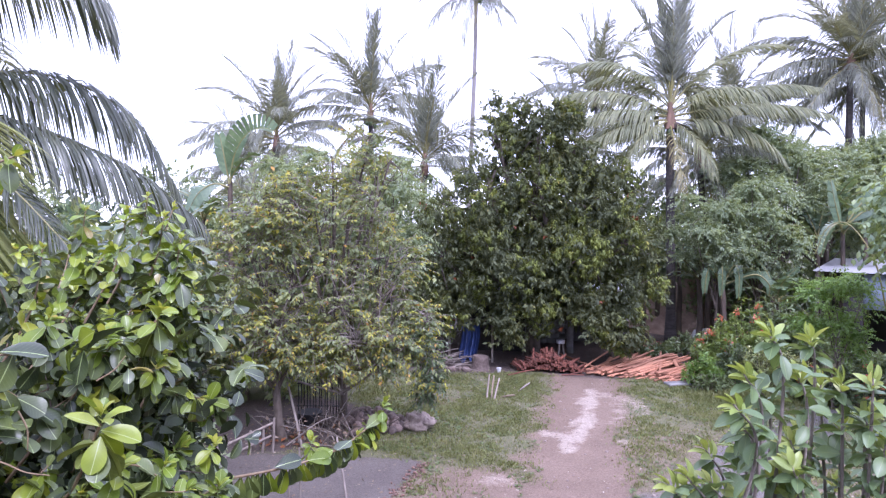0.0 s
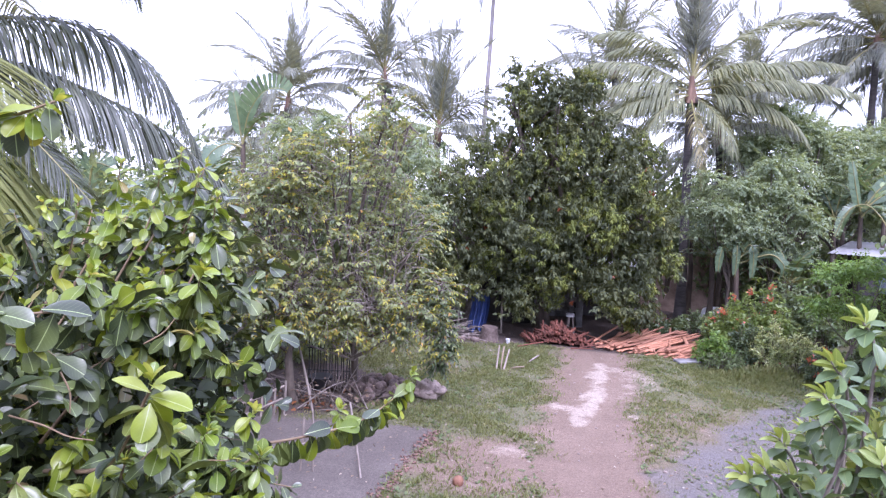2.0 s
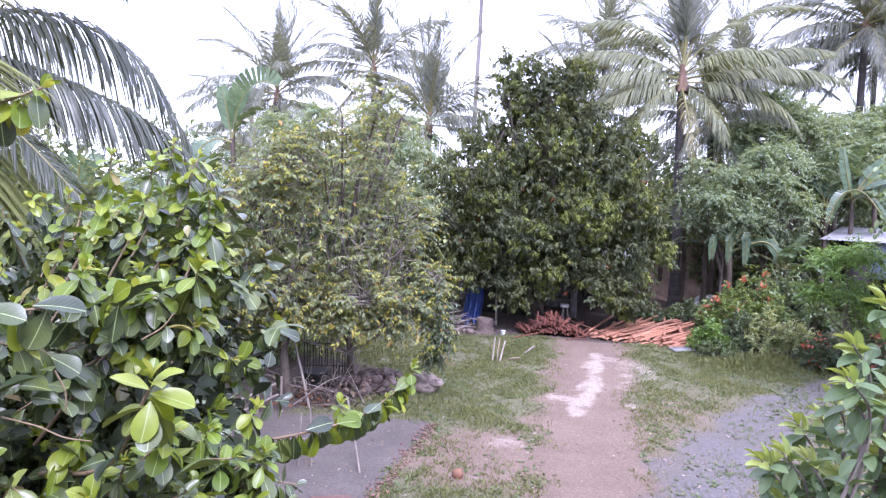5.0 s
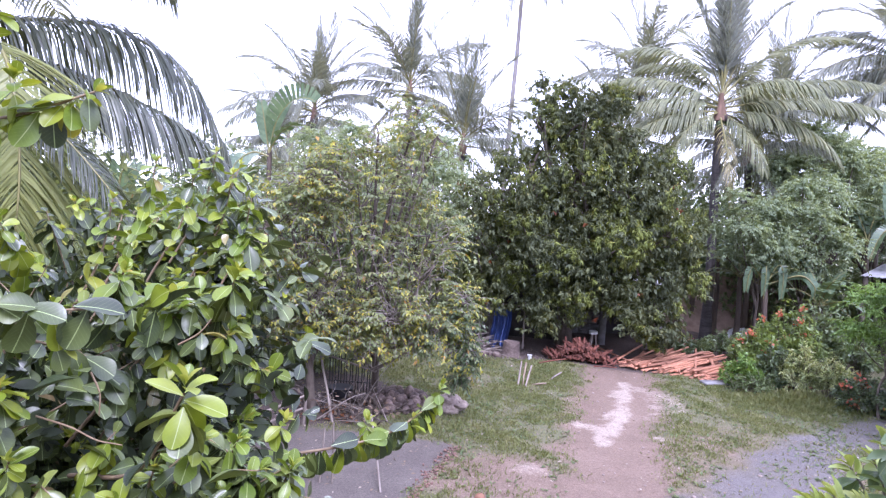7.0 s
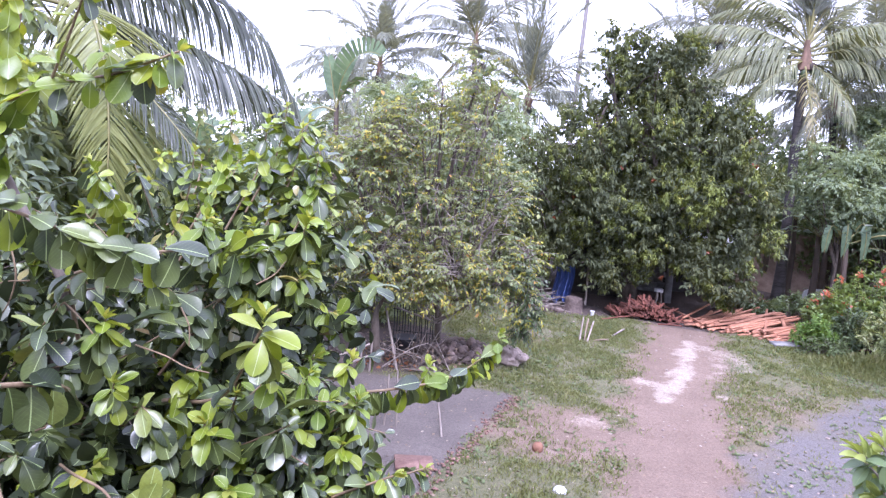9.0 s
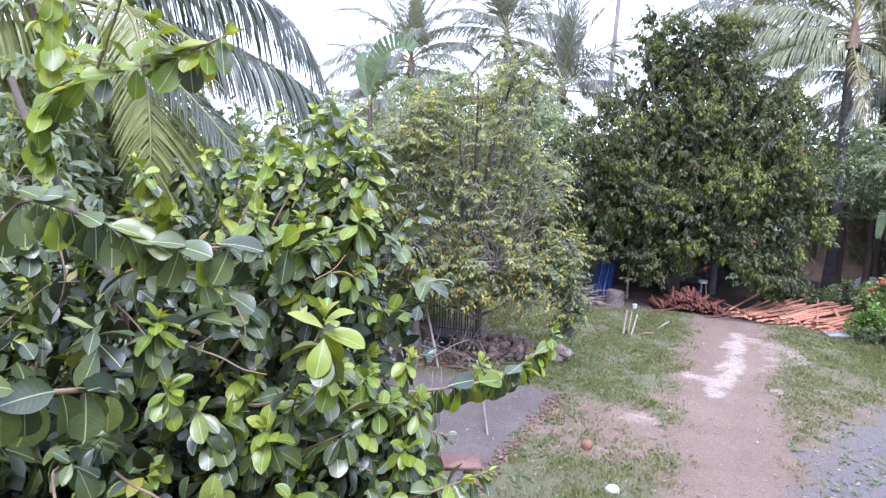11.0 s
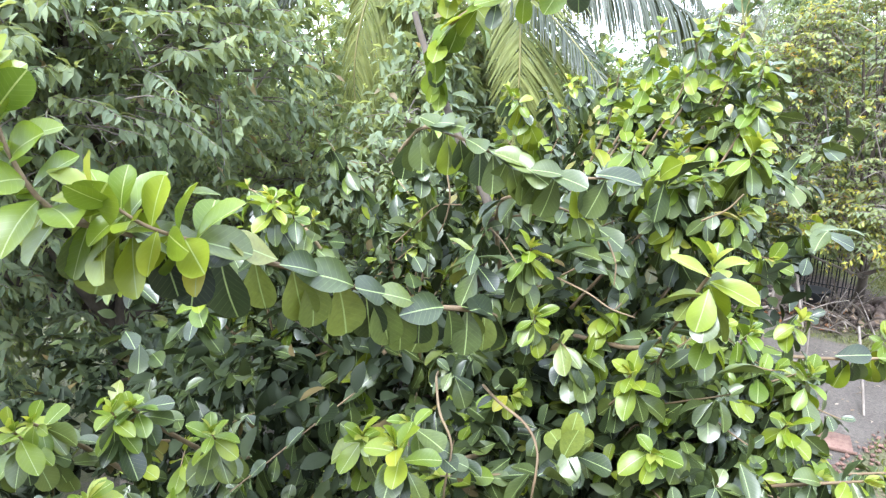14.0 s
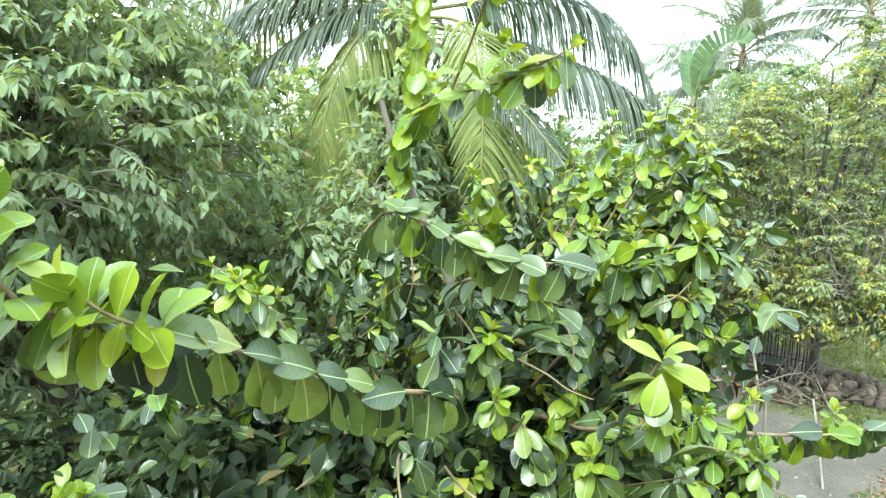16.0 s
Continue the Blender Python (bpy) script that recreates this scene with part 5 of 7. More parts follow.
def two_row_branch(pts, r0, r1, length, n, start, towards, young=0.1, hung=3, cycle=5):
    """A bare-stemmed branch seen from its side: single leaves hang from it, others lie along its upper side."""
    line = smooth_line(pts, 24)
    g = Geo()
    tube(g, line, r0, r1, 7, 0, 0.04, 5)
    solid("branch", g, M_STEM, parent=near_tree)
    out = unit(np.array(towards, float))
    for q in range(n):
        s = (start + (1 - start) * (q + rng.uniform(-0.25, 0.25)) / n) * 23
        i = int(np.clip(s, 0, 22))
        p = line[i] + (line[i + 1] - line[i]) * (s - i)
        tan = unit(line[i + 1] - line[max(i - 1, 0)])
        k = 1 if rng.random() < young else 0
        if q * 2 % cycle < hung:
            d = -UP * rng.uniform(0.8, 1.1) - tan * rng.uniform(-0.35, 0.45) + out * rng.uniform(-0.25, 0.15)
            nh = unit(out + UP * rng.uniform(0.0, 0.35) + tan * rng.uniform(-0.4, 0.4))
            p = p - out * (r0 + 0.004) - UP * 0.004
        else:
            d = tan * rng.choice((-0.9, 0.7, 0.9)) + UP * rng.uniform(-0.1, 0.18) + out * rng.uniform(0.1, 0.4)
            nh = unit(out * rng.uniform(0.7, 1.1) + UP * 0.75 + 0.15 * rng.normal(size=3))
            p = p + UP * rng.uniform(0.0, 0.02) + out * r0
        hang_leaf(p, d, length * rng.uniform(0.82, 1.1), k, rng.uniform(0.95, 1.15), nh)


def spiral_shoot(pts, r0, r1, n, big, small):
    """An upright young shoot with leaves set round it in a spiral, smaller and yellower towards the tip."""
    line = smooth_line(pts, 24)
    g = Geo()
    tube(g, line, r0, r1, 7, 0, 0.04, 6)
    solid("branch", g, M_STEM, parent=near_tree)
    for q in range(n):
        u = q / (n - 1)
        i = min(int(u * 23), 22)
        tan = unit(line[i + 1] - line[max(i - 1, 0)])
        a = unit(np.cross(tan, (0.3, 0.9, 0.1)))
        b = np.cross(tan, a)
        th = q * 2.4 + rng.normal() * 0.2
        out = a * math.cos(th) + b * math.sin(th)
        hang_leaf(line[i], out * (0.95 - 0.4 * u) + tan * (0.1 + 0.7 * u) - UP * 0.45 * (1 - u) + 0.12 * rng.normal(size=3), (big + (small - big) * u) * rng.uniform(0.85, 1.12), 2 if u > 0.86 else 1, rng.uniform(0.9, 1.15), unit(tan * 0.45 + UP * 0.35 + np.array((0.6, -0.2, 0.0)) + 0.4 * rng.normal(size=3)))


two_row_branch([(-2.85, 2.9, 3.25), (-2.3, 2.2, 3.72), (-2.25, 1.75, 3.89), (-2.3, 1.29, 4.11), (-2.39, 0.8, 4.3)], 0.012, 0.007, 0.185, 32, 0.2, (1, -0.4, 0.1), 0.04)
spiral_shoot([(-2.36, 0.95, 4.24), (-2.4, 0.8, 4.32), (-2.42, 0.74, 4.45), (-2.41, 0.72, 4.58), (-2.4, 0.71, 4.64)], 0.008, 0.003, 42, 0.17, 0.09)
spiral_shoot([(-2.3, 1.1, 4.2), (-2.28, 0.95, 4.28), (-2.3, 0.85, 4.38)], 0.006, 0.003, 22, 0.15, 0.1)
feathered_branch([(-3.38, 3.35, 3.4), (-3.27, 3.2, 3.95), (-3.08, 2.66, 4.62), (-2.85, 2.59, 4.86), (-2.45, 2.7, 4.98), (-2.2, 2.8, 5.1)], 0.014, 0.005, 0.155, 30, 0.3, (1, -0.8, 0.1), 0, 0.8, 2)
rosette(np.array((-2.2, 2.8, 5.1)), np.array((0.8, 0.3, 0.5)), 9, 0.12, 3)
for p in ((-2.8, 2.6, 4.98), (-2.95, 2.62, 5.2), (-2.45, 2.66, 5.12)):
    rosette(np.array(p), np.array((0.4, -0.5, 0.7)), 8, 0.13, 3)
leafy_branch([(-3.05, 2.64, 4.66), (-2.98, 2.7, 5.1), (-2.92, 2.75, 5.55)], 0.01, 0.004, 0.12, 0.055, 0.1, 1, 0.4, 7)
feathered_branch([(-3.08, 2.66, 4.62), (-2.95, 2.62, 4.95), (-2.9, 2.6, 5.25), (-2.84, 2.6, 5.55)], 0.008, 0.004, 0.135, 26, 0.0, (1, -0.7, 0.2), 1)
leafy_branch([(-2.7, 2.6, 4.92), (-2.45, 2.45, 5.12), (-2.3, 2.4, 5.35)], 0.007, 0.004, 0.11, 0.06, 0.1, 1, 0.4, 6)
leafy_branch([(-2.75, 4.0, 3.4), (-2.55, 4.4, 4.2), (-2.42, 4.7, 4.92)], 0.012, 0.004, 0.115, 0.05, 0.1, 1, 0.4, 7)
leafy_branch([(-2.5, 3.9, 3.2), (-2.2, 4.2, 3.9), (-2.1, 4.35, 4.35)], 0.012, 0.004, 0.12, 0.055, 0.2, 1, 0.5, 8)
two_row_branch([(-2.75, 3.7, 3.1), (-1.95, 4.5, 2.92), (-1.4, 5.3, 2.83), (-1.08, 5.85, 2.95)], 0.014, 0.006, 0.2, 50, 0.2, (0.3, -1, 0.3), 0.25, 6, 7)
for p, way in (((-1.08, 5.85, 2.95), (0.5, 0.5, 0.7)), ((-1.0, 5.9, 3.12), (0.3, 0.2, 1.0)), ((-1.5, 5.2, 2.98), (0.2, -0.3, 1.0))):
    rosette(np.array(p), np.array(way), 11, 0.13, 3)
rosette(np.array((-1.2, 5.6, 2.9)), np.array((0.3, 0.2, 1)), 9, 0.14, 1)
leafy_branch([(-2.5, 3.1, 3.3), (-1.85, 2.6, 3.6), (-1.58, 2.45, 3.98)], 0.012, 0.006, 0.12, 0.09, 0.4, 0, 0.7, 0)
rosette(np.array((-1.57, 2.44, 4.02)), np.array((0.1, -0.1, 1)), 11, 0.16)
leafy_branch([(-2.6, 3.2, 3.4), (-2.2, 3.3, 3.95), (-2.08, 3.33, 4.12)], 0.01, 0.005, 0.13, 0.06, 0.3, 0, 0.5, 9)
leafy_branch([(-2.9, 3.0, 3.4), (-2.75, 2.75, 3.95), (-2.5, 2.6, 4.1), (-2.2, 2.65, 4.05)], 0.014, 0.005, 0.14, 0.05, 0.3, 0, 0.6, 6, 0)
leafy_branch([(-2.4, 3.2, 2.9), (-1.95, 2.75, 3.3), (-1.8, 2.65, 3.6)], 0.012, 0.005, 0.13, 0.07, 0.4, 0, 0.6, 10)
leafy_branch([(-2.6, 2.6, 2.8), (-2.3, 1.95, 3.2), (-2.27, 1.74, 3.45)], 0.012, 0.005, 0.13, 0.07, 0.4, 0, 0.6, 10)
leafy_branch([(-3.2, 2.4, 3.2), (-3.5, 2.2, 3.8), (-3.75, 2.1, 4.02)], 0.012, 0.005, 0.12, 0.06, 0.3, 1, 0.5, 9)
leafy_branch([(-3.5, 1.5, 2.9), (-3.15, 1.2, 3.3), (-3.0, 1.08, 3.48)], 0.012, 0.005, 0.12, 0.07, 0.4, 0, 0.6, 10)
leafy_branch([(-3.5, 1.2, 2.9), (-3.2, 0.95, 3.3), (-2.98, 0.78, 3.55)], 0.012, 0.005, 0.12, 0.07, 0.4, 0, 0.6, 10)
leafy_branch([(-3.4, 4.3, 3.6), (-3.2, 4.7, 4.2), (-3.1, 4.83, 4.5)], 0.01, 0.004, 0.11, 0.055, 0.2, 0, 0.5, 7)
leafy_branch([(-3.9, 5.2, 3.8), (-3.95, 5.6, 4.3), (-4.05, 5.85, 4.55)], 0.01, 0.004, 0.11, 0.055, 0.2, 0, 0.5, 7)
leafy_branch([(-2.2, 2.9, 2.6), (-1.5, 2.9, 3.0), (-1.15, 3.0, 3.15)], 0.012, 0.005, 0.13, 0.06, 0.3, 0, 0.6, 9)
leafy_branch([(-2.2, 3.3, 2.4), (-1.5, 3.5, 2.75), (-1.15, 3.7, 2.85)], 0.012, 0.005, 0.13, 0.06, 0.3, 0, 0.6, 9)
# a bough in the middle with large overlapping leaves, and the full clusters in front
two_row_branch([(-3.12, 2.46, 4.26), (-2.86, 2.37, 4.39), (-2.68, 2.40, 4.36), (-2.46, 2.46, 4.28), (-2.30, 2.52, 4.22), (-2.07, 2.66, 4.22)], 0.01, 0.005, 0.165, 34, 0.05, (1, -0.7, 0.2), 0.1)
for p in ((-1.83, 2.45, 3.54), (-2.50, 1.71, 3.31), (-3.02, 1.02, 3.48), (-2.98, 0.73, 3.54), (-1.62, 2.65, 3.73), (-2.34, 2.49, 3.92), (-2.82, 1.28, 3.37), (-1.43, 3.23, 3.41), (-1.45, 3.07, 3.23), (-1.64, 3.07, 3.58), (-1.61, 2.87, 3.39), (-1.80, 2.69, 3.31), (-3.38, 1.9, 4.06), (-3.36, 2.0, 3.98), (-3.1, 1.4, 3.79), (-2.31, 2.5, 3.63), (-2.52, 0.8, 3.5), (-2.18, 1.6, 3.46), (-2.12, 2.9, 4.34), (-1.78, 3.3, 4.32)):
    p = np.array(p)
    rosette(p, np.array((0.45, -0.25, 0.85)) + 0.2 * rng.normal(size=3), 14, 0.135, 1)
    feathered_branch([p + (-0.35, 0.3, -0.4), p + (-0.12, 0.1, -0.2), p], 0.007, 0.004, 0.14, 9, 0.3, (1, -0.5, 0.2))
# upright shoots with yellow tips along the crown's top
for tip in ((-2.44, 4.37, 4.98), (-2.45, 4.13, 4.88), (-2.49, 3.75, 4.87), (-2.07, 4.11, 4.69), (-2.50, 3.38, 4.65), (-2.30, 4.33, 4.84)):
    tip = np.array(tip)
    leafy_branch([tip + (-0.25, -0.1, -0.75), tip + (-0.08, 0.0, -0.35), tip], 0.008, 0.004, 0.115, 0.035, 0.2, 1, 0.4, 7)
# bare hanging stems in the shade
for line, r0 in (([(-2.7, 2.3, 3.3), (-2.4, 2.0, 3.47), (-2.28, 1.9, 3.42), (-2.2, 1.88, 3.33), (-2.2, 1.84, 3.15), (-2.3, 1.95, 2.8)], 0.008), ([(-2.6, 2.5, 3.2), (-2.25, 2.2, 3.36), (-2.1, 2.18, 3.33), (-2.02, 2.15, 3.26), (-2.0, 2.1, 3.12), (-2.12, 2.2, 2.75)], 0.009)):
    g = Geo()
    tube(g, smooth_line(line, 24), r0 * 0.75, r0 * 0.45, 7, 0, 0.08)
    solid("branch", g, M_STEM, "bare pale brown stem", parent=near_tree)
# the forked trunk and grey twigs that show between the leaves
for line, r0 in (
    ([(-3.32, 2.75, 4.92), (-3.26, 2.75, 4.77), (-3.14, 2.75, 4.54), (-3.0, 2.75, 4.3), (-2.83, 2.75, 4.05), (-2.78, 2.75, 3.88), (-2.85, 2.75, 3.73), (-3.15, 3.05, 3.1), (-3.3, 3.3, 2.4)], 0.026),
    ([(-2.74, 2.7, 3.9), (-2.87, 2.7, 3.82), (-3.0, 2.7, 3.78)], 0.009),
    ([(-2.7, 2.65, 3.92), (-2.82, 2.65, 3.8), (-2.91, 2.65, 3.68)], 0.008),
    ([(-2.7, 2.65, 3.92), (-2.62, 2.65, 3.86), (-2.53, 2.65, 3.77)], 0.009),
    ([(-2.62, 2.7, 3.98), (-2.47, 2.7, 4.01), (-2.31, 2.7, 4.03)], 0.01),
    ([(-2.28, 2.6, 3.78), (-2.13, 2.6, 3.75), (-2.02, 2.6, 3.71), (-1.91, 2.6, 3.7)], 0.008),
    ([(-2.05, 2.6, 3.98), (-2.01, 2.6, 3.9), (-2.01, 2.6, 3.81)], 0.008),
    ([(-3.04, 2.7, 4.14), (-3.02, 2.7, 4.01), (-3.06, 2.7, 3.88), (-3.13, 2.7, 3.78)], 0.009),
    ([(-3.45, 2.7, 3.7), (-3.26, 2.7, 3.85), (-3.11, 2.7, 3.96), (-2.94, 2.7, 3.99)], 0.01),
    ([(-1.69, 2.6, 4.12), (-1.61, 2.6, 4.17), (-1.56, 2.6, 4.23)], 0.007),
):
    g = Geo()
    tube(g, smooth_line(line, 24), r0 * (0.6 if len(line) > 6 else 0.55), r0 * (1.1 if len(line) > 6 else 0.35), 8, 0, 0.06)
    solid("branch", g, M_BARK if len(line) > 6 else M_STEM, "brown forked stem" if len(line) > 6 else "bare brown twig", parent=near_tree)
# the rest of the crown: many short shoots over its lobes
HOLLOW = np.array((-3.0, 1.9, 3.3))


def clear(p):
    return p[2] > 0.8 and math.hypot(p[0] + 0.6, p[1] - 0.3) > 1.75 and p[0] < -1.05 and np.linalg.norm(np.asarray(p) - HOLLOW) > 0.62


for k in range(230):
    l = NEAR[int(rng.choice(len(NEAR), p=np.array([q[3] ** 2 for q in NEAR]) / sum(q[3] ** 2 for q in NEAR)))]
    u = unit(rng.normal(size=3) + (0.5, -0.25, 0.35))
    c = np.array(l[:3])
    tip = c + u * l[3] * rng.uniform(0.85, 1.2)
    if not clear(tip) or not clear(c):
        continue
    mid = c + u * l[3] * 0.65 + UP * 0.1 * rng.uniform(0, 1) + 0.08 * rng.normal(size=3)
    flat = unit(u * (1, 1, 0) + (0.5, -0.3, 0.05))
    feathered_branch([c + u * l[3] * 0.25, mid, tip], 0.007, 0.003, rng.uniform(0.125, 0.17), int(rng.integers(14, 22)), 0.3, flat, 1 if rng.random() < 0.12 else 0)
    fresh = rng.random() < (0.65 if tip[2] > 4.0 else 0.45)
    rosette(tip, unit(tip - mid + UP * 0.12), int(rng.integers(8, 13)), rng.uniform(0.1, 0.14), 1 if fresh else 0, fresh)
sp, su = sample_lobes(rng, NEAR + NEAR_SMALL, 1250, 0.4)
patch = gap_noise(sp, 1.9, 12)
ok = (gap_noise(sp, 1.5, 4) > -0.34) & (sp[:, 2] > 0.8) & (np.hypot(sp[:, 0] + 0.6, sp[:, 1] - 0.3) > 1.7) & (sp[:, 0] < -1.05) & (np.linalg.norm(sp - HOLLOW, axis=1) > 0.62)
for p, u, patchy in zip(sp[ok], su[ok], patch[ok]):
    axis = unit(u + 0.35 * rng.normal(size=3) + (0, 0, 0.3))
    fresh = rng.random() < (0.4 if p[2] > 4.2 else 0.34 if patchy > 0.1 else 0.05)
    if fresh or rng.random() < 0.5:
        rosette(p, axis, int(rng.integers(9, 14)) if fresh else int(rng.integers(5, 9)), rng.uniform(0.105, 0.165), 1 if fresh else 0, fresh and rng.random() < 0.6)
    else:
        side = unit(np.cross(axis, UP))
        for q in range(6):
            hang_leaf(p - axis * 0.045 * q, side * (0.8 if q % 2 else -0.8) + axis * 0.4 - UP * rng.uniform(0.1, 0.7) + 0.25 * rng.normal(size=3), rng.uniform(0.105, 0.18), 0)
near_p, near_a, near_kind = np.array(near_p), np.array(near_a), np.array(near_kind)
close = (near_kind == 0) & (np.hypot(near_p[:, 0] + 1.9, near_p[:, 1] - 1.6) < 1.0) & (near_p[:, 2] > 3.2)
close &= np.cumsum(close) <= 300
leaf_me = [Geo().add(*shape).mesh("leaf", M_BIG_ONE) for shape in OBOVATES]
for q, (p, a) in enumerate(zip(near_p[close], near_a[close])):
    m = Matrix([[*a[r], p[r]] for r in range(3)] + [[0, 0, 0, 1]])
    solid("leaf", leaf_me[q % 4], None, parent=near_tree, m=m)
g = Geo()
rest = (near_kind == 0) & ~close
for q, shape in enumerate(OBOVATES):
    leaves(g, shape, near_p[rest][q::4], near_a[rest][q::4], 0)
for q, shape in enumerate([OBOVATE_FLAT] + OBOVATES[:2]):
    leaves(g, shape, near_p[near_kind == 1][q::3], near_a[near_kind == 1][q::3], 1)
leaves(g, OVAL, near_p[near_kind == 2], near_a[near_kind == 2], 2)
# filler leaves inside the lobes: their dark colour paints the crown's inner shade
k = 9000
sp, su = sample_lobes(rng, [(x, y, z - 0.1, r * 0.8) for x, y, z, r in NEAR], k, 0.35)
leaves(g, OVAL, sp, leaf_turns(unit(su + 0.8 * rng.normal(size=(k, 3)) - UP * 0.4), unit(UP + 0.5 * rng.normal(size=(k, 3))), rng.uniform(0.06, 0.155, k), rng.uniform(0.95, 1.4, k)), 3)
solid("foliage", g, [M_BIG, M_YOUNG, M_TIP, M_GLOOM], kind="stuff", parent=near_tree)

# ---- small pale-tipped tree on the other side ----
NARROW = leaf_shape(6, 0.17, 0.52, 0.2, 0.3, 0.08, 0.0, 0.02, 0.1)
BROAD = leaf_shape(6, 0.23, 0.52, 0.22, 0.25, 0.08, 0.0, 0.025, -0.15)
t = thing("pale_leaved_tree", "small tree with soft green leaves and pale yellow-green tips", "tree", at=(1.7, 3.4, 0))
rng = np.random.default_rng(9)
TIPS = [(1.19, 2.86, 4.34), (1.48, 3.1, 4.28), (1.1, 2.88, 4.15), (1.0, 2.72, 4.06), (1.01, 3.08, 3.74), (0.79, 2.9, 3.64), (1.22, 3.2, 3.82), (1.57, 3.0, 4.1), (1.85, 3.25, 3.9), (1.49, 3.2, 3.8), (1.25, 2.75, 3.8), (1.83, 2.9, 4.25), (2.03, 2.9, 4.24), (1.65, 2.9, 4.14), (2.09, 2.9, 3.88), (1.92, 2.9, 3.85), (1.71, 2.9, 3.85), (0.97, 2.9, 3.66), (1.09, 2.9, 3.6), (1.31, 2.9, 3.86), (1.27, 2.9, 3.66), (0.87, 2.9, 3.68)]
TIPS += [(x + rng.uniform(-0.04, 0.16), y + rng.uniform(-0.05, 0.2), z - rng.uniform(0.08, 0.25)) for x, y, z in TIPS]
TIPS += [(x, rng.uniform(2.75, 3.5), rng.uniform(2.6, 3.3) + 0.25 * min(1.0, x - 0.85)) for x in rng.uniform(0.85, 2.3, 60)]
near_p, near_a, near_kind = [], [], []
g = Geo()
tube(g, smooth_line([(1.7, 3.4, -0.05), (1.72, 3.42, 1.2), (1.65, 3.4, 2.4)], 9), 0.045, 0.03, 9, 0, 0.05, 3, 0.03)
solid("trunk", g, M_BARK, parent=t)
for tip in TIPS:
    tip = np.array(tip)
    root = np.array((1.65 + 0.25 * (tip[0] - 1.65), 3.2, 1.9 + 0.3 * (tip[2] - 2.4)))
    line = smooth_line([root, (root + tip) / 2 + (0.3 * (tip[0] - root[0]), 0.2 * (tip[1] - root[1]), -0.08) + 0.03 * rng.normal(size=3), tip - (0.2 * (tip[0] - root[0]), 0, 0.2), tip], 18)
    g = Geo()
    tube(g, line, 0.012, 0.004, 6, 0, 0.05)
    solid("branch", g, M_TWIG, parent=t)
    axis = unit(line[-1] - line[-4])
    a = unit(np.cross(axis, (0.3, 0.9, 0.1)))
    b = np.cross(axis, a)
    high = tip[2] > 3.4
    for q in range(31):
        th = q * 2.4 + rng.normal() * 0.25
        out = a * math.cos(th) + b * math.sin(th)
        if q < 9:
            p, d, ln, kind = tip - axis * 0.008 * q, out * (0.3 + 0.09 * q) + axis * (1.0 - 0.06 * q), rng.uniform(0.055, 0.085) + 0.005 * q, 1 if (high and q < 8) or q < 5 else 0
        else:
            k = 17 - (q - 8) * 0.52
            i = int(max(k, 0))
            p = line[i]
            d, ln, kind = out * 0.9 + axis * rng.uniform(-0.1, 0.5) - UP * rng.uniform(0.1, 0.7) + 0.15 * rng.normal(size=3), rng.uniform(0.075, 0.12), 0
        hang_leaf(p, d, ln, kind, rng.uniform(0.9, 1.15), unit(UP + 0.6 * out + 0.3 * rng.normal(size=3)))
near_p, near_a, near_kind = np.array(near_p), np.array(near_a), np.array(near_kind)
g = Geo()
leaves(g, BROAD, near_p[near_kind == 0], near_a[near_kind == 0], 0)
leaves(g, NARROW, near_p[near_kind == 1], near_a[near_kind == 1], 1)
solid("crown", g, [M_SOFT_LEAF, M_LIME_LEAF], parent=t)


# ---- shrubs and trees round the yard ----
def shrub(name, label, lobes, seed, twigs, size, leaf=M_SHRUB, shape=KITE, droop=0.3, trunk=0.05, bloom=None, blooms=0, width=1.3, gaps=-0.35, category="shrub", group=""):
    rng = np.random.default_rng(seed)
    c = np.mean([l[:2] for l in lobes], 0)
    low = min(l[2] - l[3] for l in lobes)
    t = thing(name, label, category, group, at=(*c, 0))
    limbs(rng, (*c, 0), (*c, max(0.25, low + 0.3 * lobes[0][3])), lobes, trunk, M_BARK, t, 3)
    g = Geo()
    if twigs > 1200:
        sprays(g, rng, lobes, int(twigs * 0.55), 0.9, 9, size, shape, 0.45, 0, width, None, 0, None, 0.2, gaps, 0.7)
    else:
        crown(g, rng, lobes, twigs, 9, size, shape, droop, 0, 0.16, gaps, 1.3, 0.25, width, 0.05)
    solid("crown", g, leaf, parent=t)
    if bloom:
        p, u = sample_lobes(rng, lobes, blooms, 0.03)
        g = Geo()
        for q in range(blooms):
            n = 16
            c0 = p[q] + rng.normal(size=(n, 3)) * 0.055
            leaves(g, ROUND_KITE, c0, leaf_turns(unit(rng.normal(size=(n, 3)) + u[q]), unit(rng.normal(size=(n, 3))), np.full(n, 0.11), np.full(n, 1.3)))
        solid("flowers", g, bloom, "clusters of small red-orange flowers", kind="stuff", parent=t)
    return t


M_BROAD = leaf_mat("large_soft_leaf", [(0, (0.2, 0.28, 0.16)), (0.6, (0.31, 0.4, 0.22)), (1, (0.43, 0.52, 0.28))], 0.5, 0.42, sheen=0.25)
M_LIGHTLEAF = leaf_mat("light_shrub_leaf", [(0, (0.15, 0.22, 0.07)), (0.6, (0.25, 0.34, 0.1)), (1, (0.36, 0.44, 0.14))], 0.4, 0.4)


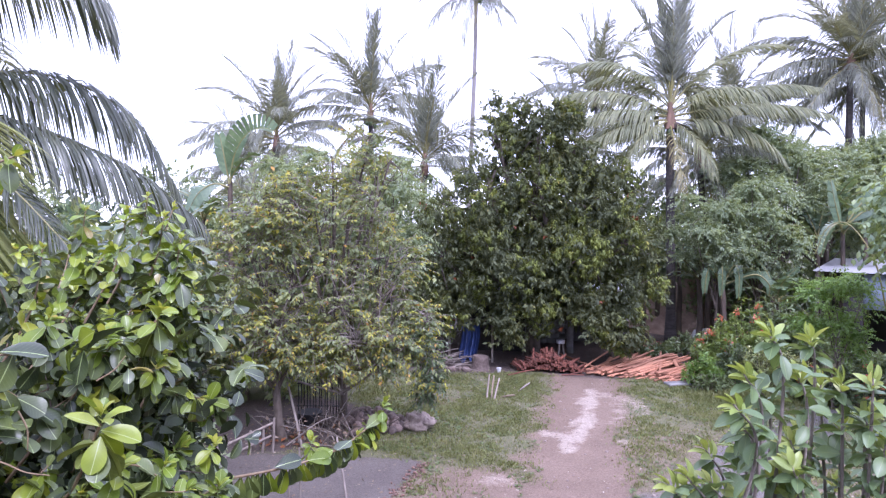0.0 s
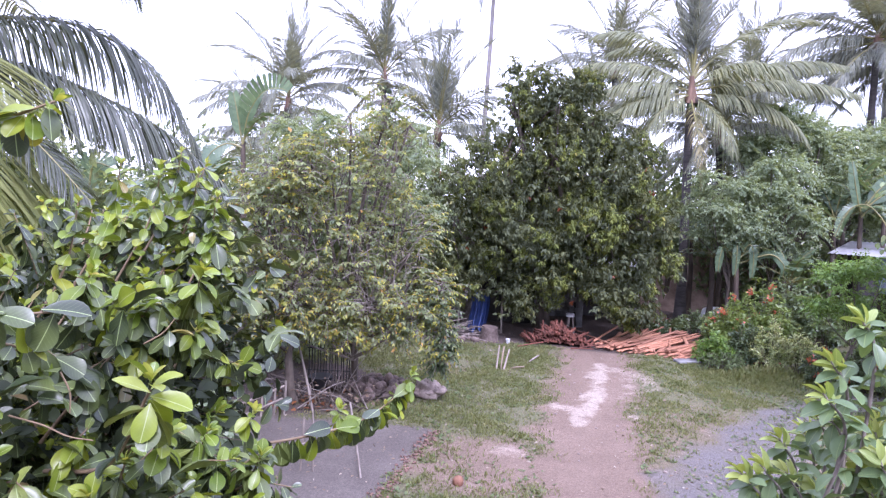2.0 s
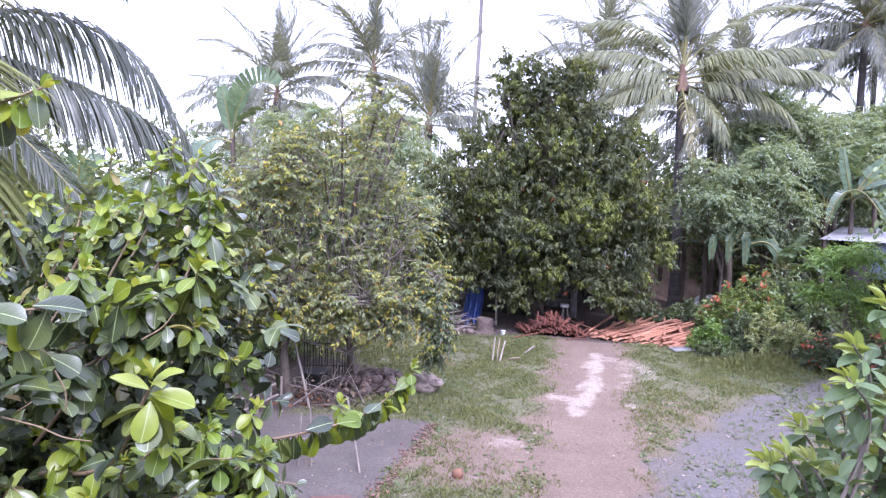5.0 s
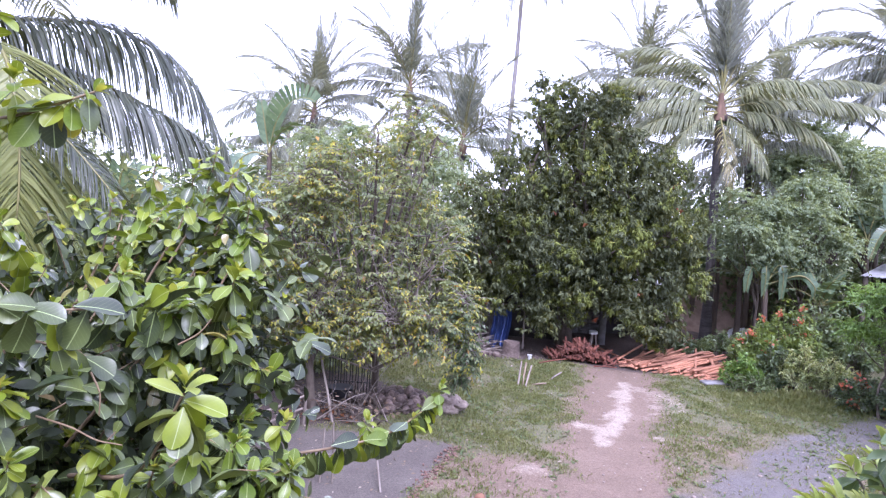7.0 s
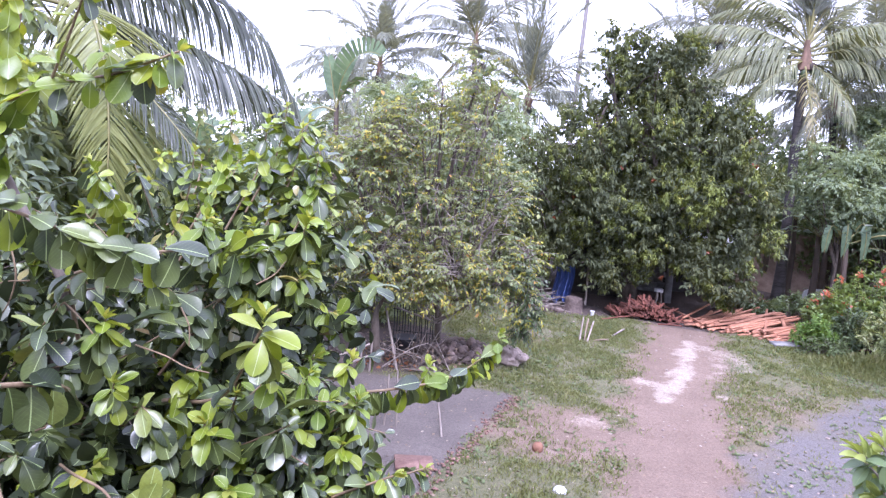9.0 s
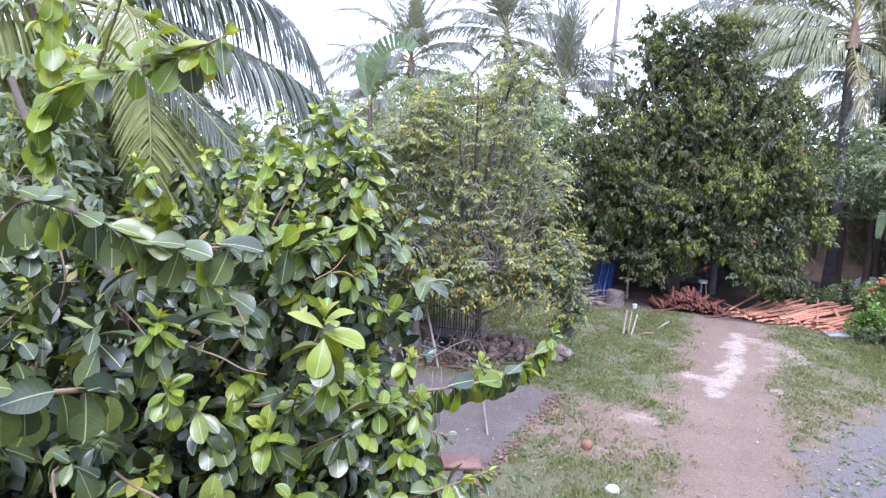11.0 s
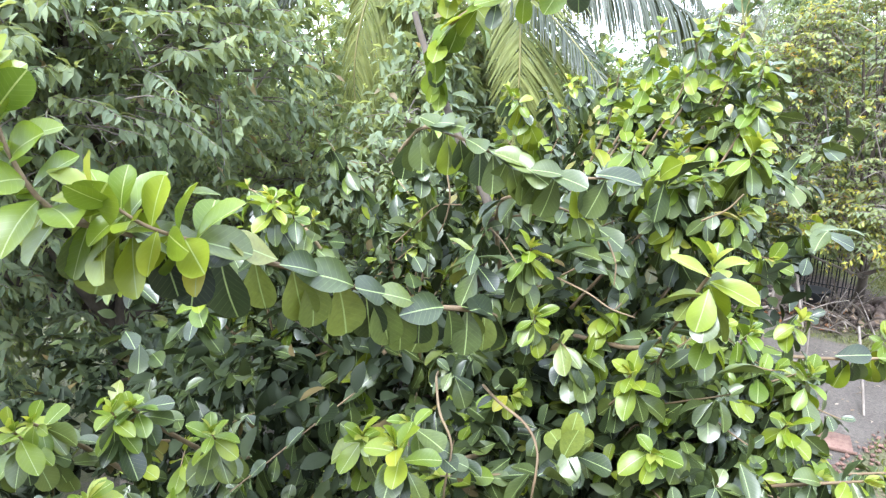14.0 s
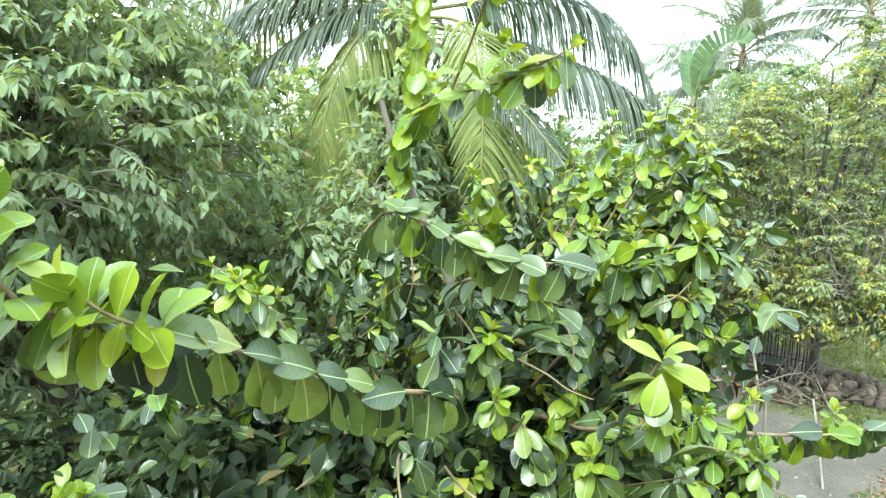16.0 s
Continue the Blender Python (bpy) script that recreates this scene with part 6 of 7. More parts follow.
def bush(name, label, x, y, w, d, h, stems, size, leaf, seed, shape=KITE, width=1.2, bloom=None, blooms=0, per=22, droop=0.35, category="shrub"):
    """A bush of many leafy stems of uneven height, some with a head of flowers."""
    rng = np.random.default_rng(seed)
    t = thing(name, label, category, "garden bushes", at=(x, y, 0))
    wood, g, f = Geo(), Geo(), Geo()
    for k in range(stems):
        az, r = rng.uniform(0, 6.28), math.sqrt(rng.random())
        out = np.array((math.cos(az) * w, math.sin(az) * d, 0)) * r
        tip = np.array((x, y, 0)) + out + UP * h * (1 - 0.5 * r * r) * rng.uniform(0.5, 1.08)
        base = np.array((x, y, -0.02)) + out * 0.35
        line = smooth_line([base, base * 0.45 + tip * 0.55 + out * 0.12 + 0.05 * rng.normal(size=3), tip], 10)
        tube(wood, line, 0.012, 0.004, 4)
        for q in range(3):
            end = line[5 + q] + unit(rng.normal(size=3) + unit(out + 0.001) + UP * 0.5) * rng.uniform(0.15, 0.35)
            tube(wood, [line[5 + q], (line[5 + q] + end) / 2, end], 0.006, 0.003, 4)
            n = per
            s = rng.uniform(0, 1, n)[:, None] ** 0.7
            p = line[5 + q] * (1 - s) + end * s
            dd = unit(rng.normal(size=(n, 3)) + unit(end - line[5 + q]) * 0.7 - UP * droop)
            leaves(g, shape, p, leaf_turns(dd, unit(UP + 0.5 * rng.normal(size=(n, 3))), size * rng.uniform(0.6, 1.15, n), np.full(n, width)))
        n = per
        p = tip - (tip - line[5]) * (rng.uniform(0, 1, n)[:, None] ** 1.5)
        dd = unit(rng.normal(size=(n, 3)) * (1, 1, 0.5) + UP * 0.25)
        leaves(g, shape, p, leaf_turns(dd, unit(UP + 0.4 * rng.normal(size=(n, 3))), size * rng.uniform(0.6, 1.15, n), np.full(n, width)))
        if k < blooms:
            n = 13
            c0 = tip - UP * rng.uniform(0, 0.25) + rng.normal(size=(n, 3)) * (0.055, 0.055, 0.04)
            leaves(f, ROUND_KITE, c0, leaf_turns(unit(rng.normal(size=(n, 3)) + UP * 0.6), unit(rng.normal(size=(n, 3))), np.full(n, 0.1), np.full(n, 1.3)))
    solid("twigwork", wood, M_BARK, kind="stuff", parent=t)
    solid("crown", g, leaf, parent=t)
    if blooms:
        solid("flowers", f, bloom, "clusters of small red-orange flowers", kind="stuff", parent=t)
    return t


bush("ixora_bush", "green garden bush with red-orange flower clusters", 7.05, 20.6, 0.75, 0.6, 2.05, 46, 0.15, M_LIGHTLEAF, 21, bloom=M_FLOWER, blooms=11)
bush("ixora_bush", "tall loose green bush with a few red flowers", 8.2, 20.9, 0.8, 0.6, 2.65, 50, 0.16, M_LIGHTLEAF, 22, bloom=M_FLOWER, blooms=8)
bush("garden_bush", "low bright green bush by the lumber", 6.3, 19.55, 0.42, 0.36, 1.0, 30, 0.14, M_BRIGHT, 23)
bush("garden_bush", "dark green bush with small stiff leaves", 7.35, 19.7, 0.6, 0.45, 1.35, 44, 0.13, M_HEDGE, 24)
bush("variegated_bush", "bush with pale cream-edged green leaves", 7.8, 19.2, 0.5, 0.4, 1.55, 36, 0.14, M_CREAM, 25, width=0.9)
bush("variegated_bush", "pale green bush with narrow drooping leaves", 8.5, 18.9, 0.5, 0.4, 1.4, 34, 0.15, M_CREAM, 26, width=0.8, droop=0.7)
bush("croton_bush", "bush with rust-red flowers over dark leaves", 8.75, 18.0, 0.55, 0.4, 1.05, 44, 0.13, M_HEDGE, 27, bloom=M_FLOWER, blooms=16)
bush("croton_bush", "rust-leaved low hedge plant at the yard edge", 9.7, 17.4, 0.65, 0.45, 1.15, 44, 0.14, M_HEDGE, 28, bloom=M_FLOWER, blooms=20)
bush("croton_bush", "rust-leaved low hedge plant before the shed", 10.8, 16.6, 0.7, 0.5, 1.15, 44, 0.15, M_RUST, 29)
bush("garden_bush", "soft green weeds around the lumber's end", 6.35, 18.95, 0.5, 0.35, 0.55, 34, 0.1, M_WEED, 30, per=14)
bush("garden_bush", "dark low bush behind the lumber", 5.4, 23.3, 0.9, 0.5, 0.85, 44, 0.13, M_HEDGE, 31)
bush("garden_bush", "dark low leafy plants beside the trunks", 6.9, 23.0, 0.9, 0.5, 1.0, 44, 0.14, M_SHRUB, 32)
bush("garden_bush", "dense green bush behind the flowers", 9.3, 22.0, 0.9, 0.6, 2.6, 56, 0.18, M_SHRUB, 33)
bush("garden_bush", "green bush beside the shed post", 10.3, 21.4, 0.7, 0.5, 2.0, 44, 0.17, M_SHRUB, 34)
bush("garden_bush", "low leafy plants before the tin-roofed shed", 11.4, 20.2, 0.8, 0.5, 1.35, 44, 0.17, M_SHRUB, 35, bloom=M_FLOWER, blooms=2)
bush("garden_bush", "low green plants at the shed's foot", 12.7, 19.2, 0.8, 0.5, 1.1, 40, 0.17, M_SHRUB, 36)


def layered_tree(label, x, y, base, pads, seed, n, leaf, size=0.12, trunk=0.06, length=0.7, group="grove trees"):
    """A slender tree whose fine leaves lie in spreading layers, sky between them."""
    rng = np.random.default_rng(seed)
    t = thing("feathery_tree", label, "tree", group, at=(x, y, 0))
    limbs(rng, (x, y, 0), (x + 0.1, y, base), [(a, b, c - 0.15, r * 0.8) for a, b, c, r in pads[::2]], trunk, M_BARK, t, 3)
    g = Geo()
    sprays(g, rng, pads, n, length, 9, size, KITE, 0.34, 0, 1.3, None, 0, None, 0.3, -0.3, 0.9, 0.1, 0.45)
    solid("crown", g, leaf, parent=t)
    return t


def pads(rng, x, y, z0, z1, wide, count):
    """Small spreading layers of foliage scattered through a crown."""
    out = []
    for q in range(count * 2):
        u = (q + 0.5) / (count * 2)
        r = wide * rng.uniform(0.28, 0.6)
        a, k = q * 2.4 + rng.normal() * 0.4, wide * (0.25 + 0.75 * math.sin(math.pi * (0.12 + 0.8 * u))) * rng.uniform(0.5, 1.05)
        out.append((x + math.cos(a) * k, y + math.sin(a) * k * 0.7, z0 + (z1 - z0) * u + rng.normal() * 0.15, r))
    return out


prng = np.random.default_rng(77)
layered_tree("slender young tree with light feathery foliage before the shed", 8.95, 17.4, 1.3, pads(prng, 9.05, 17.5, 1.8, 3.45, 0.95, 11), 231, 720, M_BRIGHT, 0.1, 0.035, 0.45)
layered_tree("feathery green tree between the palm trunks", 7.9, 23.6, 2.4, pads(prng, 7.6, 23.6, 3.3, 5.6, 1.2, 9), 331, 1000, M_FINE, 0.13)
layered_tree("feathery green tree over the garden bushes", 9.6, 24.2, 2.4, pads(prng, 9.5, 24.2, 3.2, 6.4, 1.5, 11), 332, 1500, M_FINE, 0.14)
layered_tree("light green feathery tree among the palms", 11.2, 26.4, 3.4, pads(prng, 11.0, 26.6, 4.6, 8.4, 1.9, 13), 333, 2600, M_FINE, 0.15, 0.09, 0.8)
layered_tree("tall feathery tree behind the shed", 13.6, 28.0, 3.4, pads(prng, 13.5, 28.0, 4.4, 8.0, 2.1, 13), 334, 2600, M_FINE, 0.16, 0.09, 0.9)
layered_tree("hazy feathery tree beneath the tall palms", 17.4, 30.5, 3.4, pads(prng, 17.2, 30.5, 4.6, 8.8, 2.4, 13), 337, 2400, M_FINE, 0.18, 0.1, 0.9)
layered_tree("thin grey-green tree behind the fruit tree", -6.6, 20.5, 3.0, pads(prng, -6.5, 20.5, 3.6, 7.0, 1.6, 11), 335, 1300, M_FINE, 0.15, 0.08, 0.8)
layered_tree("thin green tree rising over the fruit tree", -3.6, 19.6, 3.0, pads(prng, -3.4, 19.6, 3.4, 6.9, 1.5, 11), 336, 1200, M_FINE, 0.14, 0.08, 0.8)
FINE_TREES = [([(16.0, 28.0, 6.4, 2.0), (17.6, 27.6, 6.0, 1.9), (16.7, 27.8, 4.4, 1.9)], 34), ([(20.0, 29.0, 7.0, 2.2), (21.6, 27.8, 6.6, 2.1)], 35)]
for lobes, seed in FINE_TREES:
    shrub("feathery_tree", "feathery light green tree in the mixed grove", lobes, seed, 1500, 0.22, M_FINE, KITE, 0.35, 0.1, width=1.4, gaps=-0.3, category="tree", group="grove trees")
shrub("large_leaved_tree", "spreading tree with large soft green leaves over the shed", [(9.9, 14.5, 5.0, 1.5), (11.0, 14.9, 5.6, 1.5), (10.2, 13.4, 4.3, 1.1), (11.6, 13.6, 4.6, 1.4), (12.2, 15.0, 5.0, 1.4), (9.2, 13.6, 3.7, 0.7), (9.9, 13.2, 3.2, 0.75), (10.8, 13.0, 3.2, 0.9), (9.0, 14.2, 5.4, 0.9)], 36, 2300, 0.2, M_BROAD, OVAL, 0.45, 0.12, width=1.35, gaps=-0.4, category="tree")
THICKET = [(-9.4, 6.4, 2.2, 1.5), (-8.6, 8.8, 2.0, 1.5), (-10.6, 4.0, 3.6, 1.9), (-10.4, 9.0, 3.0, 1.7), (-6.2, 9.4, 1.5, 1.2), (-5.2, 8.2, 1.2, 1.0), (-6.6, 7.3, 1.9, 1.2), (-10.8, 0.8, 3.2, 2.0), (-10.4, 14.6, 2.4, 1.7), (-8.4, 16.2, 2.6, 1.6), (-6.6, 16.6, 2.0, 1.3), (-11.6, 18.0, 3.2, 2.0), (-7.0, 22.5, 3.2, 1.7), (-4.6, 24.0, 3.4, 1.8)]
THICKET += [(-10.2, 23.0, 3.6, 2.0), (-3.2, 27.0, 3.8, 2.1), (-0.9, 28.0, 3.2, 1.9), (-8.0, 28.0, 3.6, 2.2), (-13.5, 26.0, 3.8, 2.4), (-15.0, 12.0, 4.0, 2.4), (-14.5, 18.5, 4.2, 2.4), (-6.0, 26.0, 5.2, 1.9), (-9.0, 26.5, 5.4, 2.0), (-3.4, 25.6, 5.0, 1.6), (-12.0, 24.0, 5.2, 2.0), (-10.6, 7.2, 5.0, 1.5), (-10.0, 5.0, 5.2, 1.3), (-11.4, 9.5, 5.0, 1.6)]
for q, (x, y, z, r) in enumerate(THICKET):
    shrub("understory_bush", "leafy green undergrowth bush of the grove", [(x, y, z, r), (x + 0.6 * r, y + 0.3, z * 0.6, r * 0.8), (x - 0.6 * r, y + 0.2, z * 0.55, r * 0.8)], 60 + q, 900, 0.2, (M_SHRUB, M_MID, M_FINE)[q % 3], KITE, 0.4, 0.06, width=1.4, group="undergrowth")
for q, (x, y, z, r) in enumerate([(4.5, 30.5, 1.6, 1.4), (11.5, 29.5, 2.2, 1.9), (14.0, 30.5, 2.6, 2.0), (17.5, 30.5, 2.8, 2.1), (21.0, 30.0, 3.0, 2.3), (24.5, 28.0, 3.4, 2.5), (0.5, 31.0, 1.6, 1.6), (17.0, 22.0, 2.8, 1.8), (19.5, 18.5, 3.0, 2.0), (16.0, 15.0, 3.4, 2.0)]):
    shrub("understory_bush", "leafy green undergrowth bush of the grove", [(x, y, z, r), (x + 0.7 * r, y, z * 0.6, r * 0.8), (x - 0.7 * r, y, z * 0.55, r * 0.8)], 90 + q, 900, 0.24, (M_FINE, M_SHRUB)[q % 2], KITE, 0.4, 0.07, width=1.4, group="undergrowth")

# stands open to the sky; shade is painted by its dark leaves
shrub("understory_bush", "dark leafy bush with shade painted into its leaf colour", [(-5.6, 1.6, 1.7, 1.05), (-5.4, 0.2, 1.6, 1.1), (-5.6, 2.9, 1.7, 1.0), (-5.5, -1.2, 1.6, 1.1)], 58, 1100, 0.14, M_GLOOM, SLIM, 0.4, 0.05, width=1.5, group="undergrowth")
for q, (x, y, z, r) in enumerate([(6.4, 32.0, 2.2, 1.8), (8.8, 32.4, 2.8, 1.9), (11.0, 32.0, 3.4, 2.0), (7.6, 33.0, 4.6, 1.7), (10.0, 33.2, 5.2, 1.8), (4.6, 33.5, 3.8, 1.6)]):
    shrub("understory_bush", "shaded green thicket behind the palm trunks", [(x, y, z, r), (x + 0.7 * r, y, z * 0.5, r * 0.9), (x - 0.7 * r, y, z * 0.5, r * 0.9)], 190 + q, 900, 0.24, M_SHRUB, KITE, 0.4, 0.07, width=1.4, group="undergrowth")
shrub("fern_clump", "dark leafy clump hiding the near palm's trunk", [(-6.75, 6.1, 4.2, 0.55), (-6.8, 6.1, 3.2, 0.75), (-6.4, 6.7, 2.4, 0.9), (-6.7, 6.0, 4.9, 0.4), (-6.2, 7.0, 3.4, 0.8), (-6.10, 5.49, 5.92, 0.30), (-6.09, 5.50, 5.43, 0.38), (-6.09, 5.50, 4.93, 0.42), (-6.09, 5.50, 4.43, 0.45), (-6.09, 5.50, 3.91, 0.50)], 59, 1150, 0.17, M_MID, SLIM, 0.6, 0.05)
shrub("understory_bush", "dark leafy growth behind the near palm's fronds", [(-7.25, 7.6, 5.27, 0.55), (-6.8, 7.4, 4.72, 0.6), (-7.42, 7.2, 4.8, 0.6), (-6.98, 7.2, 4.19, 0.7), (-6.08, 8.2, 4.49, 0.6), (-8.09, 7.4, 5.38, 0.5)], 57, 1100, 0.15, M_MID, SLIM, 0.5, 0.05, width=1.4, group="undergrowth")
# low bank of bare earth and dead leaves behind the trunks
g = Geo()
bx, by = np.meshgrid(np.linspace(3.5, 13.5, 40), np.linspace(28.2, 33.0, 16), indexing="ij")
bz = 2.3 * step(28.4, 31.4, by + 0.3 * np.sin(bx * 1.7)) * step(3.5, 5.5, bx) * (1 - step(11.8, 13.5, bx)) + 0.08 * np.sin(bx * 3.1 + by * 2.3) - 0.06
i, j = np.meshgrid(np.arange(39), np.arange(15), indexing="ij")
g.add(np.stack([bx, by, bz], -1), np.stack([i * 16 + j, (i + 1) * 16 + j, (i + 1) * 16 + j + 1, i * 16 + j + 1], -1))
solid("earth_bank", g, M_EARTH, "low bank of bare brown earth and dead leaves", "bank", kind="structure")
# far woods all round
rng = np.random.default_rng(12)
far = []
for q in range(90):
    a = radians(-100 + 200 * q / 89 + rng.normal() * 1.0)
    d = rng.uniform(46, 60)
    h = rng.uniform(2.4, 4.4)
    far.append((d * math.sin(a), d * math.cos(a), h, h * 1.05))
g = Geo()
crown(g, rng, far, 9000, 4, 0.75, ROUND_KITE, 0.3, 0, 0.6, -0.6, 0.4, 0.2, 1.2, 0.1)
solid("far_woods", g, M_FAR, "hazy green belt of distant trees and scrub", "woods", kind="stuff")


# ---- lumber, firewood and clutter under the mango ----
rng = np.random.default_rng(14)
plank_me = []
for L_, w, h in ((2.9, 0.07, 0.045), (2.6, 0.085, 0.04), (3.1, 0.055, 0.05), (2.2, 0.1, 0.03)):
    g = Geo()
    block(g, 0, L_, -w / 2, w / 2, 0, h, soft=0.006)
    plank_me.append(g.mesh("plank", M_WOOD))
for q in range(92):
    u = rng.random()
    layer = 0 if q < 34 else 1 if q < 64 else 2 if q < 84 else 3
    fx, fy = 3.0 + 2.9 * u, 20.7 - 1.15 * u + rng.uniform(-0.1, 0.35)
    turn = 54 - 22 * u + rng.normal() * (9 if q % 5 else 26)
    z = 0.012 + 0.075 * layer * (1 - 0.5 * abs(2 * u - 1)) + rng.uniform(0, 0.02)
    ob = solid("plank", plank_me[q % 4], None, "reddish raw coconut lumber plank in a loose heap", "plank", "planks in the lumber heap", m=pose(fx, fy + 0.1 * layer, z, rng.normal() * 8, -rng.uniform(0.0, 3.5) - 0.5 * layer, turn))
g = Geo()
block(g, 0, 1.0, -0.18, 0.18, 0, 0.09, soft=0.02)
solid("timber_slab", g, M_CONCRETE, "grey weathered slab at the end of the lumber heap", "slab", m=pose(5.2, 19.45, 0.0, 0, 0, 18))
log_me = []
for q in range(4):
    g = Geo()
    tube(g, [(0, 0, 0), (0, 0.25, 0), (0, 0.55, 0)], 0.036 + 0.006 * q, 0.034, 6, 0, 0.16, q + 20)
    log_me.append(g.mesh("split_log", M_LOG))
for q in range(230):
    x = max(-0.95, min(0.95, rng.normal() * 0.45))
    top = 0.62 * (1 - abs(x) / 1.05)
    z = 0.04 + rng.uniform(0, 1) ** 0.7 * top
    solid("split_log", log_me[q % 4], None, "short split reddish firewood piece in a heap", "firewood", "firewood in the heap", m=pose(1.85 + x * 1.05, 20.75 + rng.uniform(0, 0.35), z, rng.normal() * 14, x * 40 + rng.normal() * 20, rng.normal() * 16))
for q, (x, y, l, az, lift) in enumerate([(2.5, 20.6, 0.9, 20, 3), (2.2, 20.4, 0.7, -10, 2), (0.5, 20.2, 1.2, 35, 2)]):
    g = Geo()
    tube(g, smooth_line([(0, 0, 0.03), (l * 0.5, 0.02, 0.05), (l, 0, 0.05)], 6), 0.025, 0.018, 6, 0, 0.08)
    solid("loose_stick", g, M_LOG, "loose brown stick lying on the ground", "stick", m=pose(x, y, 0, 0, -lift, az))

# stump, tub and pale clutter
g = Geo()
tube(g, smooth_line([(-0.39, 20.9, -0.02), (-0.39, 20.9, 0.25), (-0.37, 20.9, 0.48)], 7), 0.3, 0.26, 12, 0, 0.06, 4, 0.05)
solid("tree_stump", g, M_COCONUT, "weathered dark brown tree stump", "stump")


def pail(x, y, r, h, mat, label):
    t = thing("pail", label, "pail", at=(x, y, 0))
    g = Geo()
    tube(g, [(x, y, 0.0), (x, y, h * 0.5), (x, y, h)], r * 0.8, r, 14)
    solid("body", g, mat, parent=t)
    g = Geo()
    tube(g, [(x, y, h - 0.005), (x, y, h + 0.02)], r * 1.12, r * 1.12, 14)
    solid("rim", g, mat, parent=t)


pail(0.22, 20.7, 0.07, 0.13, M_WHITE, "small white plastic pail beside the stump")
t = thing("stool", "pale wooden stool with a round white top", "stool", at=(2.35, 22.3, 0))
for k in range(3):
    g = Geo()
    a = k * 2.1
    tube(g, [(2.35 + 0.16 * math.cos(a), 22.3 + 0.16 * math.sin(a), 0), (2.35 + 0.08 * math.cos(a), 22.3 + 0.08 * math.sin(a), 0.72)], 0.03, 0.03, 6)
    solid("leg", g, M_GREYWOOD, parent=t)
g = Geo()
tube(g, [(2.35, 22.3, 0.7), (2.35, 22.3, 0.8)], 0.15, 0.145, 12)
solid("seat", g, M_WHITE, parent=t)

# blue tarpaulin hung from a pole
t = thing("tarpaulin", "crumpled blue tarpaulin hung on a pole beneath the mango", "tarpaulin", at=(-0.85, 22.3, 0))
nx, nz = 22, 14
s, u = np.meshgrid(np.linspace(0, 1, nx), np.linspace(0, 1, nz), indexing="ij")
tx = -1.1 + 0.62 * s + 0.05 * np.sin(u * 5)
ty = 22.2 + 0.14 * np.sin(s * 17) * (0.3 + u) - 0.35 * u * u
tz = 1.5 - 0.1 * np.sin(s * 3.1) - (1.32 + 0.12 * np.sin(s * 9)) * u
i, j = np.meshgrid(np.arange(nx - 1), np.arange(nz - 1), indexing="ij")
f = np.stack([i * nz + j, (i + 1) * nz + j, (i + 1) * nz + j + 1, i * nz + j + 1], -1)
pts = np.stack([tx, ty, tz], -1).reshape(-1, 3)
g = Geo().add(np.vstack([pts, pts + (0, 0.01, 0)]), np.vstack([f.reshape(-1, 4), f.reshape(-1, 4)[:, ::-1] + nx * nz]))
solid("sheet", g, M_TARP, parent=t)
g = Geo()
tube(g, [(-1.5, 22.25, 1.5), (0.0, 22.25, 1.46)], 0.03, 0.03, 6)
solid("pole", g, M_GREYWOOD, parent=t)
for x in (-1.5, 0.0):
    g = Geo()
    tube(g, [(x, 22.25, -0.05), (x, 22.25, 1.6)], 0.045, 0.04, 6)
    solid("post", g, M_GREYWOOD, parent=t)

# shelter behind the mango: grey posts, block wall, back coloured dark as its dim inside, tin roof
t = thing("shed", "dim grey concrete-block shelter beneath the mango", "shed", at=(2.6, 25.2, 0))
for x in (1.35, 2.9, 4.9):
    g = Geo()
    block(g, x - 0.12, x + 0.12, 24.1, 24.34, -0.02, 2.3, soft=0.015)
    solid("post", g, M_CONCRETE, parent=t)
for row in range(5):
    for k in range(4):
        x0 = 1.5 + k * 0.36 + (0.15 if row % 2 else 0)
        g = Geo()
        block(g, x0, x0 + 0.34, 26.0, 26.15, row * 0.2, row * 0.2 + 0.185, soft=0.012)
        solid("block", g, M_CONCRETE, parent=t)
g = Geo()
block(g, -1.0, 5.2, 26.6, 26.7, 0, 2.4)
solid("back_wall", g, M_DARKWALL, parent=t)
g = Geo()
block(g, -1.2, 5.4, 23.9, 27.0, 2.34, 2.4)
solid("roof", g, M_TIN, parent=t)
g = Geo()
block(g, -0.6, 1.1, 24.2, 24.28, 0.0, 1.0, soft=0.01)
solid("panel", g, M_DARKWALL, parent=t)

# brushwood and rubble beside the stump
rng = np.random.default_rng(15)
for q in range(26):
    a, l = rng.uniform(-70, 70), rng.uniform(0.5, 1.4)
    g = Geo()
    tube(g, smooth_line([(0, 0, 0), (l / 2, rng.normal() * 0.06, 0.03), (l, 0, 0)], 6), 0.022, 0.01, 5)
    solid("branch_stick", g, M_TWIG, "dry grey stick in a brushwood heap", "stick", "sticks in the brushwood", m=pose(-2.3 + rng.uniform(0, 1.3), 20.9 + rng.uniform(-0.2, 0.7), 0.04 + rng.uniform(0, 0.3), 0, -rng.uniform(-4, 16), a))
for q in range(16):
    g = Geo()
    r = rng.uniform(0.06, 0.13)
    lump(g, (-1.6 + rng.uniform(-0.8, 0.9), 20.75 + rng.uniform(-0.15, 0.25), r * 0.6), r, q, 6, 0.2, squash=0.8)
    solid("rubble_stone", g, M_COCONUT, "grey rubble stone on bare soil", "stone", "rubble stones")

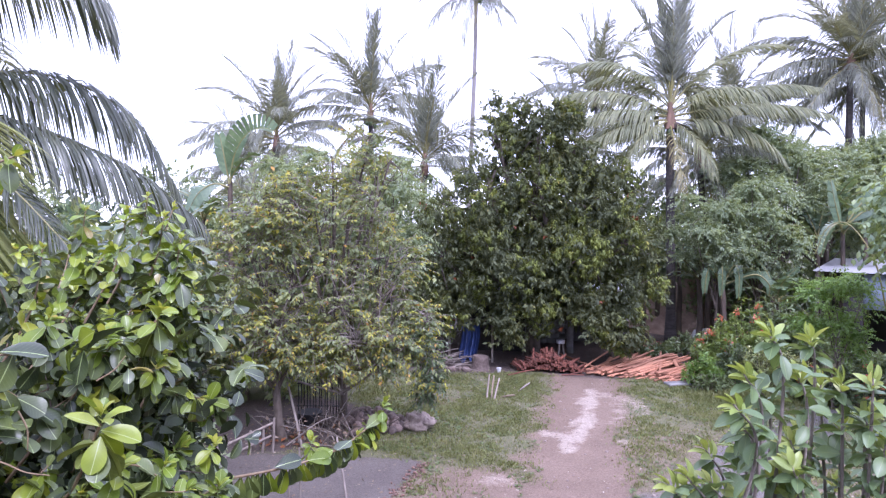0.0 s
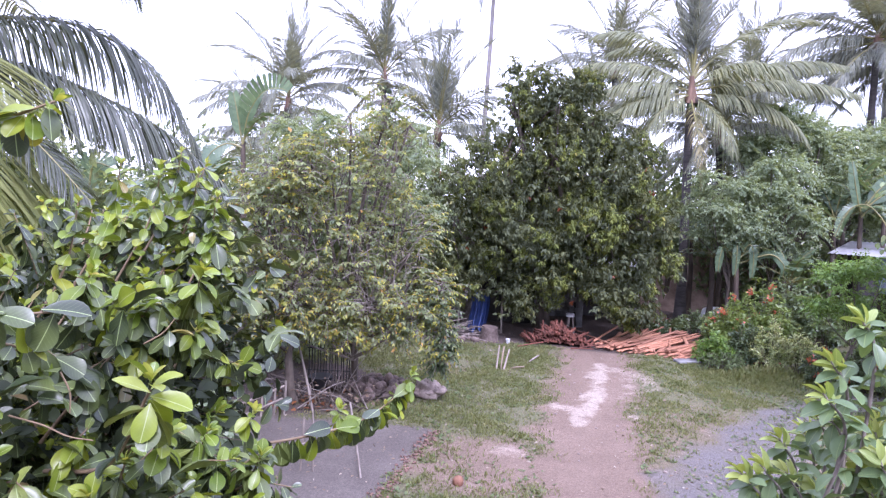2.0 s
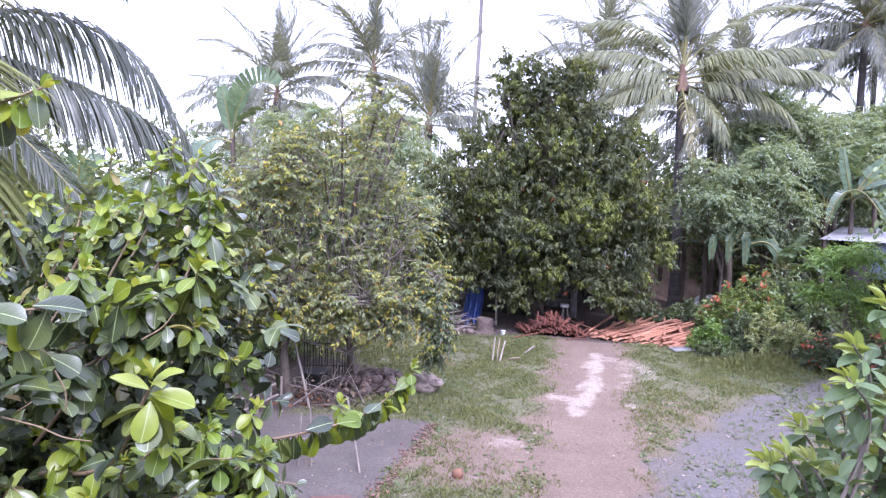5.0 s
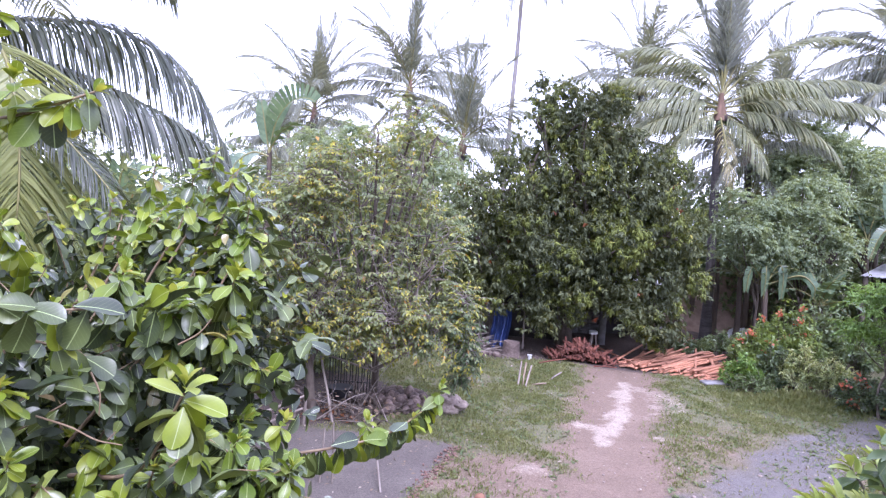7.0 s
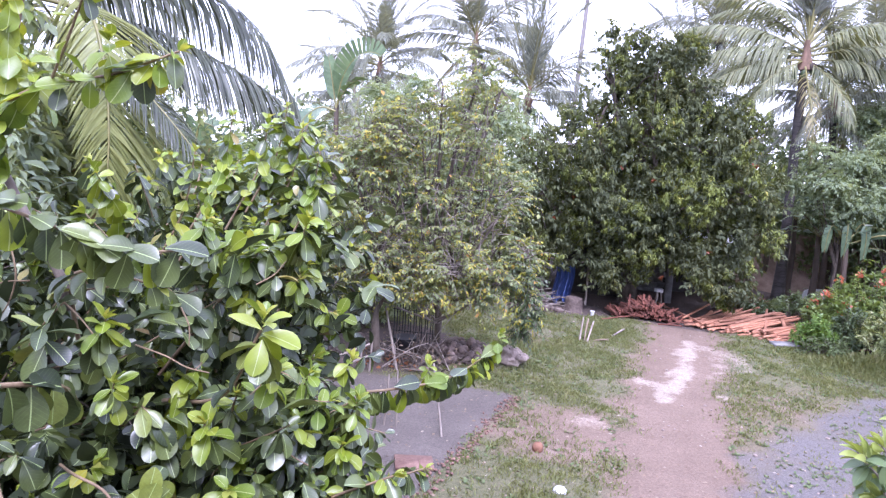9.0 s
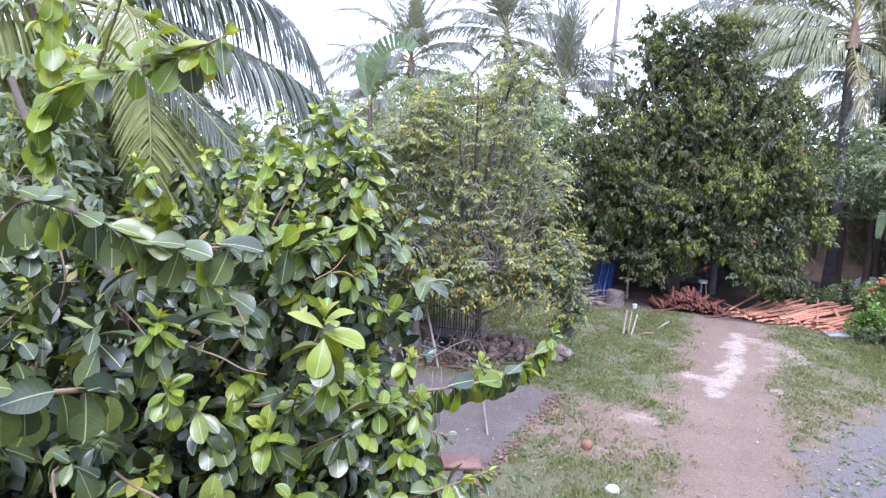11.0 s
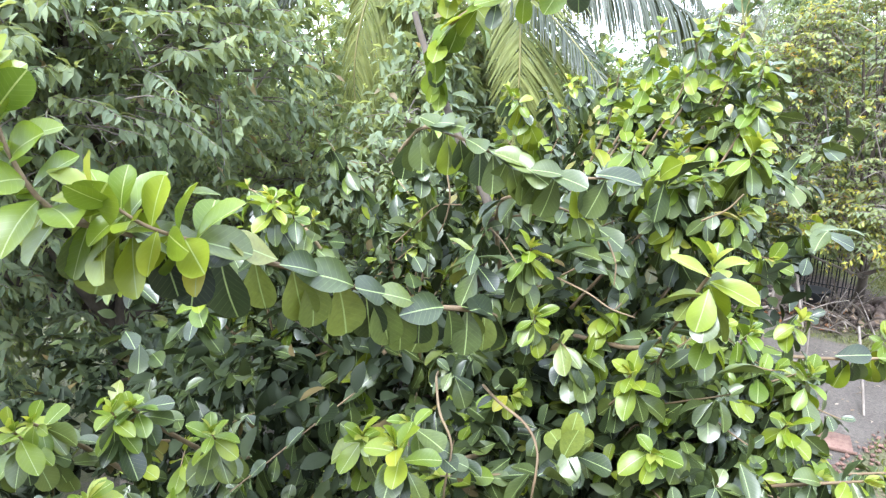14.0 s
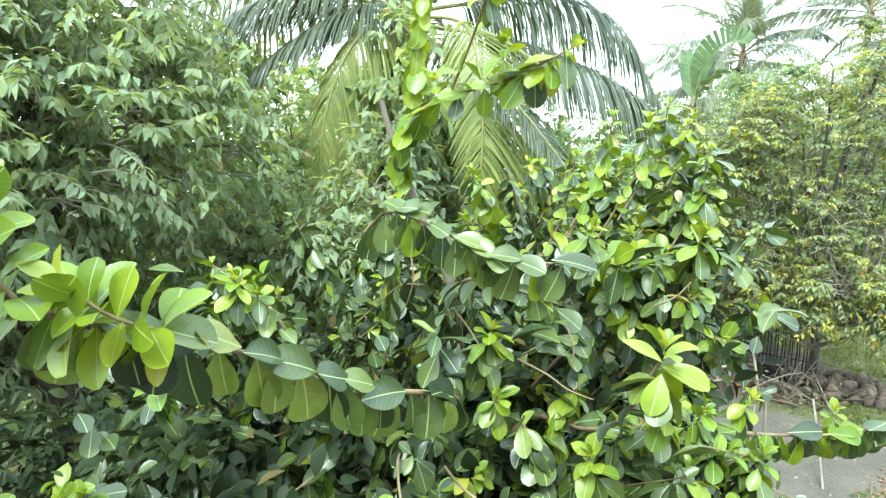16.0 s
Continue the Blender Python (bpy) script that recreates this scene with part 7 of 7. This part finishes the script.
# split stakes leaning together on the grass
for q, (x0, y0, x1, y1, z1) in enumerate([(-0.14, 17.55, -0.08, 17.75, 0.62), (-0.02, 17.5, 0.05, 17.8, 0.58), (0.06, 17.5, 0.2, 17.85, 0.5), (0.22, 17.75, 0.62, 17.6, 0.1), (0.7, 18.3, 1.1, 18.9, 0.12)]):
    g = Geo()
    tube(g, [(x0, y0, -0.03), ((x0 + x1) / 2, (y0 + y1) / 2, z1 / 2), (x1, y1, z1)], 0.03, 0.024, 6, 0, 0.1, q)
    solid("wooden_stake", g, M_STRAW if q % 2 else M_GREYWOOD, "split pale brown stake stuck in the grass", "stake", "stakes on the grass")

# pale coral rocks at the edge of the grass
for q in range(9):
    g = Geo()
    r = rng.uniform(0.1, 0.2)
    r *= 0.72
    r = r if q else 0.27
    lump(g, (-1.75 + (rng.normal() * 0.2 if q else 0), 14.75 + (rng.normal() * 0.12 if q else 0), 0.17 if not q else 0.05 + 0.08 * (q % 3)), r, 50 + q, 15, 0.42, squash=0.85)
    solid("coral_rock", g, M_ROCK, "pale pinkish coral rock in a small heap", "rock", "coral rocks")

# brushwood, dead leaves and leaning stems under the fruit tree
tangle = thing("brush_pile", "tangle of dry brown branches and stems under the fruit tree", "brushwood", at=(-3.4, 14.0, 0))
for q in range(46):
    x, y = rng.uniform(-4.9, -2.9), rng.uniform(13.3, 14.3)
    az, l, rise = rng.uniform(0, 6.28), rng.uniform(0.7, 1.6), rng.uniform(0.05, 0.75)
    e = np.array((x + l * math.cos(az) * (1 - rise * 0.5), y + 0.6 * l * math.sin(az), 0.04 + l * rise))
    b = np.array((x, y, 0.02))
    g = Geo()
    tube(g, smooth_line([b, (b + e) / 2 + rng.normal(size=3) * 0.09 + (0, 0, 0.05), e], 7), rng.uniform(0.012, 0.026), 0.006, 5, 0, 0.06, q + 1)
    solid("stick", g, M_BARK if q % 3 else M_TWIG, parent=tangle)
g = Geo()
k = 140
p = np.stack([rng.uniform(-4.9, -2.7, k), rng.uniform(13.3, 14.4, k), np.abs(rng.normal(size=k)) * 0.28 + 0.02], -1)
leaves(g, KITE, p, leaf_turns(unit(rng.normal(size=(k, 3))), unit(rng.normal(size=(k, 3)) + UP), rng.uniform(0.06, 0.15, k), np.full(k, 1.4)), 0)
solid("dead_leaves", g, M_LITTER, "withered pale brown leaves", kind="stuff", parent=tangle)
# heap of old coconuts under the fruit tree
nut_me = []
for q in range(3):
    g = Geo()
    lump(g, (0, 0, 0), 0.105, 80 + q, 8, 0.09, squash=1.15)
    nut_me.append(g.mesh("old_coconut", M_COCONUT))
for q in range(100):
    x, y = -2.85 + rng.normal() * 0.42, 14.75 + rng.normal() * 0.28
    z = 0.08 + rng.uniform(0, 0.42) * max(0.0, 1 - math.hypot((x + 2.85) / 0.95, (y - 14.75) / 0.7))
    solid("old_coconut", nut_me[q % 3], None, "old dry grey-brown coconut in a heap", "coconut", "coconuts in the heap", m=pose(x, y, z, rng.uniform(0, 360), rng.uniform(0, 90), rng.uniform(0, 360)))
g = Geo()
tube(g, smooth_line([(-3.75, 14.35, 0), (-3.75, 14.35, 0.2), (-3.75, 14.35, 0.42)], 5), 0.26, 0.3, 16, 0, 0.02)
solid("black_tub", g, M_BLACK, "black rubber tub half hidden among the coconuts", "tub", m=pose(-0.6, 0.6, -0.14))
g = Geo()
lump(g, (-3.1, 14.75, 0.1), 0.17, 7, 9, 0.25, squash=0.6)
solid("plastic_sack", g, M_ROCK, "crumpled grey plastic sack against the coconuts", "sack")
g = Geo()
for k in range(60):
    leaves(g, ROUND_KITE, np.array([(rng.uniform(-5.2, -3.6), rng.uniform(13.3, 14.6), 0.03)]), leaf_turns(np.array([unit(rng.normal(size=3) * (1, 1, 0.3))]), np.array([UP]), np.array([0.16]), np.array([1.2])))
solid("fallen_leaves", g, M_RUST, "fallen rust-brown leaves on bare soil", "leaves", kind="stuff")


# bamboo cage, rail frame and leaning poles
def poles(name, label, ends, mat=M_GREYWOOD, r=0.022, category="fence", part="pole"):
    t = thing(name, label, category, at=(*ends[0][0][:2], 0))
    for a, b in ends:
        g = Geo()
        tube(g, [a, tuple((np.array(a) + b) / 2 + (0.01, 0, 0)), b], r, r * 0.9, 6, 0, 0.06)
        solid(part, g, mat, parent=t)


poles("bamboo_fence", "upright dark bamboo slat fence under the fruit tree", [((-4.75 + 0.07 * k, 15.3 + 0.01 * k, -0.05), (-4.75 + 0.07 * k + 0.02 * math.sin(k * 3), 15.3 + 0.01 * k, 1.05 + 0.1 * math.sin(k * 5))) for k in range(15)] + [((-4.8, 15.33, 0.3), (-3.7, 15.4, 0.3)), ((-4.8, 15.33, 0.85), (-3.7, 15.4, 0.85))], M_BLACK, 0.014, part="slat")
poles("rail_frame", "weathered bamboo rail frame beside the damp sand", [((-5.7, 12.4, 0.15), (-4.55, 13.0, 0.62)), ((-5.6, 12.35, -0.05), (-4.6, 12.95, 0.35)), ((-4.58, 12.95, -0.05), (-4.55, 12.98, 0.72)), ((-5.0, 12.75, -0.05), (-4.98, 12.78, 0.5)), ((-4.78, 12.9, -0.05), (-4.75, 12.9, 0.55))], M_GREYWOOD, 0.03, "frame")
poles("leaning_pole", "thin bamboo pole leaning against the fruit tree", [((-4.05, 13.3, -0.05), (-4.5, 13.7, 1.3))], M_GREYWOOD, 0.03, "pole")
poles("leaning_pole", "thin dry pole leaning over the sand", [((-2.35, 10.3, -0.05), (-2.75, 11.1, 1.0))], M_GREYWOOD, 0.022, "pole")
poles("stick_frame", "thin upright sticks with a cross piece in the sand", [((-3.2, 10.4, -0.05), (-3.25, 10.5, 1.0)), ((-3.42, 10.4, -0.05), (-3.4, 10.5, 0.9)), ((-3.42, 10.42, 0.45), (-3.2, 10.42, 0.5))], M_GREYWOOD, 0.018, "frame")

# brick chips edging the sand
t = thing("brick_edging", "broken red brick edging between sand and grass", "edging", kind="structure")
chip_me = []
for q in range(3):
    g = Geo()
    block(g, -0.05, 0.05, -0.035 - 0.01 * q, 0.035, -0.02, 0.035, soft=0.012)
    chip_me.append(g.mesh("brick", M_BRICK))
ex, ey = [p[0] for p in EDGING], [p[1] for p in EDGING]
for q in range(290):
    s = rng.uniform(7.5, 12.7)
    x = np.interp(-s, [-v for v in ey], ex) + rng.normal() * 0.09
    solid("brick", chip_me[q % 3], None, parent=t, m=pose(x, s, 0.01, rng.normal() * 15, rng.normal() * 15, rng.uniform(0, 360)) @ Matrix.Scale(rng.uniform(0.22, 0.55), 4))
g = Geo()
block(g, -0.3, 0.3, -0.2, 0.2, 0, 0.05, soft=0.01)
solid("broken_tile", g, M_BRICK, "flat broken terracotta slab on the sand", "slab", m=pose(-2.55, 9.2, 0.0, 2, 3, 20))

g = Geo()
lump(g, (-0.74, 10.3, 0.07), 0.095, 3, 9, 0.08)
solid("fallen_coconut", g, M_NUT, "single orange-brown fallen coconut on the grass", "coconut")
g = Geo()
lump(g, (-0.33, 9.1, 0.03), 0.1, 5, 8, 0.25, squash=0.45)
solid("white_stone", g, M_WHITE, "white scrap lying at the path side", "scrap")
g = Geo()
lump(g, (8.6, 27.0, 0.22), 0.42, 9, 9, 0.25, squash=0.7)
solid("white_sack", g, M_WHITE, "bulging white sack on the ground by the bananas", "sack")
for q in range(9):
    g = Geo()
    tube(g, [(0, 0, 0), (1.6, 0, 0)], 0.06, 0.05, 6, 0, 0.1, q)
    solid("fallen_log", g, M_LOG, "brown log in the heap behind the lumber", "log", "logs behind the lumber", m=pose(6.2 + 0.1 * q, 25.2 - 0.12 * q, 0.07 + 0.11 * (q % 3), 0, -2, 160 + rng.normal() * 12))

# two dried yellow stalks arching before the shed roof
for q, line in enumerate(([(10.9, 18.6, 2.4), (10.38, 18.36, 3.9), (9.85, 18.66, 4.85), (9.4, 18.9, 4.75), (9.15, 19.03, 4.0)], [(10.9, 18.6, 2.4), (10.75, 18.4, 3.8), (10.7, 18.5, 4.5), (11.1, 18.6, 4.3)])):
    g = Geo()
    tube(g, smooth_line(line, 16), 0.022, 0.014, 6, 0, 0.05)
    solid("dry_stalk", g, M_RACHIS, "arching pale yellow dried leaf stalk", "stalk", "dried stalks")

# ---- tin-roofed shed on the far side ----
t = thing("tin_roofed_shed", "low shed with shiny tin roof and pale blue boards", "shed", at=(14.2, 21.5, 0))
shed = Matrix.Translation((11.5, 23.9, 0.25)) @ Matrix.Rotation(radians(-38), 4, "Z")
g = Geo()
n = 90
s = np.linspace(0, 6.2, n)
top = np.array([[(x, y, 3.0 + 0.09 * y + 0.02 * math.sin(x * 38)) for y in (-0.4, 1.4, 3.2)] for x in s])
v = np.array([shed @ Vector(p) for p in top.reshape(-1, 3)])
i, j = np.meshgrid(np.arange(n - 1), np.arange(2), indexing="ij")
f = np.stack([i * 3 + j, (i + 1) * 3 + j, (i + 1) * 3 + j + 1, i * 3 + j + 1], -1).reshape(-1, 4)
g.add(np.vstack([v, v - (0, 0, 0.006)]), np.vstack([f, f[:, ::-1] + len(v)]))
solid("roof", g, M_TIN, parent=t)
# the near-black boards paint the shade in the gaps under the roof
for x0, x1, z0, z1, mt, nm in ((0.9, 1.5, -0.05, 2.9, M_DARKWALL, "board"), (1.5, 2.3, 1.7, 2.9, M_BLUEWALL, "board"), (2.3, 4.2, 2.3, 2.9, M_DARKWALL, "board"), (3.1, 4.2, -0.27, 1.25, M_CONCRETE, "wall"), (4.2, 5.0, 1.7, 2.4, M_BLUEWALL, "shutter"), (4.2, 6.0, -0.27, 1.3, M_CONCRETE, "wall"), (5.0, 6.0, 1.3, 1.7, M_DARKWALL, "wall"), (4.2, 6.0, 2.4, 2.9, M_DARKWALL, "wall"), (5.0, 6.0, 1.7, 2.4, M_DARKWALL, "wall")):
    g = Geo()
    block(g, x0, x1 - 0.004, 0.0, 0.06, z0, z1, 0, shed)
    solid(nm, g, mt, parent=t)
for x in (0.15, 3.0, 5.95):
    g = Geo()
    block(g, x - 0.06, x + 0.06, -0.32, -0.2, -0.27, 2.95, 0, shed, 0.01)
    solid("post", g, M_BARK, parent=t)
g = Geo()
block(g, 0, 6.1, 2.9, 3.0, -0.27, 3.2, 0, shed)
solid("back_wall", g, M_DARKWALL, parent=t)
m0 = shed @ Matrix.Translation((2.45, 0.35, -0.25))
chair = thing("red_chair", "red plastic chair inside the open shed", "chair", at=m0.translation)
for nm, box in (("seat", (0, 0.5, 0, 0.42, 0.38, 0.42)), ("backrest", (0.02, 0.48, 0.36, 0.42, 0.46, 0.85))):
    g = Geo()
    block(g, *box, 0, m0, 0.01)
    solid(nm, g, M_REDCLOTH, parent=chair)
for x, y in ((0.03, 0.03), (0.45, 0.03), (0.03, 0.38), (0.45, 0.38)):
    g = Geo()
    block(g, x, x + 0.03, y, y + 0.03, 0, 0.4, 0, m0)
    solid("leg", g, M_REDCLOTH, parent=chair)
for x in (0.06, 0.42):
    g = Geo()
    block(g, x, x + 0.03, 0.36, 0.4, 0.4, 0.5, 0, m0)
    solid("post", g, M_REDCLOTH, parent=chair)


# ---- grass: blades where nothing is trodden ----
rng = np.random.default_rng(17)
n = 170000
x, y = rng.uniform(-6, 10.5, n), rng.uniform(8.2, 21.0, n)
path, lime, sand, bare = cover(x, y)
free = (1 - path) * (1 - np.clip(lime * 1.4, 0, 1)) * (1 - sand) ** 2 * (1 - bare) ** 2 * (1 - gravel(x, y))
patch = 0.48 + 1.1 * gap_noise(np.stack([x, y, 0 * x], -1), 0.8, 3) + 0.8 * gap_noise(np.stack([x, y, 0 * x], -1), 2.6, 5)
keep = rng.random(n) < free * np.clip(patch, 0.08, 1)
x, y = x[keep], y[keep]
tall = 1 + 3.6 * np.exp(-(((x - 7.4) / 1.1) ** 2 + ((y - 18.35) / 0.6) ** 2))
g = Geo()
for _ in range(3):
    k = len(x)
    p = np.stack([x + rng.normal(size=k) * 0.04, y + rng.normal(size=k) * 0.04, ground_height(x, y) - 0.005], -1)
    d = unit(np.stack([rng.normal(size=k) * 0.55, rng.normal(size=k) * 0.7, np.ones(k)], -1))
    leaves(g, KITE, p, leaf_turns(d, unit(rng.normal(size=(k, 3))), rng.uniform(0.03, 0.095, k) * tall, np.full(k, 0.75)))
solid("grass", g, M_GRASS, "short patchy yard grass and weeds", "grass", kind="stuff")
# small pale stones and leaf litter on the track
g = Geo()
for q in range(130):
    px, py = rng.uniform(-1, 5.5), rng.uniform(8.5, 20)
    lump(g, (px, py, float(ground_height(np.array(px), np.array(py))) + 0.008), rng.uniform(0.012, 0.04), q, 5, 0.2, squash=0.6)
solid("pebbles", g, M_ROCK, "scattered pale pebbles and scraps on the track", "pebbles", kind="stuff")
# weeds: low rosettes of broader leaves in the lawn
n = 11000
x, y = rng.uniform(-3.5, 9, n), rng.uniform(8.5, 20.5, n)
path, lime, sand, bare = cover(x, y)
clump = gap_noise(np.stack([x, y, 0 * x], -1), 1.1, 23)
keep = (rng.random(n) < (1 - path) * (1 - sand) * (1 - bare) * (1 - np.clip(lime * 1.4, 0, 1))) & (clump > 0.02)
x, y = x[keep], y[keep]
g = Geo()
for k in range(4):
    m = len(x)
    th = rng.uniform(0, 6.28, m)
    d = np.stack([np.cos(th), np.sin(th), rng.uniform(0.2, 0.9, m)], -1)
    leaves(g, ROUND_KITE, np.stack([x, y, ground_height(x, y)], -1), leaf_turns(unit(d), np.tile(UP, (m, 1)), rng.uniform(0.03, 0.09, m), np.full(m, 0.9)))
solid("weeds", g, M_WEED, "low broad-leaved weeds dotted through the grass", "weeds", kind="stuff")
n = 3800
x, y = rng.uniform(-6, 9, n), rng.uniform(8.2, 22.5, n)
g = Geo()
th = rng.uniform(0, 6.28, n)
leaves(g, ROUND_KITE, np.stack([x, y, ground_height(x, y) + 0.008], -1), leaf_turns(np.stack([np.cos(th), np.sin(th), rng.normal(size=n) * 0.15], -1), unit(UP + 0.3 * rng.normal(size=(n, 3))), rng.uniform(0.03, 0.09, n), np.full(n, 0.9)))
solid("leaf_litter", g, M_LITTER, "scattered dry leaves and scraps on the yard", "leaf litter", kind="stuff")
